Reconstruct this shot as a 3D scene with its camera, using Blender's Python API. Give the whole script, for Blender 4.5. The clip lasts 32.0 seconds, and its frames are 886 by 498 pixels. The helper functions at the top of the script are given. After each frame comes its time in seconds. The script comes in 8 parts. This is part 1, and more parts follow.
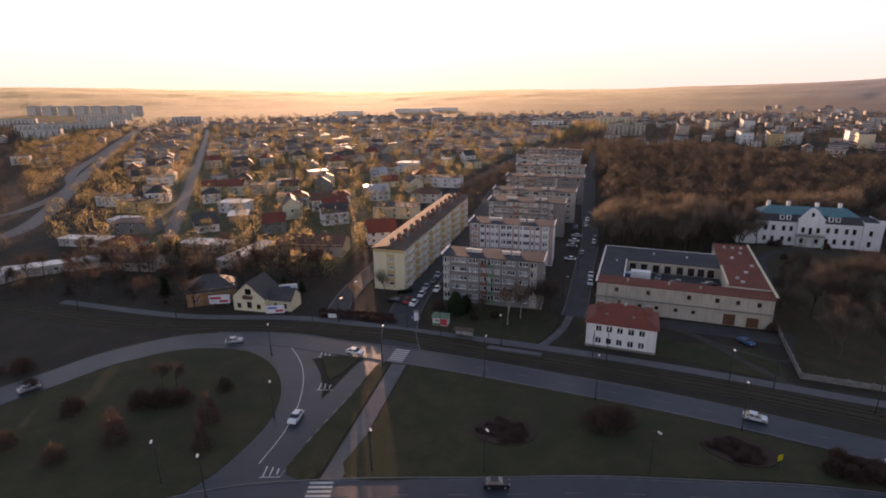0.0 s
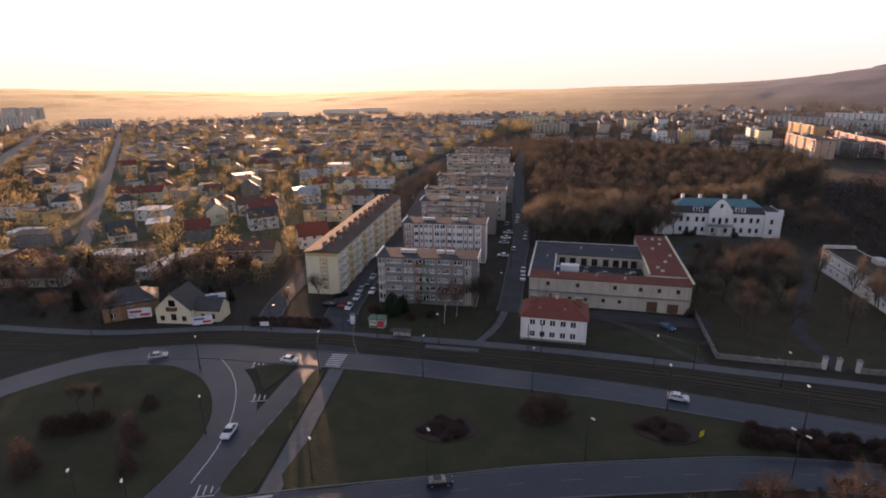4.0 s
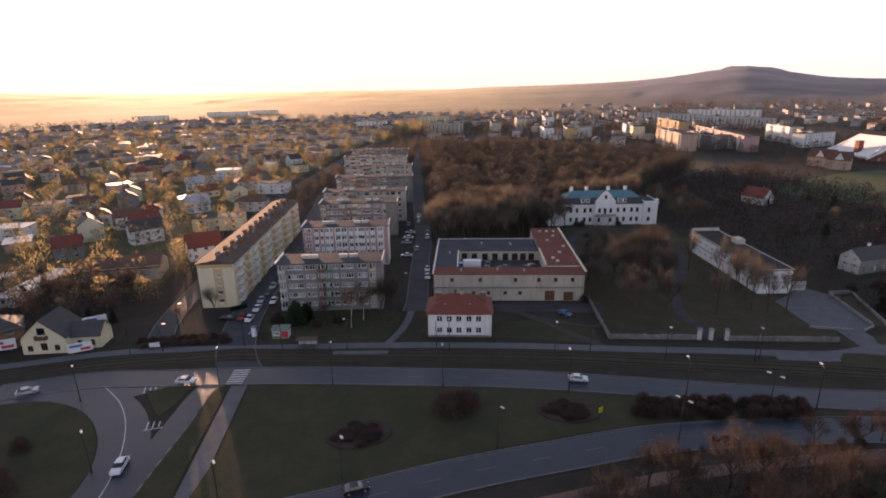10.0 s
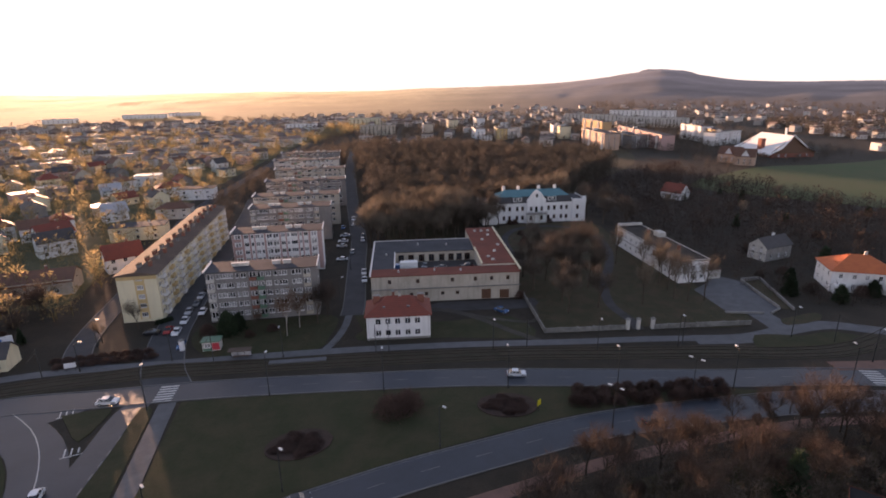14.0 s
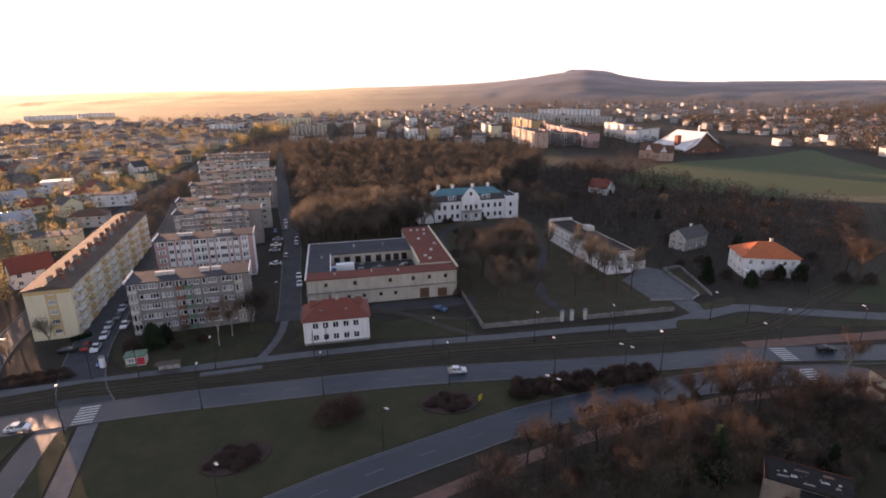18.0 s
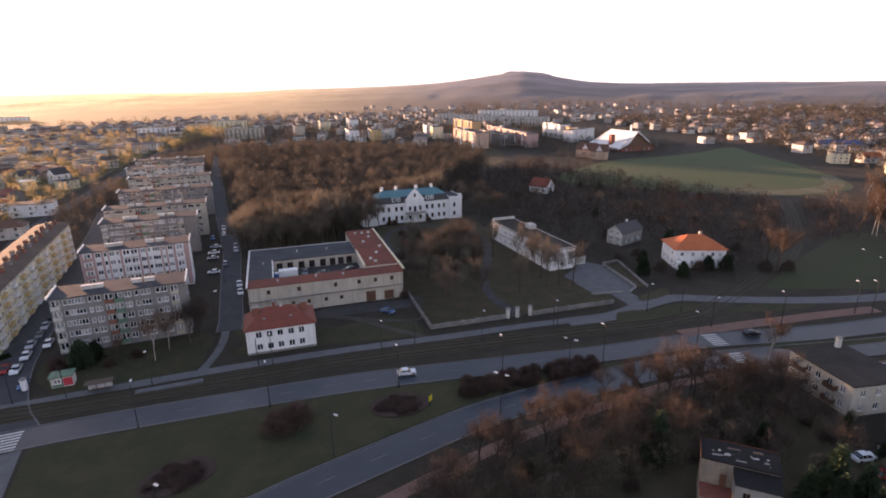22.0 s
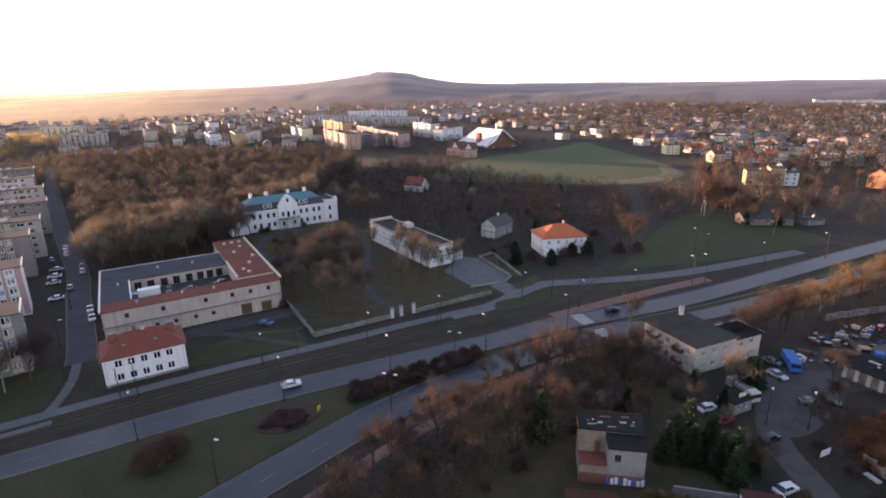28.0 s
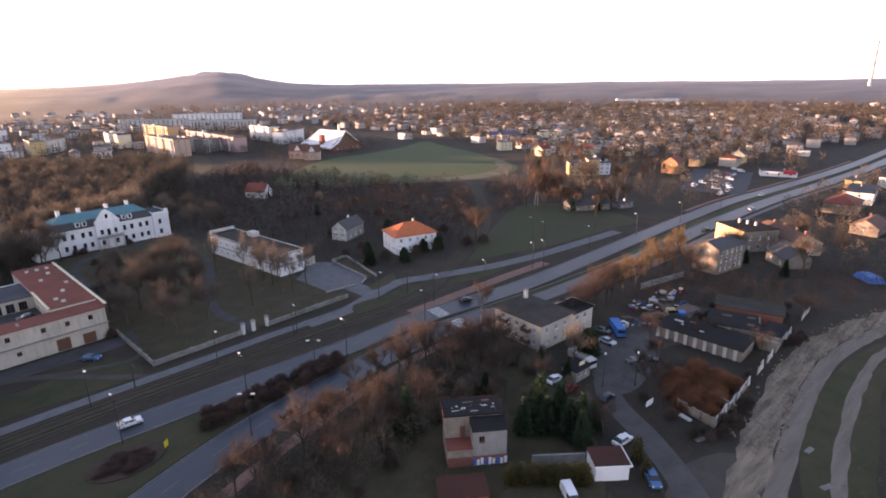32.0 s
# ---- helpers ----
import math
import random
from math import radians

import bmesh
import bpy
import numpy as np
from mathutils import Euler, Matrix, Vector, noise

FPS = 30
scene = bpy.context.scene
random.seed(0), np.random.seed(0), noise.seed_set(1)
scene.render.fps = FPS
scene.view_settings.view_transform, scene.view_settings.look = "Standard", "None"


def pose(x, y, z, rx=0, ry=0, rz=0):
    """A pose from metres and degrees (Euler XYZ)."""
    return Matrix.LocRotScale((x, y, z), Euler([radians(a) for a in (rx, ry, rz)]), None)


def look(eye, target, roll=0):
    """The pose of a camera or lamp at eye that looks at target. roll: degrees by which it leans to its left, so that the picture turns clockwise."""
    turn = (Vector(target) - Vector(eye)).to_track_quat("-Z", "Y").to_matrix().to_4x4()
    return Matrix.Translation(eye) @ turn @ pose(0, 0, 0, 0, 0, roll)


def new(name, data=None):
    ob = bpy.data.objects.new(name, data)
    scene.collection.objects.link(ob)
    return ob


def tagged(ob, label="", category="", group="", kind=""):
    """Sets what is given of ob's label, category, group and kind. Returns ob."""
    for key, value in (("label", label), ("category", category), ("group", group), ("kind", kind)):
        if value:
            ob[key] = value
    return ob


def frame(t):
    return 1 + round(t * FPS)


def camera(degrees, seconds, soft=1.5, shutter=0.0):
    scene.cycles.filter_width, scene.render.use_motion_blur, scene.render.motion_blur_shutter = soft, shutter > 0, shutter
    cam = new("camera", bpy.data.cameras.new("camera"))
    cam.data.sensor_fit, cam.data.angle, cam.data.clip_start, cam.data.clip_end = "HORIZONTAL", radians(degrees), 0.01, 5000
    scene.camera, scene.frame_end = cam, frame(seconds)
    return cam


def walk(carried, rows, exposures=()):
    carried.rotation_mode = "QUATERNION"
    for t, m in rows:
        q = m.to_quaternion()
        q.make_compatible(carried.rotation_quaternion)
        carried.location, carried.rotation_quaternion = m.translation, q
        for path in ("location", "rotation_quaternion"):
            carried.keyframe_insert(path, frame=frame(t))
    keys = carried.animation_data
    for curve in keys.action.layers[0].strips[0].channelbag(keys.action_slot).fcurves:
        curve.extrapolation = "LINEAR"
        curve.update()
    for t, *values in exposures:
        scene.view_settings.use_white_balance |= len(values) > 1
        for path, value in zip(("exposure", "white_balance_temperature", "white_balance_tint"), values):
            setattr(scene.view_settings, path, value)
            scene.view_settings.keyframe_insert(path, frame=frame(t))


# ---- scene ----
cam = camera(79.48, 32.0, soft=1.85)
# the camera hovers in one place, 63 m over the ground, and turns
EYE = (0.0, 0.0, 63.0)
TURN = [
    (0.0, 73.02, 0.75, -0.04), (0.5, 73.04, 0.75, -0.93),
    (1.0, 73.04, 0.75, -1.92), (1.5, 73.01, 0.68, -2.80),
    (2.0, 73.01, 0.72, -3.72), (2.5, 73.01, 0.77, -4.66),
    (3.0, 73.01, 0.75, -5.62), (3.5, 72.98, 0.74, -6.51),
    (5.5, 72.91, 0.73, -10.21), (6.0, 72.88, 0.73, -11.19),
    (6.5, 72.83, 0.61, -12.21), (7.0, 72.76, 0.66, -13.21),
    (7.5, 72.72, 0.57, -14.00), (8.0, 72.63, 0.68, -14.94),
    (8.5, 72.60, 0.77, -15.79), (9.0, 72.70, 0.91, -16.63),
    (9.5, 72.76, 0.94, -17.45), (10.0, 72.86, 0.93, -18.31),
    (10.5, 72.93, 0.89, -19.15), (11.0, 72.95, 0.87, -20.05),
    (11.5, 72.97, 0.82, -20.91), (12.0, 72.97, 0.81, -21.84),
    (12.5, 72.94, 0.78, -22.74), (13.0, 72.94, 0.80, -23.65),
    (13.5, 72.91, 0.81, -24.55), (14.0, 72.90, 0.80, -25.42),
    (14.5, 72.91, 0.78, -26.27), (16.5, 72.86, 0.72, -29.82),
    (17.0, 72.80, 0.70, -30.80), (17.5, 72.80, 0.71, -31.62),
    (18.0, 72.76, 0.67, -32.48), (18.5, 72.75, 0.69, -33.22),
    (19.0, 72.73, 0.71, -34.04), (19.5, 72.74, 0.72, -34.72),
    (20.0, 72.75, 0.77, -35.47), (20.5, 72.79, 0.79, -36.17),
    (21.0, 72.81, 0.78, -36.96), (21.5, 72.85, 0.77, -37.77),
    (22.0, 72.83, 0.70, -38.62), (22.5, 72.83, 0.67, -39.42),
    (23.0, 72.82, 0.67, -40.24), (23.5, 72.81, 0.65, -41.01),
    (24.0, 72.81, 0.73, -41.86), (24.5, 72.80, 0.74, -42.68),
    (26.5, 72.73, 0.74, -46.12), (27.0, 72.73, 0.74, -48.14),
    (27.5, 72.73, 0.70, -50.05), (28.0, 72.71, 0.71, -52.12),
    (28.5, 72.72, 0.71, -54.02), (29.0, 72.70, 0.66, -56.17),
    (29.5, 72.70, 0.61, -58.16), (30.0, 72.69, 0.71, -60.32),
    (30.5, 72.67, 0.74, -62.35), (31.0, 72.63, 0.64, -64.44),
    (31.5, 72.61, 0.72, -66.49), (32.0, 72.61, 0.61, -68.54),
]
walk(cam, [(t, pose(*EYE, a, b, c)) for t, a, b, c in TURN], [(0.0, 1.25, 6520, 28), (9.0, 1.42, 6520, 28), (19.0, 1.74, 6520, 28), (28.0, 2.1, 6230, 28), (32.0, 2.24, 6230, 28)])

# ---- light ----
SUN_AZ, SUN_EL = -9.9, 3.3
world = bpy.data.worlds.new("sky")
scene.world = world
world.use_nodes = True
wn = world.node_tree.nodes
sky = wn.new("ShaderNodeTexSky")
sky.sky_type = "NISHITA"
sky.sun_disc = False
sky.sun_elevation = radians(SUN_EL)
sky.sun_rotation = radians(SUN_AZ)
sky.dust_density, sky.air_density, sky.ozone_density = 1.2, 1.0, 1.8
wn["Background"].inputs["Strength"].default_value = 0.15
# thin bright haze whitens the evening sky, most of all towards the horizon
hs = wn.new("ShaderNodeHueSaturation")
hs.inputs["Saturation"].default_value = 1.0
world.node_tree.links.new(sky.outputs[0], hs.inputs["Color"])
way = wn.new("ShaderNodeTexCoord")
split = wn.new("ShaderNodeSeparateXYZ")
world.node_tree.links.new(way.outputs["Generated"], split.inputs[0])
thick = wn.new("ShaderNodeMapRange")
thick.interpolation_type = "SMOOTHSTEP"
thick.inputs["From Min"].default_value, thick.inputs["From Max"].default_value = 0.02, 0.5
thick.inputs["To Min"].default_value, thick.inputs["To Max"].default_value = 0.9, 0.1
world.node_tree.links.new(split.outputs["Z"], thick.inputs["Value"])
veil = wn.new("ShaderNodeMix")
veil.data_type = "RGBA"
low = wn.new("ShaderNodeMapRange")
low.interpolation_type = "SMOOTHSTEP"
low.inputs["From Min"].default_value, low.inputs["From Max"].default_value = -0.01, 0.1
world.node_tree.links.new(split.outputs["Z"], low.inputs["Value"])
milk = wn.new("ShaderNodeMix")
milk.data_type = "RGBA"
milk.inputs["A"].default_value = (3.05, 2.72, 2.3, 1)
milk.inputs["B"].default_value = (3.1, 2.98, 2.92, 1)
world.node_tree.links.new(low.outputs["Result"], milk.inputs["Factor"])
world.node_tree.links.new(milk.outputs["Result"], veil.inputs["B"])
world.node_tree.links.new(thick.outputs["Result"], veil.inputs["Factor"])
world.node_tree.links.new(hs.outputs[0], veil.inputs["A"])
world.node_tree.links.new(veil.outputs["Result"], wn["Background"].inputs["Color"])
lamp = bpy.data.lights.new("sun", "SUN")
lamp.energy, lamp.angle, lamp.color = 5.0, radians(0.6), (1.0, 0.6, 0.33)
sun = new("sun", lamp)
SUN_WAY = Vector((math.sin(radians(SUN_AZ)) * math.cos(radians(SUN_EL)), math.cos(radians(SUN_AZ)) * math.cos(radians(SUN_EL)), math.sin(radians(SUN_EL))))
sun.matrix_world = look(SUN_WAY * 300 + Vector((0, 0, 100)), (0, 0, 100))


# ---- materials ----
def material(name, color, rough=0.85, metal=0.0, second=None, scale=1.0, amount=0.5, bump=0.0, bump_scale=8.0, vary=0.0, translucent=0.0, spec=0.3, island=False, streak=0.0, flow=None):
    """A principled material with two scales of noise, a bump, and a change from piece to piece."""
    m = bpy.data.materials.new(name)
    m.use_nodes = True
    nt = m.node_tree
    n, l = nt.nodes, nt.links
    b = n["Principled BSDF"]
    b.inputs["Roughness"].default_value = rough
    b.inputs["Metallic"].default_value = metal
    b.inputs["Specular IOR Level"].default_value = spec
    second = second or tuple(c * 0.6 for c in color)
    tc = n.new("ShaderNodeTexCoord")
    geo = n.new("ShaderNodeNewGeometry")
    big = n.new("ShaderNodeTexNoise")
    big.inputs["Scale"].default_value = scale
    big.inputs["Detail"].default_value = 6.0
    big.inputs["Roughness"].default_value = 0.65
    l.new(geo.outputs["Position"], big.inputs["Vector"])
    if flow is not None:
        turn = n.new("ShaderNodeVectorRotate")
        turn.inputs["Axis"].default_value = (0, 0, 1)
        turn.inputs["Angle"].default_value = radians(-flow)
        l.new(geo.outputs["Position"], turn.inputs["Vector"])
        long = n.new("ShaderNodeVectorMath")
        long.operation = "MULTIPLY"
        long.inputs[1].default_value = (0.22, 1.7, 1.0)
        l.new(turn.outputs["Vector"], long.inputs[0])
        l.new(long.outputs[0], big.inputs["Vector"])
    ramp = n.new("ShaderNodeMapRange")
    ramp.inputs["From Min"].default_value, ramp.inputs["From Max"].default_value = 0.35, 0.65
    l.new(big.outputs["Fac"], ramp.inputs["Value"])
    fine = n.new("ShaderNodeTexNoise")
    fine.inputs["Scale"].default_value = scale * 9
    fine.inputs["Detail"].default_value = 4.0
    l.new(geo.outputs["Position"], fine.inputs["Vector"])
    add = n.new("ShaderNodeMath")
    add.operation = "MULTIPLY_ADD"
    l.new(fine.outputs["Fac"], add.inputs[0])
    add.inputs[1].default_value = 0.8
    l.new(ramp.outputs["Result"], add.inputs[2])
    fac = n.new("ShaderNodeMath")
    fac.operation = "MULTIPLY"
    fac.use_clamp = True
    l.new(add.outputs[0], fac.inputs[0])
    fac.inputs[1].default_value = amount * 0.7
    mix = n.new("ShaderNodeMix")
    mix.data_type = "RGBA"
    mix.inputs["A"].default_value = (*color, 1)
    mix.inputs["B"].default_value = (*second, 1)
    l.new(fac.outputs[0], mix.inputs["Factor"])
    out = mix.outputs["Result"]
    if streak:
        sep = n.new("ShaderNodeVectorMath")
        sep.operation = "MULTIPLY"
        l.new(geo.outputs["Position"], sep.inputs[0])
        sep.inputs[1].default_value = (1.3, 1.3, 0.12)
        st = n.new("ShaderNodeTexNoise")
        st.inputs["Scale"].default_value = 1.0
        st.inputs["Detail"].default_value = 5.0
        l.new(sep.outputs[0], st.inputs["Vector"])
        sr = n.new("ShaderNodeMapRange")
        sr.inputs["From Min"].default_value, sr.inputs["From Max"].default_value = 0.48, 0.75
        sr.inputs["To Max"].default_value = streak
        l.new(st.outputs["Fac"], sr.inputs["Value"])
        mk = n.new("ShaderNodeMix")
        mk.data_type = "RGBA"
        l.new(sr.outputs["Result"], mk.inputs["Factor"])
        l.new(out, mk.inputs["A"])
        mk.inputs["B"].default_value = (*(c * 0.45 for c in color), 1)
        out = mk.outputs["Result"]
    if vary:
        hsv = n.new("ShaderNodeHueSaturation")
        if island:
            src = geo.outputs["Random Per Island"]
        else:
            src = n.new("ShaderNodeObjectInfo").outputs["Random"]
        mr = n.new("ShaderNodeMapRange")
        mr.inputs["To Min"].default_value, mr.inputs["To Max"].default_value = 1 - vary, 1 + vary
        l.new(src, mr.inputs["Value"])
        l.new(mr.outputs["Result"], hsv.inputs["Value"])
        l.new(out, hsv.inputs["Color"])
        out = hsv.outputs["Color"]
    l.new(out, b.inputs["Base Color"])
    if bump:
        bn = n.new("ShaderNodeTexNoise")
        bn.inputs["Scale"].default_value = bump_scale
        bn.inputs["Detail"].default_value = 5.0
        l.new(geo.outputs["Position"], bn.inputs["Vector"])
        bp = n.new("ShaderNodeBump")
        bp.inputs["Strength"].default_value = bump
        bp.inputs["Distance"].default_value = 0.05 if bump < 0.45 else 0.25
        l.new(bn.outputs["Fac"], bp.inputs["Height"])
        l.new(bp.outputs["Normal"], b.inputs["Normal"])
    if translucent:
        tr = n.new("ShaderNodeBsdfTranslucent")
        l.new(out, tr.inputs["Color"])
        ms = n.new("ShaderNodeMixShader")
        ms.inputs[0].default_value = translucent
        l.new(b.outputs[0], ms.inputs[1])
        l.new(tr.outputs[0], ms.inputs[2])
        l.new(ms.outputs[0], n["Material Output"].inputs["Surface"])
    return m


def patterned(name, color, dark, run, row, axis="z"):
    """Roof covering: courses and joints by a brick texture in object space, with relief."""
    m = material(name, color, 0.75, 0.0, dark, 0.6, 0.7, vary=0.12)
    n, l = m.node_tree.nodes, m.node_tree.links
    b = n["Principled BSDF"]
    tc = n.new("ShaderNodeTexCoord")
    wv = n.new("ShaderNodeTexWave")
    wv.bands_direction = "Z"
    wv.inputs["Scale"].default_value = 0.314 / row
    wv.inputs["Distortion"].default_value = 0.6
    l.new(tc.outputs["Object"], wv.inputs["Vector"])
    bp = n.new("ShaderNodeBump")
    bp.inputs["Strength"].default_value = 0.6
    bp.inputs["Distance"].default_value = 0.05
    l.new(wv.outputs["Fac"], bp.inputs["Height"])
    l.new(bp.outputs["Normal"], b.inputs["Normal"])
    return m


M = {}
M["ground"] = material("winter_soil_and_grass", (0.06, 0.046, 0.033), 0.95, 0, (0.032, 0.028, 0.02), 0.09, 1.25, 0.6, 2.5)
M["lawn"] = material("tired_lawn", (0.024, 0.036, 0.013), 0.95, 0, (0.058, 0.05, 0.026), 0.16, 1.0, 0.5, 3.0)
M["meadow"] = material("green_meadow", (0.055, 0.092, 0.032), 0.95, 0, (0.088, 0.09, 0.044), 0.02, 0.8, 0.4, 2.0)
M["meadow_dark"] = material("rough_green_grass", (0.045, 0.06, 0.023), 0.95, 0, (0.05, 0.046, 0.026), 0.05, 0.9, 0.5, 2.0)
# garden grass, its colour raised to carry the golden haze over this district
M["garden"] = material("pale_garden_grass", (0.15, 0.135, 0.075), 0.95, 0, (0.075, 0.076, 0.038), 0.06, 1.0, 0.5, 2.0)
M["drygrass"] = material("dry_grass", (0.19, 0.158, 0.1), 0.95, 0, (0.085, 0.088, 0.042), 0.08, 0.8, 0.4, 2.0)
M["leaf_litter"] = material("leaf_litter", (0.092, 0.064, 0.04), 0.95, 0, (0.05, 0.047, 0.024), 0.2, 1.25, 0.5, 4.0)
M["asphalt"] = material("worn_asphalt", (0.044, 0.053, 0.07), 0.42, 0, (0.03, 0.036, 0.047), 0.15, 0.9, 0.2, 12.0, spec=0.35)
M["street"] = material("grey_street_asphalt", (0.082, 0.084, 0.09), 0.75, 0, (0.05, 0.052, 0.056), 0.2, 0.9, 0.2, 12.0, spec=0.15)
M["old_path"] = material("old_gravel_path", (0.085, 0.081, 0.082), 0.95, 0, (0.05, 0.048, 0.047), 0.2, 1.0, 0.3, 8.0)
M["park_stone"] = material("dirty_pale_park_masonry", (0.34, 0.33, 0.3), 0.95, 0, (0.14, 0.135, 0.12), 0.6, 1.0, 0.3, 6.0, streak=0.6)
M["glossy_street"] = material("smooth_pale_street", (0.075, 0.075, 0.078), 0.55, 0, (0.045, 0.045, 0.048), 0.15, 0.9, 0.1, 10.0, spec=0.3)
M["paving"] = material("concrete_paving", (0.15, 0.152, 0.158), 0.8, 0, (0.09, 0.091, 0.094), 0.4, 0.8, 0.2, 10.0)
M["redpaving"] = material("red_brick_paving", (0.23, 0.13, 0.1), 0.85, 0, (0.14, 0.09, 0.075), 0.4, 0.8, 0.2, 10.0)
M["dirt"] = material("trodden_dirt", (0.085, 0.074, 0.062), 0.95, 0, (0.052, 0.046, 0.038), 0.2, 0.9, 0.6, 2.0)
M["mud"] = material("grey_trodden_mud", (0.1, 0.094, 0.09), 0.8, 0, (0.058, 0.054, 0.05), 0.25, 1.0, 0.4, 3.0)
M["bed_soil"] = material("red_brown_mulch", (0.075, 0.048, 0.037), 0.95, 0, (0.042, 0.03, 0.025), 0.6, 0.9, 0.6, 5.0)
M["blue_sheet"] = material("blue_painted_sheet_roof", (0.05, 0.1, 0.28), 0.5, 0.0, (0.04, 0.07, 0.18), 0.3, 0.8, 0.1, 8.0)
M["sand"] = material("pale_rubble_and_sand", (0.33, 0.275, 0.2), 0.95, 0, (0.12, 0.096, 0.072), 0.42, 1.1, 0.9, 2.5, flow=-27)
M["rutted"] = material("smooth_rutted_dirt", (0.22, 0.19, 0.155), 0.95, 0, (0.12, 0.102, 0.083), 0.3, 0.9, 0.6, 3.0, flow=-27)
M["kerb"] = material("kerb_concrete", (0.19, 0.188, 0.185), 0.85, 0, (0.1, 0.1, 0.1), 0.8, 0.7)
M["marking"] = material("worn_white_marking", (0.62, 0.62, 0.6), 0.6, 0, (0.3, 0.3, 0.29), 1.0, 0.6)
M["faded"] = material("faded_lane_marking", (0.2, 0.2, 0.2), 0.7, 0, (0.1, 0.1, 0.1), 0.8, 0.8)
M["ballast"] = material("dark_ballast", (0.072, 0.056, 0.04), 0.95, 0, (0.04, 0.04, 0.023), 0.25, 0.9, 0.8, 6.0)
M["rail"] = material("rusty_rail", (0.07, 0.05, 0.04), 0.6, 0.5)
M["white_plaster"] = material("white_plaster", (0.83, 0.83, 0.82), 0.85, 0, (0.68, 0.675, 0.66), 0.3, 0.6, 0.15, 20, streak=0.25)
M["old_white"] = material("weathered_white_plaster", (0.66, 0.645, 0.6), 0.9, 0, (0.42, 0.4, 0.36), 0.3, 0.8, 0.2, 12, streak=0.5)
M["grey_panel"] = material("grey_rendered_panel", (0.25, 0.24, 0.23), 0.9, 0, (0.18, 0.172, 0.165), 0.35, 0.7, 0.15, 15, streak=0.45)
M["pink_panel"] = material("dull_pink_render", (0.5, 0.34, 0.31), 0.9, 0, (0.4, 0.28, 0.26), 0.3, 0.5, 0.1, 15, streak=0.25)
M["cream_panel"] = material("cream_render", (0.72, 0.66, 0.47), 0.88, 0, (0.6, 0.54, 0.38), 0.25, 0.5, 0.1, 15, streak=0.2)
M["yellow_panel"] = material("yellow_render", (0.6, 0.45, 0.22), 0.88, 0, (0.5, 0.37, 0.19), 0.25, 0.5, 0.1, 15, streak=0.2)
M["villa_wall"] = material("weathered_pale_beige_render", (0.6, 0.56, 0.47), 0.9, 0, (0.44, 0.405, 0.34), 0.3, 0.7, 0.15, 12, streak=0.4)
M["beige"] = material("stained_beige_render", (0.58, 0.53, 0.44), 0.92, 0, (0.4, 0.355, 0.29), 0.25, 0.9, 0.2, 10, streak=0.5)
M["ochre_render"] = material("ochre_rough_render", (0.4, 0.23, 0.12), 0.92, 0, (0.26, 0.16, 0.095), 0.4, 0.8, 0.2, 10, streak=0.4)
M["salmon"] = material("salmon_render", (0.56, 0.4, 0.3), 0.9, 0, (0.44, 0.32, 0.25), 0.3, 0.6, 0.1, 15, streak=0.25)
M["ochre_flats"] = material("ochre_flats_render", (0.5, 0.36, 0.2), 0.9, 0, (0.4, 0.29, 0.17), 0.3, 0.6, 0.1, 15, streak=0.25)
M["plinth"] = material("grey_plinth", (0.26, 0.25, 0.235), 0.9, 0, (0.17, 0.165, 0.155), 0.4, 0.8)
M["red_roof"] = patterned("brick_red_roof_tile", (0.22, 0.06, 0.04), (0.13, 0.048, 0.036), 0.3, 0.35)
M["orange_roof"] = patterned("orange_roof_tile", (0.5, 0.15, 0.055), (0.36, 0.1, 0.045), 0.3, 0.35)
M["brown_roof"] = patterned("brown_roof_tile", (0.17, 0.09, 0.06), (0.1, 0.06, 0.045), 0.3, 0.35)
M["dark_roof"] = patterned("dark_slate_roof", (0.085, 0.08, 0.08), (0.05, 0.05, 0.052), 0.3, 0.3)
M["teal_roof"] = patterned("blue_green_sheet_roof", (0.12, 0.25, 0.28), (0.075, 0.16, 0.19), 0.3, 0.6)
M["red_felt"] = material("red_roofing_felt", (0.24, 0.085, 0.062), 0.9, 0, (0.15, 0.065, 0.052), 0.12, 0.9, 0.2, 6, spec=0.08)
M["grey_felt"] = material("grey_roofing_felt", (0.09, 0.095, 0.106), 0.85, 0, (0.054, 0.057, 0.064), 0.12, 0.9, 0.2, 6, spec=0.08)
M["brown_grey_felt"] = material("mossy_grey_brown_felt", (0.072, 0.064, 0.06), 0.92, 0, (0.045, 0.042, 0.036), 0.2, 1.0, 0.2, 6, spec=0.08)
M["black_felt"] = material("black_roofing_felt", (0.02, 0.02, 0.022), 0.95, 0, (0.036, 0.034, 0.033), 0.15, 0.8, 0.2, 6, spec=0.08)
M["rust_felt"] = material("rusty_red_felt", (0.1, 0.044, 0.033), 0.95, 0, (0.058, 0.033, 0.028), 0.15, 0.8, 0.2, 6, spec=0.08)
M["brown_felt"] = material("brown_roofing_felt", (0.17, 0.125, 0.1), 0.9, 0, (0.1, 0.078, 0.066), 0.12, 0.9, 0.2, 6, spec=0.08)
M["sheet"] = material("galvanised_sheet", (0.55, 0.56, 0.57), 0.4, 0.7, (0.4, 0.4, 0.41), 0.5, 0.5)
M["brick"] = material("red_chimney_brick", (0.28, 0.11, 0.075), 0.9, 0, (0.17, 0.08, 0.06), 2.0, 0.8)
M["white_frame"] = material("white_window_frame", (0.8, 0.8, 0.79), 0.45, 0, (0.7, 0.7, 0.69), 1.0, 0.3)
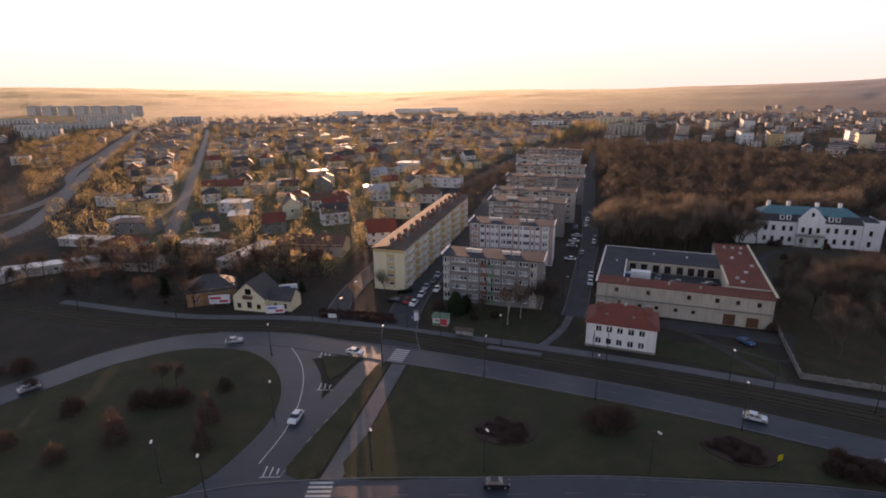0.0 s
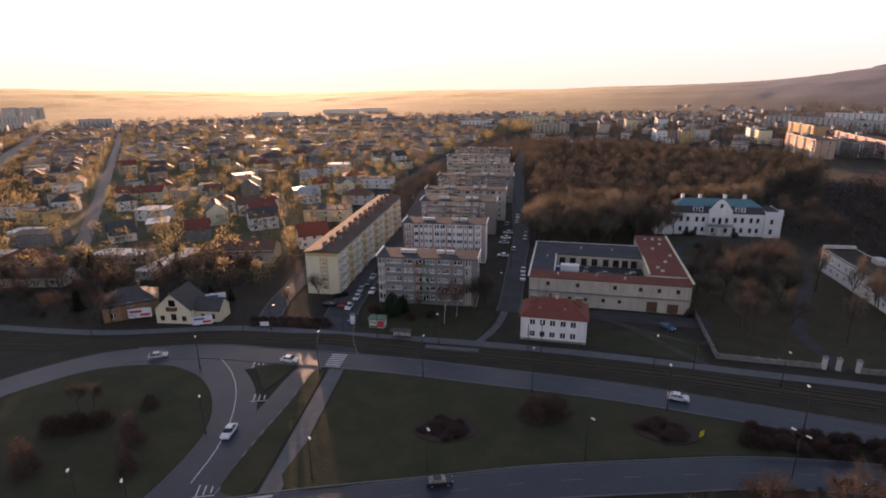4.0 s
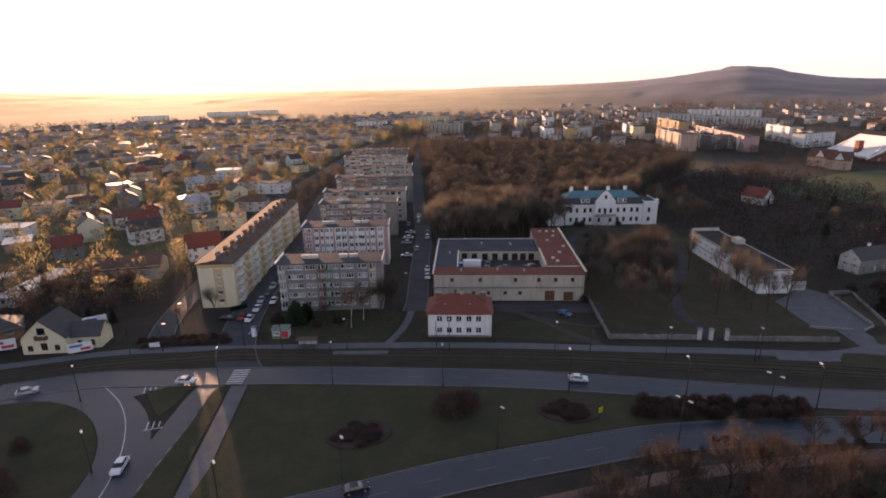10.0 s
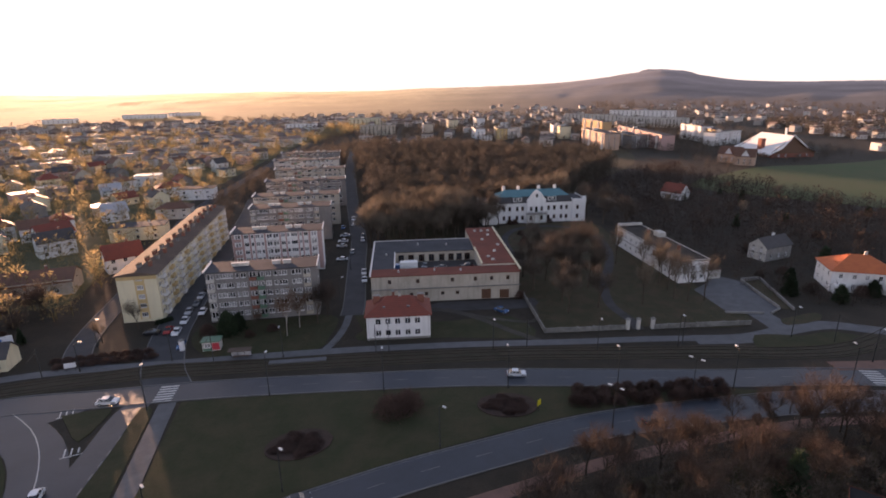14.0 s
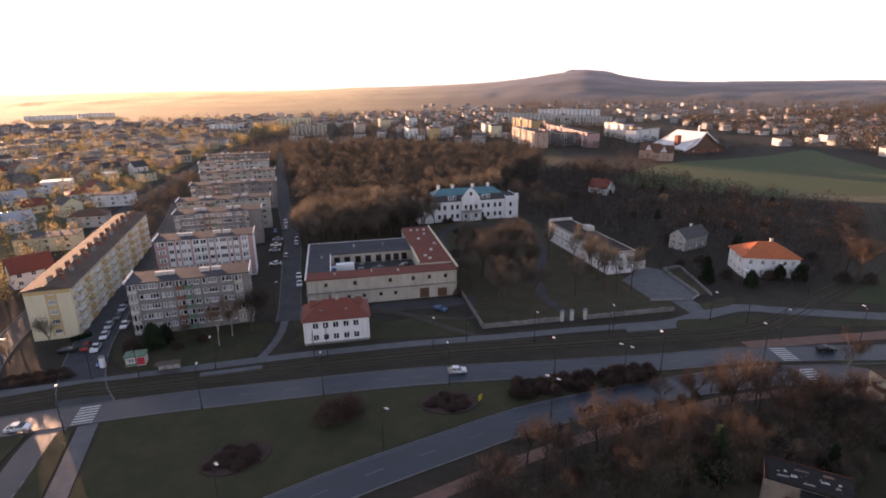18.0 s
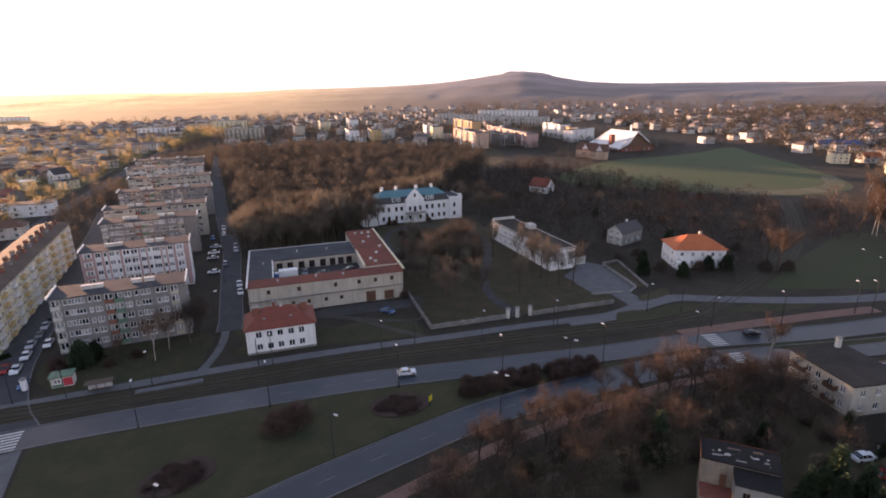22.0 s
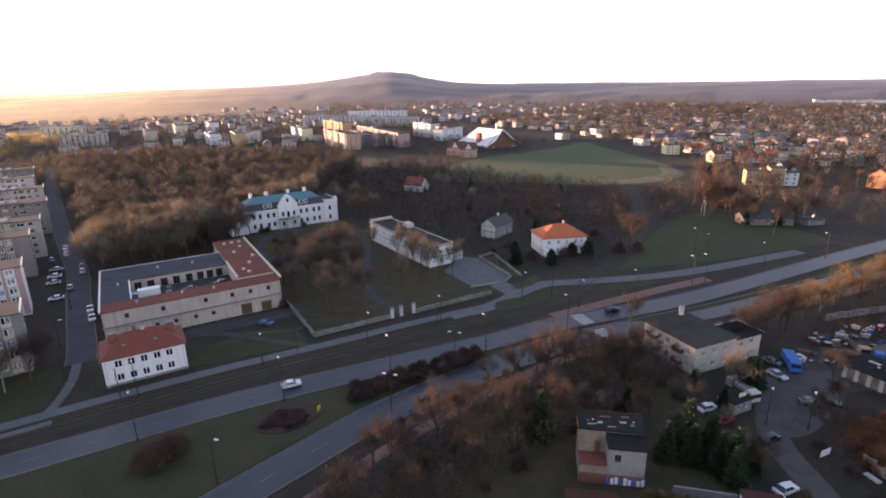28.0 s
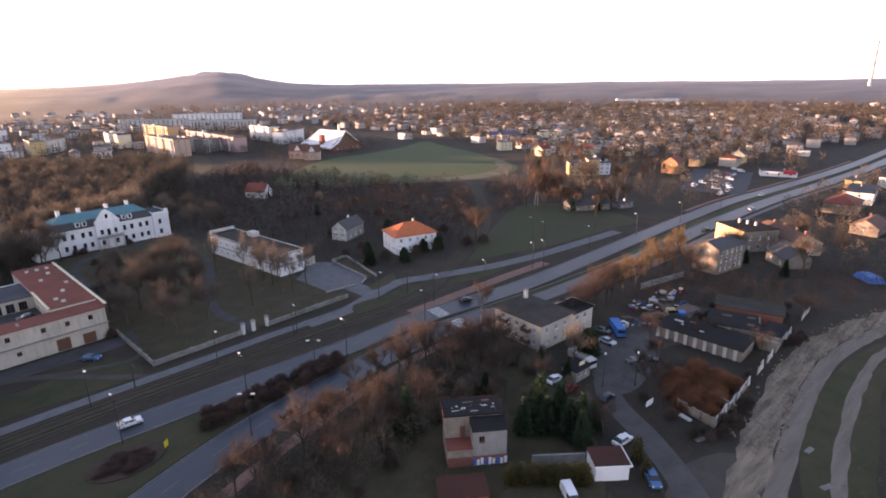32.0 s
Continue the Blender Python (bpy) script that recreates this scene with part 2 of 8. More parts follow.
M["brown_frame"] = material("brown_window_frame", (0.14, 0.075, 0.045), 0.55)
M["glass"] = material("dark_window_glass", (0.012, 0.015, 0.02), 0.08, 0, (0.02, 0.024, 0.03), 0.4, 0.6, vary=0.5, spec=0.8)
# net curtain panes, lightened so the colour also holds the sky's reflection
M["curtain_sky_glass"] = material("window_glass_with_net_curtain", (0.38, 0.38, 0.39), 0.15, 0, (0.18, 0.185, 0.19), 0.8, 0.9, vary=0.5, spec=0.8)
M["concrete"] = material("grey_concrete", (0.32, 0.31, 0.29), 0.9, 0, (0.2, 0.19, 0.18), 0.5, 0.8, 0.2, 10, streak=0.4)
M["pole"] = material("dark_painted_steel", (0.06, 0.06, 0.058), 0.55, 0.3)
M["lamp_head"] = material("pale_lamp_housing", (0.75, 0.75, 0.74), 0.35, 0)
M["bark"] = material("grey_brown_bark", (0.1, 0.075, 0.055), 0.95, 0, (0.05, 0.04, 0.03), 2.0, 0.8, vary=0.25)
M["birch"] = material("pale_birch_bark", (0.5, 0.45, 0.4), 0.9, 0, (0.12, 0.1, 0.09), 2.0, 0.6)
M["twigs"] = material("bare_brown_twigs", (0.2, 0.163, 0.124), 0.95, 0, (0.1, 0.088, 0.068), 0.12, 0.8, vary=0.35, translucent=0.35)
M["rust_twigs"] = material("rust_brown_twigs_with_dry_leaves", (0.094, 0.068, 0.054), 0.95, 0, (0.053, 0.043, 0.037), 0.12, 0.8, vary=0.3, translucent=0.3)
M["birch_twigs"] = material("orange_brown_birch_twigs", (0.19, 0.115, 0.07), 0.95, 0, (0.1, 0.066, 0.046), 0.2, 0.8, vary=0.25, translucent=0.35)
M["park_twigs"] = material("brown_park_twigs_with_old_leaves", (0.14, 0.112, 0.088), 0.95, 0, (0.08, 0.067, 0.053), 0.12, 0.8, vary=0.3, translucent=0.2)
M["creeper_leaves"] = material("rust_orange_creeper_leaves", (0.29, 0.13, 0.062), 0.9, 0, (0.13, 0.072, 0.045), 0.35, 0.8, vary=0.25, translucent=0.3)
M["rough_render"] = material("bare_rough_render", (0.32, 0.275, 0.22), 0.95, 0, (0.17, 0.145, 0.12), 0.5, 0.9, 0.3, 8, streak=0.5)
M["willow_twigs"] = material("ochre_willow_twigs", (0.21, 0.145, 0.068), 0.95, 0, (0.13, 0.093, 0.05), 0.3, 0.8, vary=0.25, translucent=0.35)
M["hedge"] = material("dark_red_brown_hedge_twigs", (0.125, 0.078, 0.062), 0.95, 0, (0.08, 0.054, 0.045), 0.4, 0.8, vary=0.25, translucent=0.2)
M["conifer"] = material("dark_conifer_needles", (0.035, 0.055, 0.026), 0.9, 0, (0.022, 0.034, 0.018), 0.5, 0.8, vary=0.3, translucent=0.15)
M["thuja"] = material("olive_thuja_leaves", (0.125, 0.1, 0.03), 0.9, 0, (0.06, 0.056, 0.022), 0.5, 0.8, vary=0.25, translucent=0.2)
M["scrub"] = material("winter_scrub_twigs", (0.15, 0.122, 0.097), 0.95, 0, (0.085, 0.074, 0.058), 0.02, 1.0, vary=0.35, translucent=0.32, island=True)
# lighter ochre copy of the scrub twigs; golden haze glow is in the colour
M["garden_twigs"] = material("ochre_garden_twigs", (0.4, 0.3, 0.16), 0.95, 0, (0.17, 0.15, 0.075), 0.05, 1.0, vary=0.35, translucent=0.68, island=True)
M["tufts"] = material("dry_weed_tufts", (0.17, 0.13, 0.08), 0.95, 0, (0.06, 0.055, 0.032), 0.3, 1.0, vary=0.4, translucent=0.3, island=True)
M["far_house"] = material("far_house_plaster", (0.62, 0.6, 0.57), 0.9, 0, (0.42, 0.4, 0.37), 0.01, 0.9, vary=0.35, island=True)
M["far_roof"] = material("far_house_roof", (0.19, 0.125, 0.1), 0.7, 0, (0.14, 0.125, 0.12), 0.01, 0.9, vary=0.5, island=True)
M["tyre"] = material("black_tyre", (0.02, 0.02, 0.02), 0.9)
M["blue_tarp"] = material("blue_tarpaulin", (0.05, 0.18, 0.5), 0.5, 0, (0.04, 0.12, 0.36), 2, 0.6)
M["board_white"] = material("pale_poster_paper", (0.75, 0.74, 0.74), 0.5, 0, (0.6, 0.62, 0.66), 0.6, 0.6)
M["board_red"] = material("red_poster_print", (0.55, 0.06, 0.08), 0.5)
M["board_blue"] = material("blue_poster_print", (0.08, 0.18, 0.45), 0.5)
M["sign_yellow"] = material("yellow_sign_face", (0.75, 0.62, 0.03), 0.45)
M["green_paint"] = material("green_painted_sheet", (0.12, 0.22, 0.15), 0.55)
for k_, c_ in {"car_white": (0.75, 0.76, 0.78), "car_silver": (0.45, 0.47, 0.5), "car_black": (0.025, 0.026, 0.03), "car_red": (0.3, 0.03, 0.03), "car_blue": (0.06, 0.14, 0.3), "car_grey": (0.14, 0.15, 0.16)}.items():
    M[k_] = material(k_.replace("car_", "") + "_car_paint", c_, 0.25, 0.1, tuple(c * 0.9 for c in c_), 1.0, 0.3, spec=0.6)


# ---- building blocks ----
class Geo:
    """Collects boxes, prisms and tubes for one mesh."""

    def __init__(self):
        self.v, self.f = [], []

    def face(self, *pts):
        k = len(self.v)
        self.v += [tuple(p) for p in pts]
        self.f.append(tuple(range(k, k + len(pts))))
        return self

    def box(self, x0, x1, y0, y1, z0, z1, taper=0.0):
        k = len(self.v)
        t = taper
        self.v += [(x0, y0, z0), (x1, y0, z0), (x1, y1, z0), (x0, y1, z0), (x0 + t, y0 + t, z1), (x1 - t, y0 + t, z1), (x1 - t, y1 - t, z1), (x0 + t, y1 - t, z1)]
        self.f += [tuple(k + i for i in q) for q in ((0, 3, 2, 1), (4, 5, 6, 7), (0, 1, 5, 4), (1, 2, 6, 5), (2, 3, 7, 6), (3, 0, 4, 7))]
        return self

    def prism(self, poly, z0, z1):
        k, n = len(self.v), len(poly)
        self.v += [(x, y, z0) for x, y in poly] + [(x, y, z1) for x, y in poly]
        self.f.append(tuple(k + i for i in reversed(range(n))))
        self.f.append(tuple(k + n + i for i in range(n)))
        for i in range(n):
            j = (i + 1) % n
            self.f.append((k + i, k + j, k + n + j, k + n + i))
        return self

    def tube(self, p, q, r0, r1, n=6):
        p, q = Vector(p), Vector(q)
        d = (q - p)
        d = d.normalized() if d.length else Vector((0, 0, 1))
        a = d.orthogonal().normalized()
        b = d.cross(a)
        k = len(self.v)
        for c, r in ((p, r0), (q, r1)):
            for i in range(n):
                s = 2 * math.pi * i / n
                self.v.append(tuple(c + (a * math.cos(s) + b * math.sin(s)) * r))
        for i in range(n):
            j = (i + 1) % n
            self.f.append((k + i, k + j, k + n + j, k + n + i))
        self.f.append(tuple(k + i for i in reversed(range(n))))
        self.f.append(tuple(k + n + i for i in range(n)))
        return self

    def mesh(self, name, mat, smooth=False):
        me = bpy.data.meshes.new(name)
        me.from_pydata(self.v, [], self.f)
        me.materials.append(mat)
        if smooth:
            me.polygons.foreach_set("use_smooth", [True] * len(me.polygons))
        return me


def part(name, geo, mat, parent, label="", m=None):
    """Links a Geo (or a shared mesh) as one mesh object under a thing or a part."""
    me = geo.mesh(name, mat) if isinstance(geo, Geo) else geo
    ob = new(name, me)
    ob.parent = parent
    if m is not None:
        ob.matrix_local = m
    if label:
        ob["label"] = label
    return ob


def thing(name, x, y, z=0.0, rz=0.0, label="", category="", group="", kind=""):
    ob = new(name)
    ob.empty_display_size = 0.5
    ob.matrix_world = pose(x, y, z, 0, 0, rz)
    return tagged(ob, label, category, group, kind)


def solid(name, geo, mat, label="", category="", group="", kind="structure"):
    ob = new(name, geo.mesh(name, mat))
    return tagged(ob, label, category, group, kind)


def curve_through(pts, step=3.0):
    """A smooth line through points of the plan."""
    P = [Vector((*p, 0)) if len(p) == 2 else Vector(p) for p in pts]
    P = [P[0] * 2 - P[1]] + P + [P[-1] * 2 - P[-2]]
    out = []
    for i in range(1, len(P) - 2):
        a, b, c, d = P[i - 1:i + 3]
        n = max(2, int((c - b).length / step))
        for k in range(n):
            t = k / n
            out.append(0.5 * ((2 * b) + (c - a) * t + (2 * a - 5 * b + 4 * c - d) * t * t + (3 * b - a - 3 * c + d) * t ** 3))
    out.append(P[-2])
    return out


def offset_line(line, off):
    out = []
    for i, p in enumerate(line):
        d = (line[min(i + 1, len(line) - 1)] - line[max(i - 1, 0)]).normalized()
        out.append(p + Vector((-d.y, d.x, 0)) * off)
    return out


def ribbon(g, line, w0, w1, z0, z1):
    """A band along a line from offset w0 to w1, from z0 up to z1, as one closed strip."""
    a, b = offset_line(line, w0), offset_line(line, w1)
    k = len(g.v)
    for p, q in zip(a, b):
        g.v += [(p.x, p.y, z1), (q.x, q.y, z1), (p.x, p.y, z0), (q.x, q.y, z0)]
    for i in range(len(line) - 1):
        s, t = k + 4 * i, k + 4 * i + 4
        up = w1 > w0
        quads = [(s, t, t + 1, s + 1), (s, s + 2, t + 2, t), (s + 1, t + 1, t + 3, s + 3)]
        g.f += [q if up else tuple(reversed(q)) for q in quads]
    e = k + 4 * (len(line) - 1)
    g.f += [(k, k + 1, k + 3, k + 2), (e, e + 2, e + 3, e + 1)]
    return g


# ---- ground, distance ----
def smooth(a, b, x):
    t = min(1.0, max(0.0, (x - a) / (b - a)))
    return t * t * (3 - 2 * t)


# outline of the wooded hill: bearing and height over the level line, in degrees
HILL = [(20, -0.4), (27, -0.28), (30.6, -0.2), (35.2, 0.0), (39.5, 0.19), (41.0, 0.43), (42.7, 0.63), (44.1, 0.77), (44.45, 0.69), (44.8, 1.0), (45.5, 1.12), (46.9, 1.1), (48.3, 1.02), (49.2, 0.9), (49.95, 0.62), (50.6, 0.34), (52.1, 0.16), (53.7, 0.03), (58.3, -0.12), (64, -0.14)]


def skyline(az, fine=True):
    """Height of the far land over the level line, in degrees, by bearing."""
    e = -0.45 + 0.8 * smooth(5, 40, -az) + 0.3 * smooth(20, 60, az)
    if HILL[0][0] < az < HILL[-1][0]:
        e = float(np.interp(az, [h[0] for h in HILL], [h[1] for h in HILL]))
    e += 0.03 * math.sin(az * 0.31) + 0.02 * math.sin(az * 0.83 + 1)
    if not fine:
        return e
    return e + 0.03 * noise.noise(Vector((az * 2.3, 1.7, 0))) + 0.02 * noise.noise(Vector((az * 6.1, 4.2, 0)))


def land(r, az):
    """Height of the far land: soft slopes, with the crisp outline only on the last crest."""
    soft = sum(skyline(az + 0.4 * d, False) for d in range(-7, 8)) / 15 if r > 1300 else 0.0
    k = smooth(4650, 4800, r)
    top = 63 + 4800 * math.tan(radians(soft * (1 - k) + (skyline(az) if k else 0.0) * k))
    return top * smooth(1300, 4800, r) ** 1.25


def sheet(g, r_list, az_list, lift):
    k, n = len(g.v), len(az_list)
    for r in r_list:
        for az in az_list:
            rough = (noise.noise(Vector((r * 0.004, az * 0.35, 0))) * 6 * smooth(1500, 2600, r) * smooth(4800, 4300, r))
            g.v.append((r * math.sin(radians(az)), r * math.cos(radians(az)), land(r, az) + rough + lift))
    for i in range(len(r_list) - 1):
        for j in range(n - 1):
            a = k + i * n + j
            g.f.append((a, a + 1, a + n + 1, a + n))
    return g


g = Geo()
g.v.append((0, 0, -0.02))
rings = [15, 40, 90, 180, 320, 520, 800, 1100, 1300, 1500]
full = [i * 6.0 for i in range(-30, 31)]
sheet(g, rings, full, -0.02)
g.f += [(0, 1 + j + 1, 1 + j) for j in range(len(full) - 1)]
k = len(g.v)
for r in (1500, 4950):
    g.v += [(r * math.sin(radians(a)), r * math.cos(radians(a)), -1.0 if r < 2000 else -25.0) for a in full]
g.f += [(k + j, k + j + 1, k + len(full) + j + 1, k + len(full) + j) for j in range(len(full) - 1)]
solid("ground", g, M["ground"], "dull winter soil and grass reaching the horizon", "ground")


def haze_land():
    """Far fields and woods; a glowing backdrop with bright evening haze painted in as emission."""
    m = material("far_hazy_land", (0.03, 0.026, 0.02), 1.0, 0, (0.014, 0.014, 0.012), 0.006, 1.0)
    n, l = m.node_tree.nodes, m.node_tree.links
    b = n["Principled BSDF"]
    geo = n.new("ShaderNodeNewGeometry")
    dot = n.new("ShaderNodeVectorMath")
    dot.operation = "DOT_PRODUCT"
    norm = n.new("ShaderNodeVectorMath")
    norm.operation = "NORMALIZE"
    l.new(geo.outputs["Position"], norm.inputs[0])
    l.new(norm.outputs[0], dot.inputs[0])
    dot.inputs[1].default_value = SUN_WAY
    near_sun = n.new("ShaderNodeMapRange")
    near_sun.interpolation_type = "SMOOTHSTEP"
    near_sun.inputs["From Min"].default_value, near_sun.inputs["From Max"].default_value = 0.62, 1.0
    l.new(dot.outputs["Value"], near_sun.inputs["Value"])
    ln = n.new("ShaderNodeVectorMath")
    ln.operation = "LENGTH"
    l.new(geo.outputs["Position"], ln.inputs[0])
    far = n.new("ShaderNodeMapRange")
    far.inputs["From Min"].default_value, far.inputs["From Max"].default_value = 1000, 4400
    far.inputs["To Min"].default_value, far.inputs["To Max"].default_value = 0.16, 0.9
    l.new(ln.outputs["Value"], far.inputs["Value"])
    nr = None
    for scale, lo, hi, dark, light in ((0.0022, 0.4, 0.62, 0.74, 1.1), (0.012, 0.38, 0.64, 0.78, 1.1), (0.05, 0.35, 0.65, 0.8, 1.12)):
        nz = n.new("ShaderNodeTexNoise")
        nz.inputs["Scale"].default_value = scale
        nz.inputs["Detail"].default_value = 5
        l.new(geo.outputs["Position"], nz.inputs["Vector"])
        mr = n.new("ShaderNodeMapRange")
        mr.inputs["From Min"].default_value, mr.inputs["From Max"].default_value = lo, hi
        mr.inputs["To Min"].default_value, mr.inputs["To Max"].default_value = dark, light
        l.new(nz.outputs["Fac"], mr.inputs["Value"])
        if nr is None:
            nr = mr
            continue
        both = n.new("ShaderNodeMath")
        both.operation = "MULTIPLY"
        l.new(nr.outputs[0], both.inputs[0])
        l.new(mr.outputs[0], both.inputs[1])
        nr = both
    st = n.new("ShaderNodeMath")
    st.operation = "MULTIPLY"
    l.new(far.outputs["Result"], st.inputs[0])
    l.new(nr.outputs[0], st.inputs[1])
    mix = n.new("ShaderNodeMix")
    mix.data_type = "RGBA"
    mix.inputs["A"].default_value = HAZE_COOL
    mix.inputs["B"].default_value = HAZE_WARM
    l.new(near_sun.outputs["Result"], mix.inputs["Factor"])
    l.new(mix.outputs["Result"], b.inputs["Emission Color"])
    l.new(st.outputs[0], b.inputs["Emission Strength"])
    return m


# haze colours for the emission: warm towards the sun, cool elsewhere
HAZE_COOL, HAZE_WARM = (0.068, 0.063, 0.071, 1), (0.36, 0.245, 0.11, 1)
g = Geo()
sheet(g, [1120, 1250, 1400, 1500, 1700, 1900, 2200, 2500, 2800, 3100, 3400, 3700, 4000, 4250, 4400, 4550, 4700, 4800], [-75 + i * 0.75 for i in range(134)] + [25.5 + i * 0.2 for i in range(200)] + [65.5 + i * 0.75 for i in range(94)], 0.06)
solid("backdrop", g, haze_land(), "far fields, woods and a wooded hill on the horizon, with painted glowing haze", "backdrop")


def blot(name, pts, mat, label, z=0.012, curve=True, category="ground"):
    """A flat patch of ground with a smooth outline."""
    line = curve_through(list(pts) + [pts[0]], 4.0)[:-1] if curve else [Vector((*p, 0)) for p in pts]
    poly = [(p.x, p.y) for p in line]
    area = sum(poly[i - 1][0] * poly[i][1] - poly[i][0] * poly[i - 1][1] for i in range(len(poly)))
    if area < 0:
        poly.reverse()
    return solid(name, Geo().prism(poly, -0.3, z), mat, label, category)


# ---- roads ----
UPPER = curve_through([(-62, 128), (-43, 127), (-28, 122.5), (-8, 116.5), (7, 111.2), (22.3, 105.2), (43, 96.9), (56.7, 90.6), (80, 78.6), (101.3, 67.6), (124, 57), (155, 38), (180, 25.5), (214, 10), (246, -4.5), (277, -19.5), (320, -41), (375, -75), (470, -130), (590, -192), (900, -345)])
LOWER = curve_through([(-90, 40), (-62, 58), (-40, 68), (-19, 70.5), (6, 70.5), (25, 70.5), (45, 69), (62, 67.3), (80, 63), (102, 56.2), (116, 50.3), (130, 42.3), (159, 25), (187, 10), (222, -7.5), (275, -33), (335, -65), (403, -106), (500, -160), (640, -232)])
LOOP = curve_through([(-150, 45), (-115, 80), (-98, 100), (-90.5, 108.5), (-82.5, 118), (-68.3, 126), (-54, 126.2), (-43.5, 121.5), (-36.5, 114), (-31.8, 103.5), (-30.6, 91.5), (-33.5, 80), (-38, 71), (-50, 58), (-70, 40)])
SLIP = curve_through([(-14.5, 118.5), (-18.8, 112.3), (-22.5, 101.5), (-27.8, 86.5), (-31, 74.5)])
TRAM = curve_through([(-240, 176), (-136, 151), (-100, 140), (-77, 136), (-48, 135), (-16, 129.5), (-7, 126.5), (28, 113.5), (62, 100), (85, 89), (109, 77.5), (127, 68), (143, 63.5), (168, 64.5), (217, 68), (270, 84), (330, 110)])
FOOT = curve_through([(-120, 155), (-77, 143), (-40, 140), (-7, 130.5), (26, 120), (55, 109), (80, 98), (107, 86.5), (127, 75), (142, 67)])
SIDE = curve_through([(36, 139), (39.5, 148), (51, 184), (60.6, 213), (72, 258), (84, 305), (100, 362), (122, 440), (150, 530)])
STREET = curve_through([(-11, 119), (-12.5, 130), (-11, 149), (-5, 174), (3.5, 207), (14, 245), (24, 285), (33, 330)])
LEFTST = curve_through([(-24, 139), (-31, 142), (-31, 158), (-24, 190), (-14, 235), (-6, 290), (8, 335), (25, 380), (45, 430), (80, 520), (130, 640)])
BIGROAD = curve_through([(-262, 188), (-226, 214), (-203, 249), (-282, 418), (-354, 576), (-485, 874), (-700, 1370)])
BIGROAD2 = curve_through([(-300, 252), (-252, 262), (-235, 283), (-243, 330), (-262, 372), (-300, 432), (-365, 580), (-495, 874)])
STREET2 = curve_through([(-121, 222), (-129, 245), (-139, 271), (-166, 340), (-219, 476), (-300, 680), (-385, 891)])
DRIVE = curve_through([(102, 95), (104.3, 100), (107.4, 112), (117.5, 126), (131.5, 139), (145, 155), (153, 172), (153, 187), (143, 196.5), (130, 197.5), (117, 187), (109.6, 171), (107.5, 158)])
BRICKWALK = curve_through([(20, 61), (53, 58.8), (64.3, 57.3), (77.7, 55), (95.7, 51), (104.9, 48), (113.4, 44.3), (126, 36.1), (155, 18.4), (193, -2.5), (240, -27)])
LOTWAY = curve_through([(66, -17), (76, -12), (84, -8.2), (92.5, -3.2), (100, 2.3), (108, 5), (118, 4), (126, 2), (140, -8)])
DIRT = curve_through([(64, -17), (82, -18.5), (89.6, -20.6), (101.3, -24.2), (115.2, -28.9), (130.5, -35.2), (145.8, -43.9), (158.5, -53.5), (169, -63.5), (186, -84)])
DIRT2 = curve_through([(72, -31), (87.6, -32.7), (96.4, -35.2), (109.1, -39.4), (128.4, -47), (145.2, -56.4), (172, -80)])


def road(name, line, w, mat, label, z=0.03, kerbs=True, category="road", kh=0.13):
    ob = solid(name, ribbon(Geo(), line, -w / 2, w / 2, -0.3, z), mat, label, category)
    if kerbs:
        for s in (-1, 1):
            e = s * (w / 2)
            lo, hi = min(e, e + s * 0.25), max(e, e + s * 0.25)
            part("kerb", ribbon(Geo(), line, lo, hi, -0.3, kh), M["kerb"], ob)
    return ob


r_upper = road("road_upper", UPPER, 7.0, M["asphalt"], "worn blue-grey asphalt carriageway with pale kerbs", 0.034)
r_lower = road("road_lower", LOWER, 7.6, M["asphalt"], "worn asphalt carriageway curving between lawns", 0.032)
r_loop = road("road_loop", LOOP, 8.8, M["asphalt"], "asphalt turning loop round a planted island", 0.037, kerbs=False)
r_slip = road("road_slip", SLIP, 5.2, M["asphalt"], "asphalt slip lane beside a small grass island", 0.040, kerbs=False)
blot("road_junction", [(-40, 125), (-20, 120), (-12, 114), (-26, 118), (-33, 116)], M["asphalt"], "asphalt where the loop meets the main road", 0.043)
blot("road_junction_lower", [(-44, 69), (-34, 82), (-29.5, 82), (-26, 75), (-24, 72), (-30, 66)], M["asphalt"], "asphalt where the loop meets the lower road", 0.044)
road("road_side", SIDE, 6.2, M["street"], "grey side street beside the blocks of flats", 0.028)
road("road_parking", STREET, 9.0, M["street"], "grey parking street between blocks of flats", 0.027)
road("road_left_street", LEFTST, 6.0, M["street"], "grey residential street", 0.026)
road("road_big", BIGROAD, 9.0, M["glossy_street"], "pale main road running to the horizon", 0.03)
road("road_big_second", BIGROAD2, 7.0, M["glossy_street"], "pale second carriageway of the main road", 0.029)
road("road_residential", STREET2, 6.0, M["glossy_street"], "pale straight residential street", 0.03)
road("road_drive", DRIVE, 3.0, M["old_path"], "pale gravel drive curving up to the palace", 0.02, kerbs=False)
road("pavement_north", FOOT, 3.0, M["paving"], "pale concrete footpath along the tram line", 0.03, kerbs=False, category="pavement")
road("pavement_brick", BRICKWALK, 2.6, M["redpaving"], "reddish paved walk beside bare trees", 0.03, kerbs=False, category="pavement")
road("pavement_red_north", offset_line(UPPER[120:], 6.5)[:90], 2.2, M["redpaving"], "reddish cycle path along the road", 0.026, kerbs=False, category="pavement")
road("pavement_south", offset_line(LOWER[95:], -7.0), 2.4, M["paving"], "pale footpath along the road", 0.024, kerbs=False, category="pavement")
PATH = curve_through([(-11.2, 113.2), (-14.1, 100), (-16.9, 87), (-19.8, 74)])
road("pavement_diagonal", PATH, 3.5, M["paving"], "pale concrete path crossing the lawn", 0.036, kerbs=False, category="pavement")
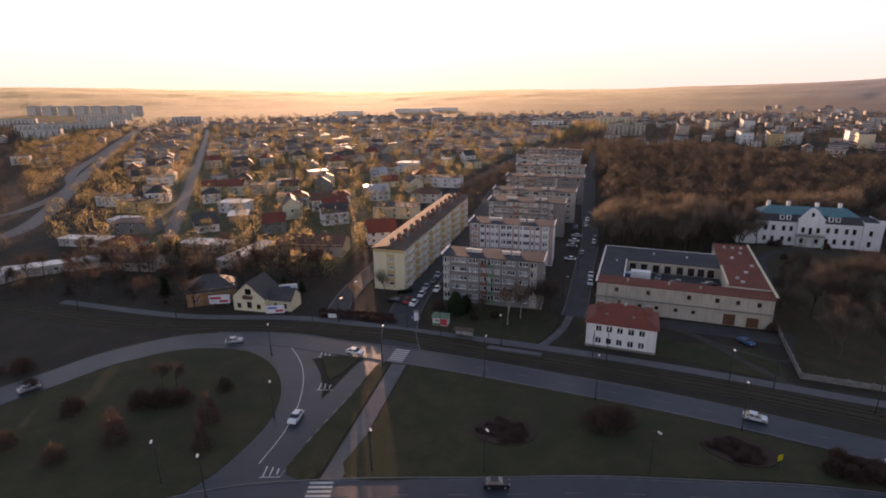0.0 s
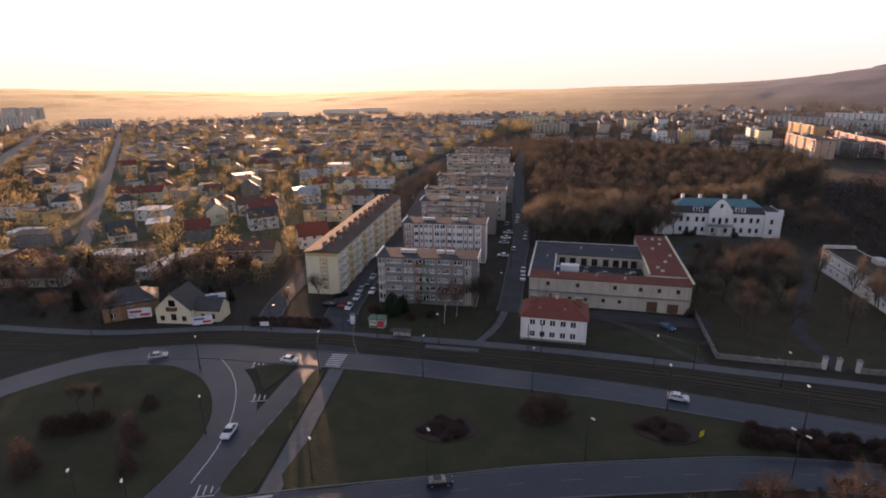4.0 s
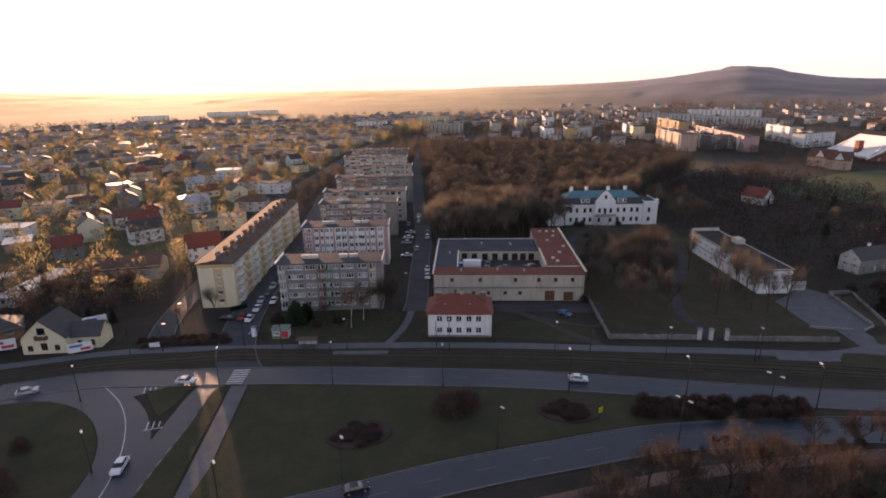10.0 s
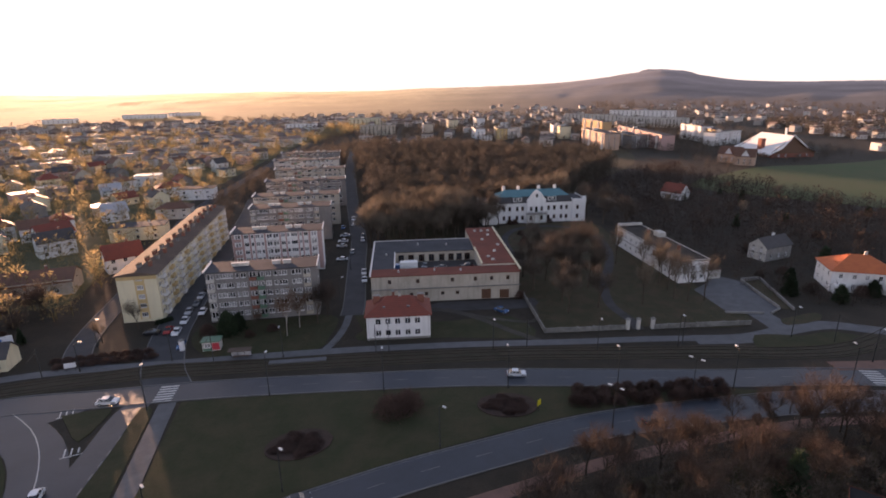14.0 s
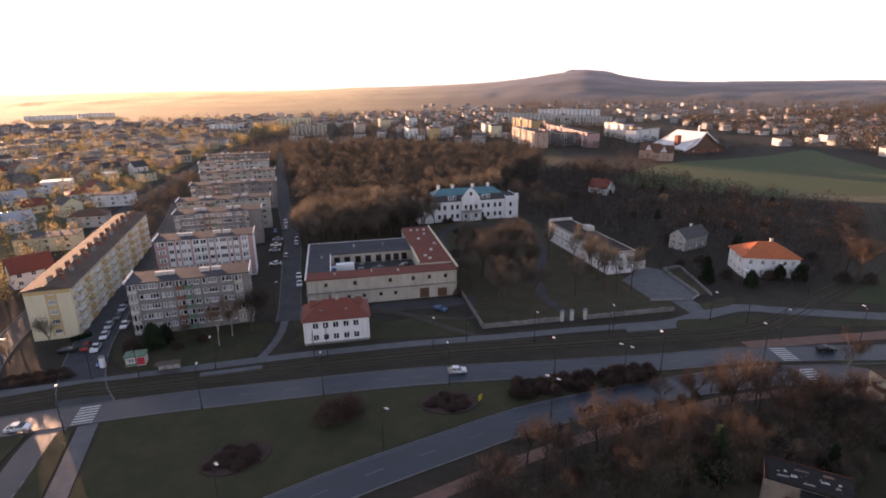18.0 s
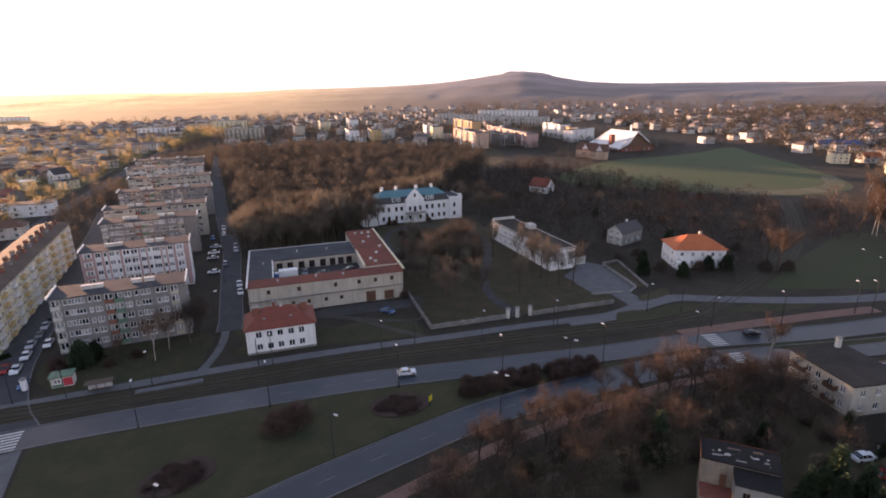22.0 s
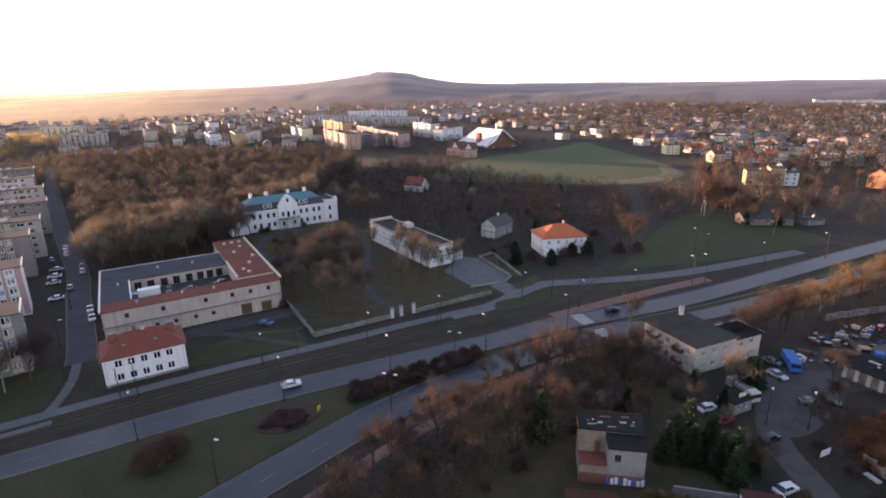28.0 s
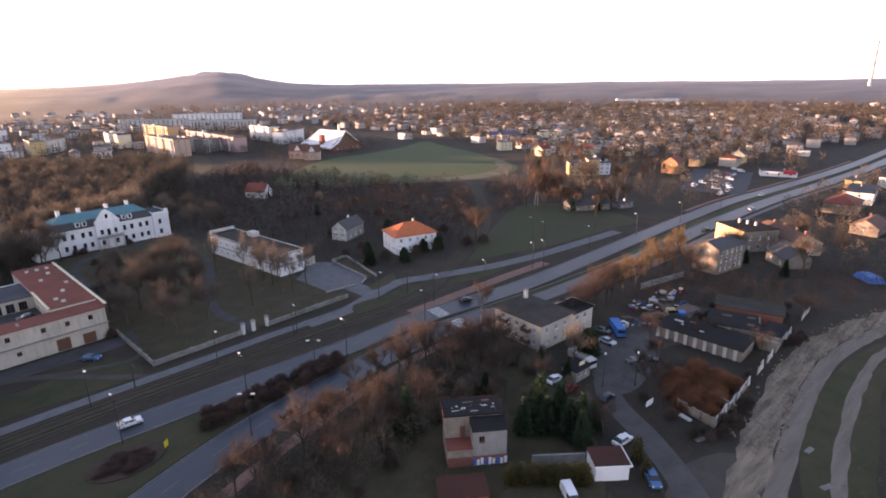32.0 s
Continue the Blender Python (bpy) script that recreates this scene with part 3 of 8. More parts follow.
PATH2 = curve_through([(24, 121.5), (28, 126), (32.5, 133), (36, 141)])
road("pavement_to_flats", PATH2, 2.0, M["paving"], "narrow path to the flats", 0.02, kerbs=False, category="pavement")
road("road_yard_way", LOTWAY, 5.2, M["mud"], "muddy lane into the scrap yard", 0.03, kerbs=False)
def ragged(ob, amount, scale=0.35):
    """Uneven edges for an unmade track."""
    for v in ob.data.vertices:
        n_ = noise.noise_vector(Vector((v.co.x * scale, v.co.y * scale, 0)))
        v.co.x += n_.x * amount
        v.co.y += n_.y * amount


r_dirt = road("road_dirt", DIRT, 5.6, M["sand"], "pale rubble track with churned sand", 0.04, kerbs=False)
r_dirt_s = road("road_dirt_smooth", offset_line(DIRT, -4.5), 3.2, M["rutted"], "pale trodden dirt track", 0.035, kerbs=False)
r_dirt_2 = road("road_dirt_second", DIRT2, 2.2, M["rutted"], "narrow pale dirt track", 0.03, kerbs=False)
for r_, a_ in ((r_dirt, 1.6), (r_dirt_s, 0.6), (r_dirt_2, 0.7)):
    ragged(r_, a_)
tram = road("tram_bed", TRAM, 6.5, M["ballast"], "dark ballast bed of a tram line", 0.05, kerbs=False, category="tram track")
for off in (-2.4, -1.0, 1.0, 2.4):
    part("rail", ribbon(Geo(), TRAM, off - 0.05, off + 0.05, 0.0, 0.17), M["rail"], tram)

# zebra crossings, lane lines
def zebra(parent, cx, cy, ang, length, n, step=1.0, bar=0.5):
    me = Geo().box(-length / 2, length / 2, -bar / 2, bar / 2, 0, 0.008).mesh("zebra_stripe", M["marking"])
    for i in range(n):
        o = (i - (n - 1) / 2) * step
        a = radians(ang)
        part("zebra_stripe", me, None, parent, m=pose(cx - math.sin(a) * o, cy + math.cos(a) * o, 0.036, 0, 0, ang))


zebra(r_upper, -11.6, 117.2, -16, 3.8, 7)
zebra(r_lower, -21, 70.6, 0, 4.0, 7)
zebra(r_upper, 130, 53, -32, 4.0, 7)
zebra(r_lower, 125, 44.2, -28, 4.0, 7)


def dashes(parent, line, off, i0, i1, dash=1.0, gap=1, w=0.14):
    k = 0
    a = offset_line(line, off)
    for i in range(i0, min(i1, len(a) - 1)):
        if (i - i0) % (gap + 1) == 0:
            p, q = a[i], a[i + 1]
            ln = (q - p).length * dash
            me = Geo().box(0, ln, -w / 2, w / 2, 0, 0.006).mesh("lane_mark", M["faded"])
            part("lane_mark", me, None, parent, m=pose(p.x, p.y, 0.04, 0, 0, math.degrees(math.atan2((q - p).y, (q - p).x))))


dashes(r_upper, UPPER, 0.0, 22, 110, 1.0, 2)
dashes(r_lower, LOWER, 0.0, 26, 110, 1.0, 2)
part("edge_line", ribbon(Geo(), curve_through([(-39.7, 122.9), (-35.3, 115.4), (-32.4, 107.2), (-30.9, 97.2), (-31.2, 87.4), (-33.1, 78.5)]), -0.09, 0.09, 0.03, 0.048), M["marking"], r_loop)
dashes(r_slip, SLIP, 2.3, 3, 15, 0.5, 0, 0.3)
part("edge_line", ribbon(Geo(), UPPER[24:150], 3.1, 3.22, 0.03, 0.041), M["faded"], r_upper)
part("edge_line", ribbon(Geo(), LOWER[24:150], 3.4, 3.52, 0.03, 0.041), M["faded"], r_lower)
for ax, ay in ((-29.5, 118.4), (-26.5, 103.5), (-30, 76.5)):
    gg = Geo()
    for i in range(3):
        gg.box(ax - 1.5 + i * 1.1, ax - 1.25 + i * 1.1, ay - 1.4 + i * 0.3, ay + 1.4 - i * 0.3, 0.04, 0.052)
    gg.box(ax - 1.9, ax + 1.6, ay - 1.5, ay - 1.3, 0.04, 0.052)
    part("hatched_marking", gg, M["marking"], r_loop)

# lawns
blot("lawn_island", [(-94, 97), (-87.2, 105), (-80, 114), (-68, 121.6), (-54, 121.8), (-46, 118), (-40.2, 111.5), (-36.2, 102), (-35.1, 91.6), (-37.8, 81.5), (-43, 72), (-58, 58), (-80, 52), (-98, 70)], M["lawn"], "dull green lawn of the turning loop", 0.06)
blot("lawn_triangle", [(-30.6, 117.6), (-26, 117), (-21.6, 115.8), (-22.8, 112), (-26.2, 106.2), (-28.6, 112)], M["lawn"], "small triangular grass island", 0.14)
blot("lawn_strip", [(-16.2, 113.6), (-18.2, 107.5), (-20.2, 100.5), (-25, 87), (-28, 77.5), (-26.4, 75), (-22.4, 75), (-19.3, 87), (-16.4, 100), (-13.9, 112)], M["lawn"], "grass strip between lane and path", 0.05)
blot("lawn_middle", [(-8.6, 112.2), (6, 107.2), (21, 101.4), (41.4, 93.1), (54.9, 86.8), (78.2, 74.8), (98, 64.6), (102, 60), (81, 67.5), (62, 71.8), (45, 73.5), (25, 74.8), (6, 74.8), (-17.3, 75), (-14.6, 88), (-11.8, 100)], M["lawn"], "wide dull green lawn between the carriageways", 0.055)
blot("lawn_median", [(136, 45.5), (152, 34.5), (176, 21), (206, 6), (204, 4.5), (178, 17), (150, 32), (138, 40)], M["lawn"], "narrow green median", 0.05)
road("lawn_median_far", curve_through([(205, 5.5), (220, -1), (246, -13), (275, -26.5), (320, -49.5), (350, -66), (385, -88)]), 3.2, M["meadow_dark"], "narrow green median between carriageways", 0.06, kerbs=False, category="ground")
blot("lawn_flats", [(-2, 128.5), (10, 125), (22, 122.5), (27, 128.5), (32, 138), (29, 143), (15, 147), (0, 151), (-5, 148), (-6, 140)], M["lawn"], "grass before the flats", 0.02)
blot("lawn_house", [(36, 128), (33, 123), (54, 114), (75, 104), (76, 118), (56, 124), (48, 134), (38, 142)], M["lawn"], "dull grass round the white house", 0.02)
blot("meadow", [(307, 248), (390, 264), (437, 251), (494, 241), (557, 241), (520, 204), (476, 156), (408, 100), (364, 99), (332, 120), (301, 174), (281, 228)], M["meadow"], "sloping green meadow edged with dry grass", 0.03)
blot("dry_grass_edge", [(322, 138), (332, 124), (350, 108), (372, 100), (400, 101), (436, 118), (424, 122), (398, 111), (372, 113), (352, 124), (338, 142), (330, 152)], M["drygrass"], "pale dry grass along the foot of the meadow", 0.05)
blot("lawn_roadside", [(176, 60.5), (205, 63), (234, 65), (272, 64), (284, 46), (276, 22), (258, 4), (238, 16), (210, 32), (194, 45)], M["meadow_dark"], "green slope beside the road", 0.03)
blot("gardens_floor", [(-150, 215), (-60, 190), (-40, 190), (-30, 240), (-5, 330), (40, 450), (120, 640), (230, 900), (-420, 900), (-230, 480)], M["garden"], "winter grass of house gardens, its colour raised for golden haze", 0.012)
blot("park_floor", [(80, 106), (100, 98), (131, 84), (142, 110), (158, 164), (165, 192), (120, 205), (100, 180), (88, 130)], M["leaf_litter"], "leaf-littered park lawn", 0.014)
blot("wood_floor", [(70, 195), (92, 190), (118, 215), (170, 205), (215, 260), (330, 330), (390, 430), (300, 540), (160, 560), (110, 380), (85, 290)], M["leaf_litter"], "leaf-littered woodland floor", 0.014)
blot("strip_floor", [(30, 50), (52, 53), (70, 51), (89, 46), (103, 41), (118, 32), (108, 18), (90, 6), (70, 2), (50, 10), (30, 30)], M["leaf_litter"], "leaf-littered ground under bare trees", 0.016)
blot("court_apron", [(52, 133), (70, 126), (86, 120), (90, 126), (85, 127), (62, 136)], M["old_path"], "asphalt apron before the garages", 0.024)
road("road_muddy_track", curve_through([(58, 133), (63.4, 127.7), (68, 119.6), (71, 110.4), (75, 101)]), 2.0, M["dirt"], "worn muddy track on the grass", 0.028, kerbs=False)
road("road_muddy_track_second", curve_through([(62, 131), (70, 120), (80, 112), (86, 120)]), 1.4, M["dirt"], "second worn track to the garages", 0.026, kerbs=False)
blot("scrap_yard", [(112, 12), (124, 12), (140, 2), (160, -8), (156, -22), (140, -18), (128, -6), (116, -6)], M["dirt"], "muddy scrap yard ground", 0.022)
blot("yard_lot", [(118, 9), (130, 8), (135, 0), (127, -5), (117, -4), (109, -2), (104, 2), (110, 8)], M["mud"], "muddy grey lot by the scrap yard", 0.034)
blot("lane_mouth", [(58, -5), (72, -6.5), (82, -8), (89, -13), (92, -19), (86, -23), (74, -27), (54, -20)], M["dirt"], "trodden ground at the lane mouth", 0.02)
blot("forecourt", [(138.5, 108.5), (148, 111), (155, 117), (158, 107), (147.5, 87), (141.6, 86.1), (132.5, 91.6)], M["paving"], "pale paved forecourt", 0.022, curve=False)
blot("retail_lot", [(346, -16), (338, -50), (428, -66), (436, -28)], M["street"], "asphalt car park before a store", 0.03, curve=False)
road("pavement_forecourt", curve_through([(140, 89), (138, 83), (135, 76)]), 6.5, M["paving"], "pale paved way up to the forecourt", 0.026, kerbs=False, category="pavement")
CROSSPATH = curve_through([(110, 84), (123, 78.5), (137, 77), (148, 74.5), (154, 69), (163, 60), (179, 46), (198, 33.5), (236, 12)])
road("pavement_crossing", CROSSPATH, 5.0, M["paving"], "worn pale path over the tram crossing", 0.058, kerbs=False, category="pavement")
CROSSPATH2 = curve_through([(127, 60.5), (132, 58.2), (144, 52.8), (156, 47), (167, 41.8), (184, 33)])
road("pavement_crossing_red", CROSSPATH2, 4.0, M["redpaving"], "reddish paved path by the crossing", 0.064, kerbs=False, category="pavement")
blot("lawn_crossing", [(131, 74), (146, 71), (151, 62), (147, 61), (133, 68)], M["lawn"], "grass patch by the tram crossing", 0.025)
blot("lawn_crossing_east", [(151, 60.5), (164, 56), (176, 47), (170, 45.5), (152, 57)], M["lawn"], "grass patch beside the road crossing", 0.024)
blot("planted_slope", [(158.5, 106), (164.4, 104.6), (150.2, 85), (148.2, 86.2)], M["leaf_litter"], "dark planted slope between low walls", 0.1, curve=False)
blot("planted_bed", [(141, 82), (154, 80.5), (150, 76.8), (139, 78.8)], M["leaf_litter"], "dark planted bed below the forecourt", 0.09)
blot("grass_by_crossing", [(120, 74), (134, 68), (146, 66), (138, 72), (126, 79)], M["lawn"], "grass by the tram crossing", 0.066)
blot("dirt_bank", [(70, -27), (88, -27.5), (104, -31.5), (118, -36.5), (132, -43.5), (146, -53), (158, -64), (152, -66), (128, -51), (104, -43), (84, -38), (64, -46)], M["lawn"], "grass bank between dirt tracks", 0.02)


# ---- buildings ----
MESHES = {}


def lattice(us, vs, glass, depth, sill):
    """A window frame as one connected lattice with openings, and a pane for each opening."""
    g = Geo()
    at = {}

    def V(u, v, d):
        k = (round(u, 4), round(v, 4), d)
        if k not in at:
            at[k] = len(g.v)
            g.v.append((u, d, v))
        return at[k]
    for i in range(len(us) - 1):
        for j in range(len(vs) - 1):
            u0, u1, v0, v1 = us[i], us[i + 1], vs[j], vs[j + 1]
            if (i, j) not in glass:
                g.f.append((V(u0, v0, 0), V(u1, v0, 0), V(u1, v1, 0), V(u0, v1, 0)))
            else:
                c = [(u0, v0), (u1, v0), (u1, v1), (u0, v1)]
                for (a, b), (p, q) in zip(c, c[1:] + c[:1]):
                    g.f.append((V(a, b, 0), V(a, b, depth), V(p, q, depth), V(p, q, 0)))
    if sill:
        for i in range(len(us) - 1):
            u0, u1 = us[i], us[i + 1]
            g.f.append((V(u0, vs[0], 0), V(u0, vs[0], -0.2), V(u1, vs[0], -0.2), V(u1, vs[0], 0)))
            g.f.append((V(u0, vs[0], -0.2), V(u0, vs[0] - 0.06, -0.2), V(u1, vs[0] - 0.06, -0.2), V(u1, vs[0], -0.2)))
    return g, [(us[i], us[i + 1], vs[j], vs[j + 1]) for i, j in sorted(glass)]


def panes_of(w, h, n, t):
    us = [0.0, t]
    for i in range(1, n):
        us += [w * i / n - t * 0.6, w * i / n + t * 0.6]
    us += [w - t, w]
    return us, [0.0, t, h - t, h], {(2 * i + 1, 1) for i in range(n)}


def window_mesh(w, h, style):
    key = ("window", round(w, 2), round(h, 2), style)
    if key not in MESHES:
        n = {"one": 1, "two": 2, "three": 3}[style.split("_")[0]]
        g, _ = lattice(*panes_of(w, h, n, 0.11), 0.06, "sill" in style)
        fm = M["brown_frame"] if "brown" in style else M["white_frame"]
        MESHES[key] = (g.mesh("window", fm), *(Geo().box(0.05, w - 0.05, 0.04, 0.06, 0.05, h - 0.05).mesh("pane", M[q]) for q in ("glass", "curtain_sky_glass")))
    return MESHES[key]


PICK = random.Random(7)


def far_window_mesh(w, h, style):
    key = ("far", round(w, 2), round(h, 2))
    if key not in MESHES:
        us, vs, glass = panes_of(w, h, 2, 0.1)
        g = Geo()
        g.v = [(u, 0.02, v) for v in vs for u in us]
        n = len(us)
        cells = [(i, j) for j in range(len(vs) - 1) for i in range(n - 1)]
        g.f = [(j * n + i, j * n + i + 1, j * n + n + i + 1, j * n + n + i) for i, j in cells]
        me = g.mesh("window", M["white_frame"])
        me.materials.append(M["glass"])
        me.polygons.foreach_set("material_index", [1 if c in glass else 0 for c in cells])
        MESHES[key] = me
    return MESHES[key]


FAR = [False]


def add_window(parent, m, w, h, style):
    if FAR[0]:
        part("window", far_window_mesh(w, h, style), None, parent, m=m)
        return
    a, b, c = window_mesh(w, h, style)
    ob = part("window", a, None, parent, m=m)
    part("pane", b if (PICK.random() < 0.4 or "brown" in style or "dark" in style) else c, None, ob)


def facade(g, parent, origin, ang, L, H, wins, depth=0.16, style="two_sill", z0=0.0):
    """One wall from origin along ang, outward to its right-hand side; wins: (u, v, w, h) or (u, v, w, h, style), each cut through."""
    a = radians(ang)
    ux = Vector((math.cos(a), math.sin(a), 0))
    inn = Vector((-math.sin(a), math.cos(a), 0))
    o = Vector(origin)

    def P(u, v, d=0.0):
        return tuple(o + ux * u + Vector((0, 0, v)) + inn * d)
    us = sorted({0.0, L, *(round(w[0], 3) for w in wins), *(round(w[0] + w[2], 3) for w in wins)})
    vs = sorted({z0, H, *(round(w[1], 3) for w in wins), *(round(w[1] + w[3], 3) for w in wins)})
    for j in range(len(vs) - 1):
        run = None
        for i in range(len(us) - 1):
            cu, cv = (us[i] + us[i + 1]) / 2, (vs[j] + vs[j + 1]) / 2
            hole = any(w[0] < cu < w[0] + w[2] and w[1] < cv < w[1] + w[3] for w in wins)
            if not hole:
                run = us[i] if run is None else run
            if run is not None and (hole or i == len(us) - 2):
                e = us[i] if hole else us[i + 1]
                g.face(P(run, vs[j]), P(e, vs[j]), P(e, vs[j + 1]), P(run, vs[j + 1]))
                run = None
    for w in wins:
        u, v, ww, hh = w[:4]
        st = w[4] if len(w) > 4 else style
        g.face(P(u, v), P(u, v, depth), P(u + ww, v, depth), P(u + ww, v))
        g.face(P(u, v + hh), P(u + ww, v + hh), P(u + ww, v + hh, depth), P(u, v + hh, depth))
        g.face(P(u, v), P(u, v + hh), P(u, v + hh, depth), P(u, v, depth))
        g.face(P(u + ww, v), P(u + ww, v, depth), P(u + ww, v + hh, depth), P(u + ww, v + hh))
        if st == "open":
            g.face(P(u, v, depth), P(u, v + hh, depth), P(u + ww, v + hh, depth), P(u + ww, v, depth))
        else:
            m = Matrix.Translation(P(u, v, depth - 0.08)) @ pose(0, 0, 0, 0, 0, ang)
            add_window(parent, m, ww, hh, st)


def body(parent, L, D, H, mat, front=(), right=(), back=(), left=(), style="two_sill", z0=-0.4, name="wall", label="", x=0, y=0, top=True, depth=0.16):
    """A rectangular body with windows on its four sides; front is y=0."""
    g = Geo()
    facade(g, parent, (x, y, 0), 0, L, H, front, depth, style, z0)
    facade(g, parent, (x + L, y, 0), 90, D, H, right, depth, style, z0)
    facade(g, parent, (x + L, y + D, 0), 180, L, H, back, depth, style, z0)
    facade(g, parent, (x, y + D, 0), 270, D, H, left, depth, style, z0)
    if top:
        g.face((x, y, H), (x + L, y, H), (x + L, y + D, H), (x, y + D, H))
    return part(name, g, mat, parent, label)


def grid(us, vs, w, h, *more):
    return [(u - w / 2, v, w, h, *more) for u in us for v in vs]


def hip_roof(parent, L, D, z, rise, mat, over=0.5, x=0, y=0, name="roof", inset=None):
    g = Geo()
    a, b, c, d = (x - over, y - over, z), (x + L + over, y - over, z), (x + L + over, y + D + over, z), (x - over, y + D + over, z)
    if L >= D:
        s = (D / 2 + over) if inset is None else inset
        r0, r1 = (x - over + s, y + D / 2, z + rise), (x + L + over - s, y + D / 2, z + rise)
        g.face(a, b, r1, r0).face(b, c, r1).face(c, d, r0, r1).face(d, a, r0)
    else:
        s = (L / 2 + over) if inset is None else inset
        r0, r1 = (x + L / 2, y - over + s, z + rise), (x + L / 2, y + D + over - s, z + rise)
        g.face(a, b, r0).face(b, c, r1, r0).face(c, d, r1).face(d, a, r0, r1)
    g.face(d, c, b, a)
    g.box(x - over, x + L + over, y - over, y + D + over, z - 0.18, z - 0.004)
    return part(name, g, mat, parent)


def gable_roof(parent, L, D, z, rise, mat, wall, over=0.45, x=0, y=0, along="x", name="roof"):
    g = Geo()
    t = 0.16
    if along == "x":
        e = rise * over / (D / 2)
        for s in (-1, 1):
            y0 = y + D / 2 + s * (D / 2 + over)
            ym = y + D / 2
            q = [(x - over, y0, z - e), (x + L + over, y0, z - e), (x + L + over, ym, z + rise), (x - over, ym, z + rise)]
            up = [(p[0], p[1], p[2] + t) for p in q]
            k = len(g.v)
            g.v += q + up
            fs = [(4, 5, 6, 7), (3, 2, 1, 0), (0, 1, 5, 4), (1, 2, 6, 5), (3, 0, 4, 7)]
            g.f += [tuple(k + i for i in (f if s < 0 else reversed(f))) for f in fs]
        for xx, s in ((x, 1), (x + L, -1)):
            tri = [(xx, y, z), (xx, y + D, z), (xx, y + D / 2, z + rise)]
            part("gable", Geo().face(*(tri if s < 0 else reversed(tri))), wall, parent)
    else:
        e = rise * over / (L / 2)
        for s in (-1, 1):
            x0 = x + L / 2 + s * (L / 2 + over)
            xm = x + L / 2
            q = [(x0, y - over, z - e), (x0, y + D + over, z - e), (xm, y + D + over, z + rise), (xm, y - over, z + rise)]
            up = [(p[0], p[1], p[2] + t) for p in q]
            k = len(g.v)
            g.v += q + up
            fs = [(4, 5, 6, 7), (3, 2, 1, 0), (0, 1, 5, 4), (1, 2, 6, 5), (3, 0, 4, 7)]
            g.f += [tuple(k + i for i in (f if s > 0 else reversed(f))) for f in fs]
        for yy, s in ((y, 1), (y + D, -1)):
            tri = [(x, yy, z), (x + L, yy, z), (x + L / 2, yy, z + rise)]
            part("gable", Geo().face(*(tri if s > 0 else reversed(tri))), wall, parent)
    return part(name, g, mat, parent)


def flat_roof(parent, L, D, z, mat, over=0.3, x=0, y=0, edge=None, curb=0.25):
    r = part("roof", Geo().box(x - over, x + L + over, y - over, y + D + over, z, z + 0.22), mat, parent)
    if edge is not None:
        g = Geo()
        a, b, c, d = x - over, x + L + over, y - over, y + D + over
        for q in ((a, b, c, c + 0.22), (a, b, d - 0.22, d), (a, a + 0.22, c + 0.22, d - 0.22), (b - 0.22, b, c + 0.22, d - 0.22)):
            g.box(*q, z + 0.22, z + 0.22 + curb)
        part("parapet", g, edge, r)
    return r


def chimney(parent, x, y, z0, z1, mat, w=0.8, d=0.6):
    c = part("chimney", Geo().box(x - w / 2, x + w / 2, y - d / 2, y + d / 2, z0, z1), mat, parent)
    part("cap", Geo().box(x - w / 2 - 0.08, x + w / 2 + 0.08, y - d / 2 - 0.08, y + d / 2 + 0.08, z1, z1 + 0.12), M["concrete"], c)


def balcony(parent, x, y, z, w, d, mat, ang=0):
    """A slab and a parapet panel before a wall; x, y is the left end on the wall."""
    b = part("balcony", Geo().box(0, w, -d, 0, 0, 0.14), M["concrete"], parent, m=Matrix.Translation((x, y, z)) @ pose(0, 0, 0, 0, 0, ang))
    g = Geo().box(0, w, -d, -d + 0.07, 0.14, 1.1).box(0, 0.07, -d + 0.07, 0, 0.14, 1.1).box(w - 0.07, w, -d + 0.07, 0, 0.14, 1.1)
    part("balcony_panel", g, mat, b)


ST = 2.8


def flats(x, y, ang, L, D, wall, accent, label, cols, bal, H=14.6, group="blocks of flats", ends=True, roof="grey_felt"):
    """A five-storey block: cols are (u, w) of the windows, bal (u, w, material) of the balcony stacks."""
    t = thing("block_of_flats", x, y, 0, ang, label, "apartment building", group)
    wins = []
    for s in range(5):
        z = 0.9 + s * ST + 0.7
        for u, w in cols:
            wins.append((u - w / 2, z, w, 1.4, ("three" if w > 1.9 else "two" if w > 1.0 else "one") + "_sill"))
        for u, w, mt in bal:
            wins.append((u - 0.9, z - 0.7, 0.8, 2.1, "one"))
            wins.append((u - 0.05, z, 0.9, 1.4, "one"))
    left = grid((D * 0.5,), [0.9 + s * ST + 0.7 for s in range(5)], 1.2, 1.4, "two_sill") if ends else ()
    body(t, L, D, H, wall, wins, left, (), left)
    for u, w, mt in bal:
        for s in range(5):
            balcony(t, u - w / 2, 0, 0.9 + s * ST - 0.15, w, 1.1, mt)
    rf = flat_roof(t, L, D, H, M[roof], 0.45)
    for xx in (-0.47, L + 0.17):
        part("end_coping", Geo().box(xx, xx + 0.3, -0.5, D + 0.5, H + 0.22, H + 0.75), M["white_frame"], rf)
    for i, u in enumerate((L * 0.25, L * 0.33, L * 0.62, L * 0.72)):
        c = part("roof_vent", Geo().box(u - 1.1, u + 1.1, D * 0.45, D * 0.45 + 0.9, H + 0.2, H + 1.1), M["old_white"], rf)
        part("vent_cap", Geo().box(u - 1.25, u + 1.25, D * 0.45 - 0.12, D * 0.45 + 1.02, H + 1.1, H + 1.22), M["sheet"], c)
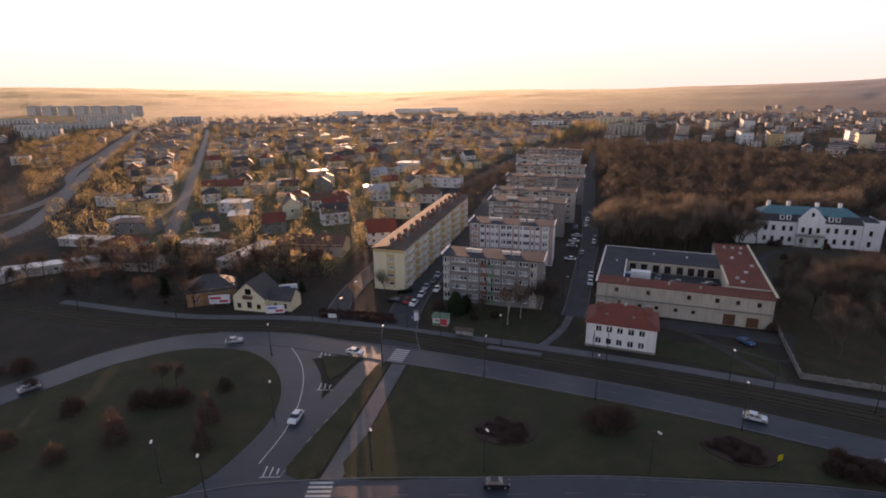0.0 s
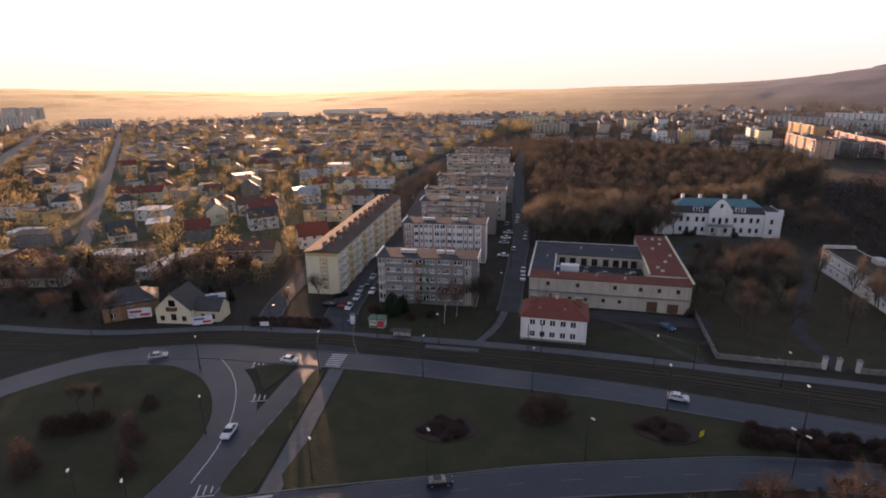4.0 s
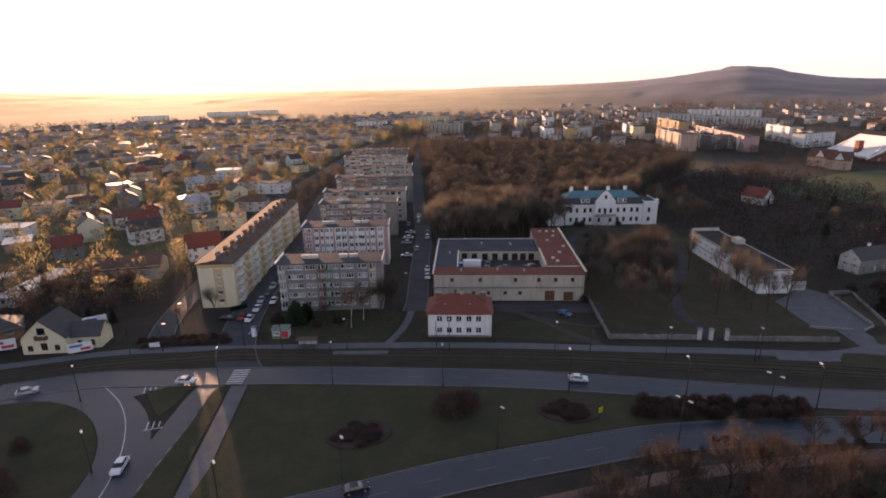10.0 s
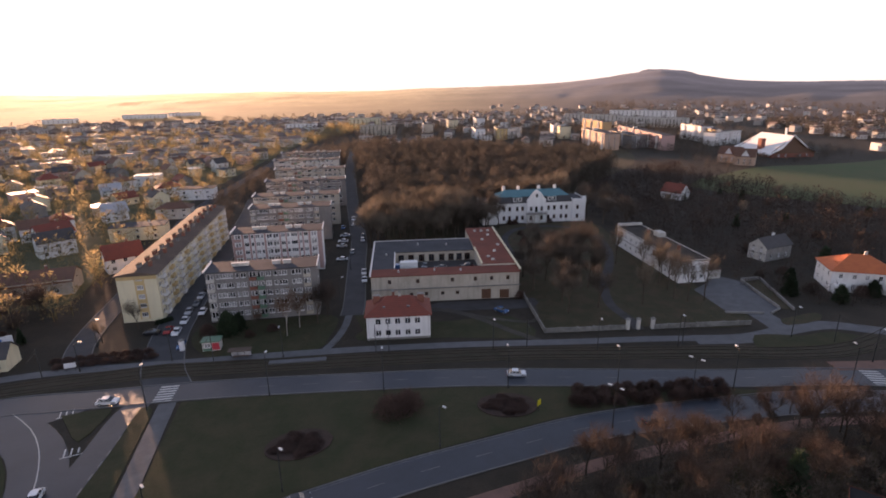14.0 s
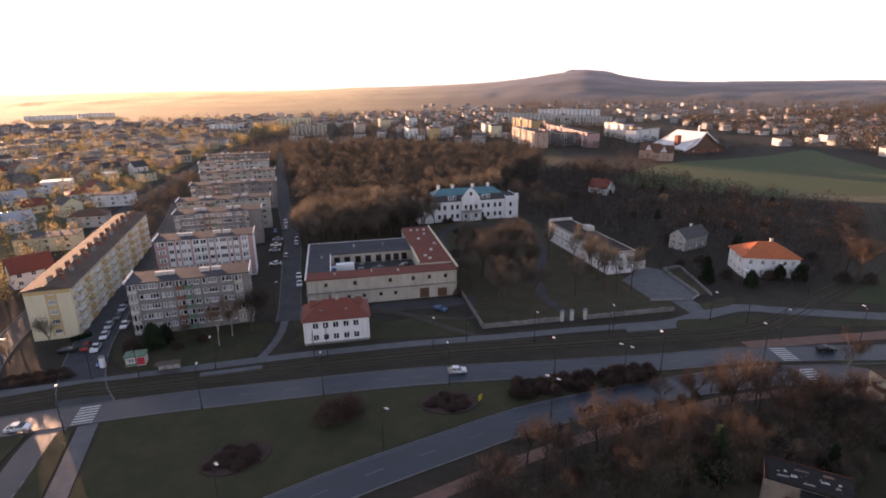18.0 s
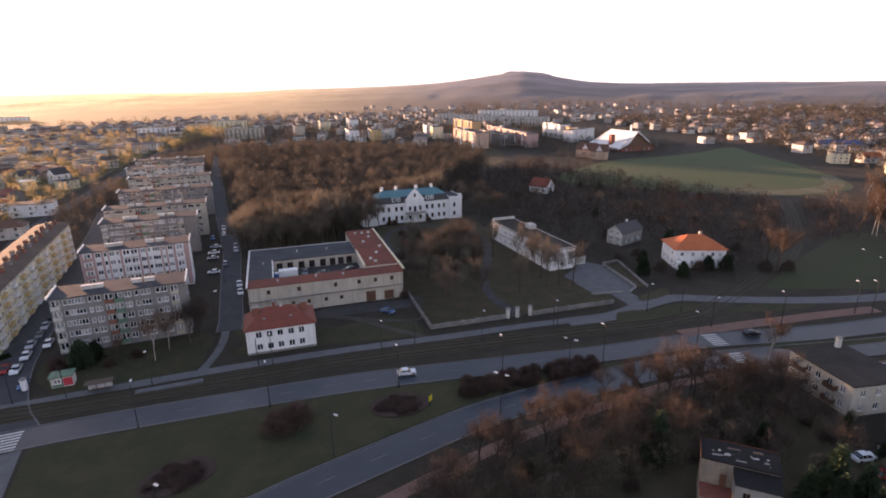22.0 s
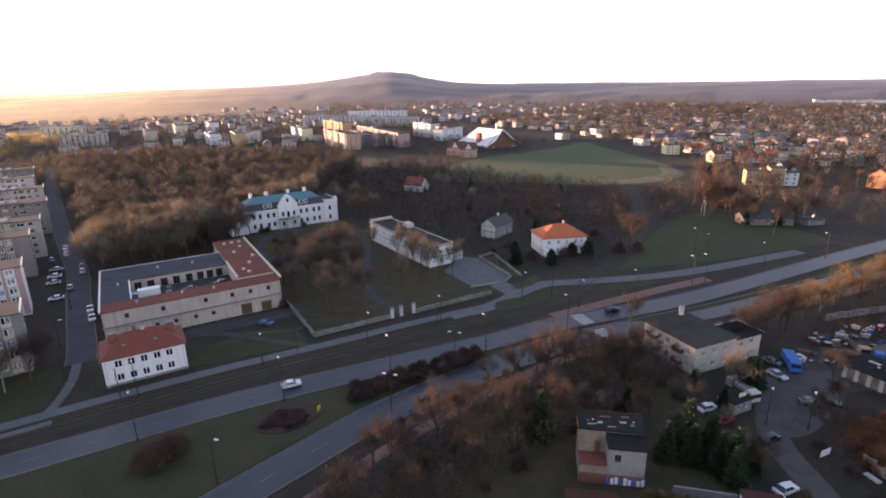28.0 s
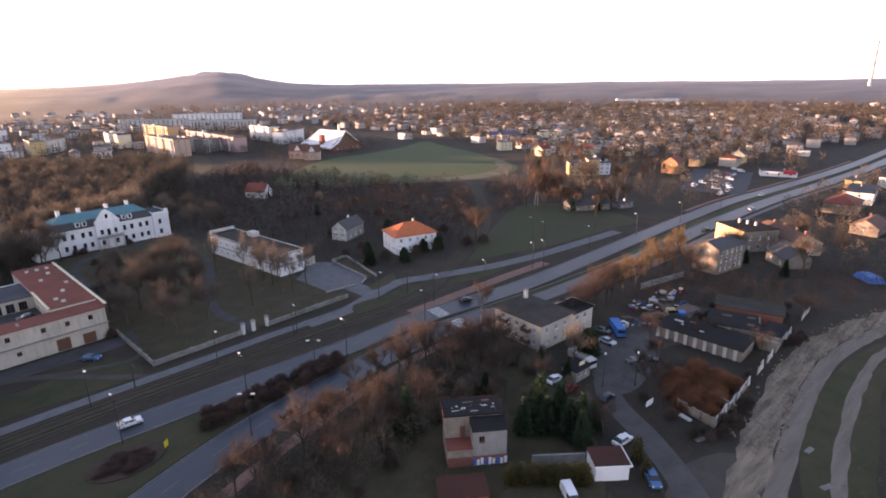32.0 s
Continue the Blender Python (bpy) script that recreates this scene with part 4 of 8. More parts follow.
    part("stair_canopy", Geo().box(L * 0.45, L * 0.45 + 2.4, D, D + 1.2, 2.5, 2.65), M["concrete"], t)
    return t


cols1 = [(3.2, 0.9), (4.6, 1.5), (6.2, 2.2), (8.4, 0.8), (10.0, 1.5), (16.6, 1.5), (18.6, 0.9), (20.6, 2.2), (23.4, 0.9), (24.8, 1.5)]
bal1 = [(1.3, 1.9, M["old_white"]), (12.5, 1.9, M["brick"]), (14.6, 1.8, M["green_paint"]), (27.2, 1.9, M["beige"])]
cols2 = [(4.8, 1.5), (6.8, 0.9), (8.6, 1.5), (10.2, 0.9), (17.2, 1.5), (19.0, 0.9), (21.0, 2.2), (23.2, 0.9), (25.0, 1.5)]
bal2 = [(2.0, 2.2, M["pink_panel"]), (12.6, 2.0, M["white_plaster"]), (14.8, 2.0, M["white_plaster"]), (27.8, 2.2, M["white_plaster"])]
GA = -15.8
flats(-0.6, 152.2, GA, 29.8, 9.0, M["grey_panel"], None, "grey five-storey block of flats with mixed balconies", cols1, bal1)
b2 = flats(9.4, 191.8, GA, 30.6, 9.0, M["white_plaster"], None, "dull pink five-storey block of flats with white bands", cols2, bal2)
for u0, u1 in ((0.05, 0.8), (3.2, 3.95), (5.65, 6.3), (7.35, 7.8), (10.75, 11.4), (15.9, 16.4), (18.0, 18.5), (22.2, 22.7), (23.7, 24.2), (25.85, 26.6), (29.0, 30.5)):
    part("pink_strip", Geo().box(u0, u1, -0.03, -0.004, 0.4, 14.5), M["pink_panel"], b2, "dull pink painted strip")
flats(19.6, 230.5, GA, 33.0, 9.0, M["grey_panel"], None, "grey five-storey block of flats behind another", cols1, bal1)
FAR[0] = True
flats(24.0, 256.5, GA, 39.0, 9.0, M["beige"], None, "grey-beige five-storey block of flats", cols1 + [(30.5, 1.5), (33, 2.2), (36, 1.5)], bal1)
flats(35.0, 296.5, GA, 42.0, 9.0, M["grey_panel"], None, "grey five-storey block of flats in a row", cols1 + [(30.5, 1.5), (33, 2.2), (36, 1.5), (39, 1.5)], bal1)
flats(46.0, 338.0, GA, 42.0, 9.0, M["beige"], None, "pale five-storey block of flats at the end of a row", cols1 + [(30.5, 1.5), (33, 2.2), (36, 1.5), (39, 1.5)], bal1)
flats(52.0, 382.0, GA, 44.0, 9.0, M["old_white"], None, "pale far block of flats with white gable", cols1 + [(30.5, 1.5), (33, 2.2), (36, 1.5), (39, 1.5)], bal1)
flats(64.0, 424.0, GA, 44.0, 9.0, M["grey_panel"], None, "grey far block of flats behind others", cols1 + [(30.5, 1.5), (33, 2.2), (36, 1.5), (39, 1.5)], bal1)

FAR[0] = False
# long yellow block
t = thing("block_of_flats", -23.0, 163.4, 0, GA, "long cream and yellow five-storey block of flats", "apartment building", "blocks of flats")
LX, LY, LH = 10.5, 88.0, 14.0
zs = [0.8 + s * 2.7 + 0.7 for s in range(5)]
rw = []
for i in range(11):
    base = 1.6 + i * 7.9
    rw += grid((base + 0.4, base + 4.2, base + 6.0), zs, 1.5, 1.4, "two_sill") + grid((base + 2.2,), [z - 0.7 for z in zs], 0.9, 2.1, "one")
body(t, LX, LY, LH, M["cream_panel"], grid((5.9,), zs, 1.7, 1.3, "three_sill"), rw, (), (), name="wall")
for q in ((4.6, 5.0, 0.8, 12.59), (6.8, 7.2, 0.8, 12.59), (0, LX, 12.6, 13.9)):
    part("yellow_band", Geo().box(q[0], q[1], -0.05, -0.004, q[2], q[3]), M["yellow_panel"], t, "yellow painted band on the gable wall")
for q in zs[:-1]:
    part("yellow_band", Geo().box(5.01, 6.79, -0.05, -0.004, q + 1.35, q + 2.65), M["yellow_panel"], t)
for i in range(11):
    base = 1.6 + i * 7.9
    for z in zs:
        balcony(t, LX, base + 1.3, z - 0.85, 2.3, 1.0, M["yellow_panel"] if i % 2 else M["white_plaster"], 90)
rf = part("roof", Geo().face((-0.5, -0.5, LH), (LX + 0.5, -0.5, LH), (LX * 0.5, -0.5, LH + 1.0)).face((LX + 0.5, -0.5, LH), (LX + 0.5, LY + 0.5, LH), (LX * 0.5, LY + 0.5, LH + 1), (LX * 0.5, -0.5, LH + 1.0)).face((-0.5, LY + 0.5, LH), (-0.5, -0.5, LH), (LX * 0.5, -0.5, LH + 1), (LX * 0.5, LY + 0.5, LH + 1)).box(-0.5, LX + 0.5, -0.5, LY + 0.5, LH - 0.25, LH - 0.003), M["brown_felt"], t)
for i in range(26):
    yy = 3.2 + (i // 2) * 6.5 + (2.2 if i % 2 else 0.0)
    xx = LX * (0.66 if i % 2 else 0.44)
    lg = 1.2 if i % 2 else 2.0
    c = part("roof_vent", Geo().box(xx, xx + 0.8, yy, yy + lg, LH + 0.4, LH + 1.9), M["brick" if i % 3 else "plinth"], rf)
    part("vent_cap", Geo().box(xx - 0.1, xx + 0.9, yy - 0.1, yy + lg + 0.1, LH + 1.9, LH + 2.02), M["black_felt"], c)

# white house with red hip roof
t = thing("white_house", 35.2, 121.7, 0, -20.7, "white two-storey house with a brick-red hip roof", "house")
body(t, 16.4, 10.5, 6.6, M["white_plaster"], [(u - 0.65, v, 1.45, 1.65, "two_sill_dark") for u in (2.9, 5.4, 7.9, 10.5, 13.0) for v in (1.05, 4.25)], grid((3, 7.5), (1.1, 4.3), 1.2, 1.4, "two_sill"), (), grid((3, 7.5), (1.1, 4.3), 1.2, 1.4, "two_sill"))
part("plinth", Geo().box(-0.06, 16.46, -0.06, 10.56, -0.4, 0.55), M["plinth"], t)
rf = hip_roof(t, 16.4, 10.5, 6.62, 3.5, M["red_roof"], 0.5)
chimney(t, 2.6, 5.5, 7.6, 10.2, M["brick"], 1.8, 1.0)
chimney(t, 14.2, 5.6, 7.6, 10.2, M["brick"], 1.8, 1.0)
chimney(t, 7.0, 6.0, 9.4, 11.0, M["brick"], 0.7)
chimney(t, 8.7, 5.2, 9.4, 11.0, M["old_white"], 0.7)
part("downpipe", Geo().tube((0.5, -0.08, 0), (0.5, -0.08, 6.5), 0.06, 0.06, 6).tube((15.9, -0.08, 0), (15.9, -0.08, 6.5), 0.06, 0.06, 6), M["sheet"], t)
part("skylight", Geo().box(10.5, 11.2, 1.6, 2.2, 8.25, 8.5), M["plinth"], rf)
part("skylight", Geo().box(4.2, 4.9, 1.6, 2.2, 8.25, 8.5), M["plinth"], rf)

# garages round a yard
t = thing("courtyard_building", 44.0, 144.6, 0, -20.7, "beige depot building with garages round a raised yard", "depot")
CH = 8.4
fw = [(u - 0.5, 6.0, 1.0, 1.3, "two_brown") for u in (5.5, 14.0, 24.5, 31.5, 36.5, 41.5)]
fw += [(u - 0.5, 1.9, 1.0, 1.1, "two_brown") for u in (12, 16.5, 21.5, 26)]
fw += [(33.4, 0.02, 3.0, 3.2, "open"), (39.0, 0.02, 3.0, 2.8, "open")]
body(t, 45, 6.0, CH, M["beige"], fw, (), [(u, 4.6, 1.6, 2.0, "two") for u in (9, 13, 17, 21, 25, 29)], (), top=True, style="two")
body(t, 7.0, 31.0, CH, M["beige"], (), [(u, 4.6, 1.6, 2.0, "two") for u in (3, 8, 13)], (), (), y=6.0)
# wall openings, filled with dark glazed windows in place of their inner shade
backw = [(u, 5.05, 1.9, 2.5, "three_brown" if i % 3 else "two_brown") for i, u in enumerate((1.2, 4.6, 8.2, 11.6, 15.2, 18.4, 21.2, 24.0))]
body(t, 27.5, 13.5, CH, M["beige"], backw, (), (), (), x=7.0, y=23.5)
body(t, 10.5, 43.5, CH + 0.7, M["beige"], (), grid((5, 12, 19, 26, 33, 40), (5.6,), 1.2, 1.4, "two"), (), [(u, 4.6, 1.6, 2.0, "two") for u in (26, 30, 34, 38)], x=34.5, y=6.0)
part("yard_deck", Geo().box(7.0, 34.5, 6.0, 23.5, 4.6, 5.0), M["old_path"], t, "raised asphalt yard")
part("ledge", Geo().box(-0.35, 45.35, -0.45, -0.004, 4.15, 4.4), M["plinth"], t)
part("roof", Geo().box(-0.3, 45.3, -0.4, 6.2, CH, CH + 0.25), M["red_felt"], t, "red felt roof of the front range")
part("roof", Geo().box(-0.3, 7.2, 6.21, 37.2, CH, CH + 0.24).box(7.21, 34.3, 23.3, 37.2, CH, CH + 0.24), M["grey_felt"], t, "grey felt roof of the rear range")
rr = part("roof", Geo().box(34.4, 45.2, 6.21, 49.7, CH + 0.7, CH + 0.95), M["red_felt"], t, "red felt roof of the side wing")
part("coping", Geo().box(44.9, 45.5, -0.4, 49.8, CH + 0.96, CH + 1.25).box(34.2, 34.7, 6.2, 23.4, CH + 0.96, CH + 1.2), M["cream_panel"], rr)
part("coping", Geo().box(-0.5, 0.0, -0.4, 37.4, CH + 0.26, CH + 0.5).box(0.0, 34.3, 37.2, 37.5, CH + 0.26, CH + 0.5).box(6.9, 7.25, 6.2, 23.4, CH + 0.26, CH + 0.5), M["sheet"], rr)
for ux, uy in ((37, 12), (40, 18), (42.5, 25), (38, 32), (41, 38), (37, 44), (39.5, 44), (42, 44), (38, 9)):
    part("roof_vent", Geo().box(ux, ux + 0.9, uy, uy + 0.7, CH + 0.94, CH + 1.5), M["old_white"], rr)
for ux, uy in ((8, 2.5), (19, 3), (27, 2), (4, 20), (15, 31), (25, 30)):
    part("roof_vent", Geo().box(ux, ux + 0.5, uy, uy + 0.5, CH + 0.24, CH + 0.9), M["sheet"], rr)
part("garage_gate", Geo().box(33.45, 36.35, 0.1, 0.14, 0, 3.15), M["brown_frame"], t, "dark garage gate standing half open")
part("garage_gate", Geo().box(39.05, 41.95, 0.1, 0.14, 0, 2.75), M["brown_frame"], t)

# palace
t = thing("palace", 120.2, 211.8, 0, -18.4, "white two-storey palace with a blue-green mansard roof", "palace")
up, lo = 5.9, 1.6
mid = [(u - 0.6, v, 1.2, 2.0 if v > 4 else 1.9, "two_sill_brown") for u in (10.3, 13.0, 16.6, 19.2) for v in (lo, up)]
mid += [(u - 0.6, v, 1.2, 2.0 if v > 4 else 1.9, "two_sill_brown") for u in (31.8, 34.6, 38.0, 40.6) for v in (lo, up)]
body(t, 36.0, 12.0, 9.6, M["white_plaster"], [(u - 7, v, w, h, s) for u, v, w, h, s in mid], (), (), (), x=7.0)
body(t, 7.0, 14.0, 9.8, M["white_plaster"], grid((3.5,), (up,), 1.2, 2.0, "two_sill_brown"), (), (), grid((4, 10), (lo, up), 1.2, 2.0, "two_sill_brown"), y=-1.0, name="wing_wall")
body(t, 6.5, 14.0, 10.2, M["white_plaster"], grid((2.6,), (lo, up), 1.2, 2.0, "two_sill_brown"), grid((4, 10), (lo, up), 1.2, 2.0, "two_sill_brown"), (), (), x=43.0, y=-1.0, name="pavilion_wall")
body(t, 9.0, 1.0, 11.4, M["white_plaster"], [(1.4, lo, 1.2, 1.9, "two_sill_brown"), (3.7, 0.1, 1.7, 3.0, "open"), (6.5, lo, 1.2, 1.9, "two_sill_brown"), (1.4, up, 1.2, 2.0, "two_sill_brown"), (3.8, 5.2, 1.4, 2.8, "one"), (6.5, up, 1.2, 2.0, "two_sill_brown")], (), (), (), x=21.0, y=-1.2, name="centre_wall")
ped = [(21.0, 11.4)] + [(25.5 - 4.5 * math.cos(a) * (1 - 0.35 * math.sin(a)), 11.4 + 4.4 * math.sin(a) ** 1.6) for a in [i * math.pi / 16 for i in range(1, 16)]] + [(30.0, 11.4)]
g = Geo()
k = len(ped)
g.v += [(x_, -1.2, z_) for x_, z_ in ped] + [(x_, -0.7, z_) for x_, z_ in ped]
g.f += [tuple(range(k)), tuple(reversed(range(k, 2 * k)))] + [(i, i + k, (i + 1) % k + k, (i + 1) % k) for i in range(k)]
pd = part("pediment", g, M["white_plaster"], t, "curved white gable over the entrance")
part("attic_window", Geo().box(25.0, 26.0, -1.26, -1.204, 12.3, 13.9), M["glass"], pd)
part("cornice", Geo().box(6.9, 43.1, -0.3, -0.004, 9.3, 9.6).box(20.8, 30.2, -1.5, -1.204, 11.2, 11.5).box(42.8, 49.8, -1.3, -1.004, 9.9, 10.3).box(-0.3, 7.1, -1.3, -1.004, 9.5, 9.8), M["white_plaster"], t)
g = Geo()
g.face((6.7, -0.4, 9.62), (43.3, -0.4, 9.62), (42.2, 1.6, 12.3), (7.8, 1.6, 12.3)).face((43.3, -0.4, 9.62), (43.3, 12.4, 9.62), (42.2, 10.4, 12.3), (42.2, 1.6, 12.3)).face((43.3, 12.4, 9.62), (6.7, 12.4, 9.62), (7.8, 10.4, 12.3), (42.2, 10.4, 12.3)).face((6.7, 12.4, 9.62), (6.7, -0.4, 9.62), (7.8, 1.6, 12.3), (7.8, 10.4, 12.3))
part("mansard", g, M["dark_roof"], t, "dark steep lower slope of the roof")
g = Geo()
g.face((7.7, 1.5, 12.32), (42.3, 1.5, 12.32), (38.5, 6, 14.9), (11.5, 6, 14.9)).face((42.3, 1.5, 12.32), (42.3, 10.5, 12.32), (38.5, 6, 14.9)).face((42.3, 10.5, 12.32), (7.7, 10.5, 12.32), (11.5, 6, 14.9), (38.5, 6, 14.9)).face((7.7, 10.5, 12.32), (7.7, 1.5, 12.32), (11.5, 6, 14.9))
part("roof", g, M["teal_roof"], t, "blue-green sheet metal upper roof")
for u in (15.5, 17.8, 32.2, 34.5):
    d_ = part("dormer", Geo().box(u - 0.8, u + 0.8, 0.1, 1.8, 10.2, 12.2), M["white_plaster"], t)
    part("dormer_window", Geo().box(u - 0.42, u + 0.42, 0.03, 0.096, 10.6, 11.9), M["glass"], d_)
    part("dormer_roof", Geo().box(u - 1, u + 1, -0.1, 2.0, 12.2, 12.4), M["teal_roof"], d_)
for u, yy in ((11.5, 7), (18.5, 6.6), (28.5, 6.6), (36.5, 7)):
    chimney(t, u, yy, 12.5, 16.6, M["white_plaster"], 1.3, 0.9)
part("parapet", Geo().box(43.0, 49.5, -1.0, -0.7, 10.2, 11.0).box(49.2, 49.5, -0.7, 13, 10.2, 11.0).box(43.0, 43.3, -0.7, 13, 10.2, 11.0).box(48.0, 49.5, -1.05, 0.4, 11.0, 11.9), M["white_plaster"], t)
part("parapet", Geo().box(0, 7, -1.0, -0.7, 9.8, 10.4).box(0, 0.3, -0.7, 13, 9.8, 10.4), M["white_plaster"], t)
part("wing_roof", Geo().box(43.3, 49.2, -0.7, 13, 10.2, 10.5), M["grey_felt"], t)
part("wing_roof", Geo().box(0.3, 7, -0.7, 13, 9.8, 10.1), M["grey_felt"], t)
bc = part("balcony", Geo().box(20.6, 30.4, -3.0, -1.204, 4.5, 4.75), M["concrete"], t)
for u in (21, 24.2, 26.8, 30):
    part("column", Geo().tube((u, -2.7, 0), (u, -2.7, 4.5), 0.28, 0.24, 10), M["old_white"], bc)
part("balustrade", Geo().box(20.6, 30.4, -3.0, -2.85, 5.5, 5.7).box(20.6, 30.4, -2.97, -2.88, 4.75, 4.9), M["concrete"], bc)
for i in range(26):
    u = 20.8 + i * 0.375
    MESHES.setdefault("baluster", Geo().tube((0, 0, 0), (0, 0, 0.6), 0.07, 0.09, 6).mesh("baluster", M["concrete"]))
    part("baluster", MESHES["baluster"], None, bc, m=pose(u, -2.92, 4.9))

# long white outbuilding
t = thing("white_outbuilding", 138.6, 114.8, 0, -17.5, "long weathered white two-storey outbuilding with a flat roof", "outbuilding")
body(t, 10.0, 45.0, 7.4, M["white_plaster"], grid((2.0, 5.0, 8.0), (1.2, 4.4), 1.2, 1.5, "two_sill"), (), (), grid([3 + 4.2 * i for i in range(10)], (4.6,), 1.1, 1.3, "two_sill") + grid([3 + 4.2 * i for i in range(10)], (1.2,), 1.1, 1.4, "two_sill"))
flat_roof(t, 10.0, 45.0, 7.4, M["brown_grey_felt"], 0.3, edge=M["old_white"], curb=0.3)
part("string_course", Geo().box(-0.08, -0.004, 0, 45.0, 3.5, 3.75), M["plinth"], t, "grey string course between the storeys")
part("string_course", Geo().box(0, 10.0, -0.08, -0.004, 3.5, 3.75), M["plinth"], t)
part("end_parapet", Geo().box(0, 10.0, 44.4, 45.2, 7.93, 8.9), M["old_white"], t)
part("roof_block", Geo().box(7.5, 10.2, 27.0, 31.0, 7.6, 9.4), M["old_white"], t)
chimney(t, 6.5, 12, 7.6, 9.2, M["brick"])
chimney(t, 6.5, 33, 7.6, 9.2, M["brick"])
body(t, 6.0, 33.0, 3.2, M["old_white"], (), (), (), (), x=10.2, y=2.0, name="annex_wall")
part("annex_roof", Geo().face((10.1, 1.7, 4.0), (16.6, 1.7, 3.22), (16.6, 35.2, 3.22), (10.1, 35.2, 4.0)).face((10.1, 1.7, 3.21), (10.1, 35.2, 3.21), (16.6, 35.2, 3.21), (16.6, 1.7, 3.21)), M["rust_felt"], t, "rusty brown lean-to roof")
# terrace walls behind it
for i, (x0, y0, x1, y1, h) in enumerate(((131.5, 91.9, 140.5, 86.6, 0.55), (142.5, 85.6, 147.5, 86.6, 0.5), (147.7, 87.0, 158.2, 106.8, 0.8), (158.4, 107.0, 165.0, 105.4, 1.0), (165.2, 105.0, 150.2, 84.2, 0.8))):
    ln = math.hypot(x1 - x0, y1 - y0)
    w_ = new("retaining_wall", Geo().box(0, ln, -0.2, 0.2, -0.2, h).mesh("retaining_wall", M["concrete"]))
    w_.matrix_world = pose(x0, y0, 0, 0, 0, math.degrees(math.atan2(y1 - y0, x1 - x0)))
    tagged(w_, "pale concrete retaining wall beside the forecourt", "wall", "", "structure")

# orange-roofed house
t = thing("orange_roofed_house", 174.2, 88.7, 0, -41, "white two-storey house with an orange tiled hip roof", "house")
body(t, 17.5, 12.5, 6.8, M["white_plaster"], grid((2.5, 6.2, 9.5, 13.0, 15.5), (1.2, 4.3), 1.1, 1.5, "two_sill"), grid((3, 9), (1.2, 4.3), 1.1, 1.5, "two_sill"), (), grid((2.5, 6.2, 10), (1.2, 4.3), 1.1, 1.5, "two_sill"))
rf = hip_roof(t, 17.5, 12.5, 6.8, 3.9, M["orange_roof"], 0.6)
chimney(t, 10.5, 6.5, 9.5, 11.6, M["old_white"])
part("dormer", Geo().box(2.0, 3.4, 3.0, 5.0, 7.2, 8.5), M["orange_roof"], rf)
part("porch", Geo().box(0.5, 3.2, -2.2, -0.004, 0, 2.6), M["white_plaster"], t)

# small grey house
t = thing("grey_house", 183.4, 115.9, 0, -2, "small grey plastered house with a dark gable roof", "house")
body(t, 13.5, 7.2, 5.2, M["concrete"], grid((3, 7, 11), (1.1,), 1.1, 1.3, "two_sill"), (), (), grid((2.0, 5.2), (0.9, 3.3), 0.9, 1.2, "two_sill"))
gable_roof(t, 13.5, 7.2, 5.2, 2.9, M["dark_roof"], M["old_white"])
part("gable_face", Geo().box(-0.05, -0.004, 0.05, 1.5, 0, 5.2).box(-0.05, -0.004, 2.5, 4.7, 0, 5.2).box(-0.05, -0.004, 5.7, 7.15, 0, 5.2), M["old_white"], t, "pale plaster of the gable end")
part("string_course", Geo().box(-0.09, -0.052, 0.05, 7.15, 2.6, 2.8), M["plinth"], t)
chimney(t, 8.5, 4.4, 6.6, 9.0, M["white_plaster"])

# flat-roofed villa
t = thing("flat_roofed_house", 116.9, 21.3, 0, -28.8, "cream two-storey house with a dark flat felt roof", "house")
lw = grid((2.2, 5.0, 7.4, 10.2, 13.2), (4.2,), 1.2, 1.5, "two_sill") + grid((2.2, 5.0, 7.4, 10.2, 13.2), (1.1,), 1.2, 1.5, "two_sill")
body(t, 12.6, 15.4, 6.7, M["villa_wall"], grid((2.5, 6.0, 9.5), (1.1, 4.2), 1.2, 1.4, "two_sill"), (), (), lw)
flat_roof(t, 12.6, 15.4, 6.7, M["brown_grey_felt"], 0.45)
body(t, 8.6, 6.6, 5.9, M["villa_wall"], grid((2.2, 5.5), (1.1, 3.8), 1.2, 1.4, "two_sill"), (), (), (), x=12.6, y=0.2, name="annex_wall")
part("annex_roof", Geo().box(12.7, 21.7, -0.2, 7.2, 5.9, 6.12), M["black_felt"], t)
part("roof_edge", Geo().box(21.7, 21.85, -0.2, 7.2, 5.85, 6.25).box(12.7, 21.7, 7.2, 7.35, 5.85, 6.25), M["sheet"], t)
chimney(t, 10.4, 14.2, 6.9, 9.2, M["old_white"], 1.0, 0.8)
for yy in (4.4, 12.0):
    for z in (0.9, 3.9):
        balcony(t, 0, yy + 1.3, z, 2.6, 1.1, M["brown_frame"], 270)

# run-down house near the trees
t = thing("run_down_house", 70.6, 27.6, 0, -62, "run-down white house with patched dark flat roofs", "house")
body(t, 10.2, 4.0, 7.9, M["rough_render"], (), (), (), (), y=3.2, name="rear_wall")
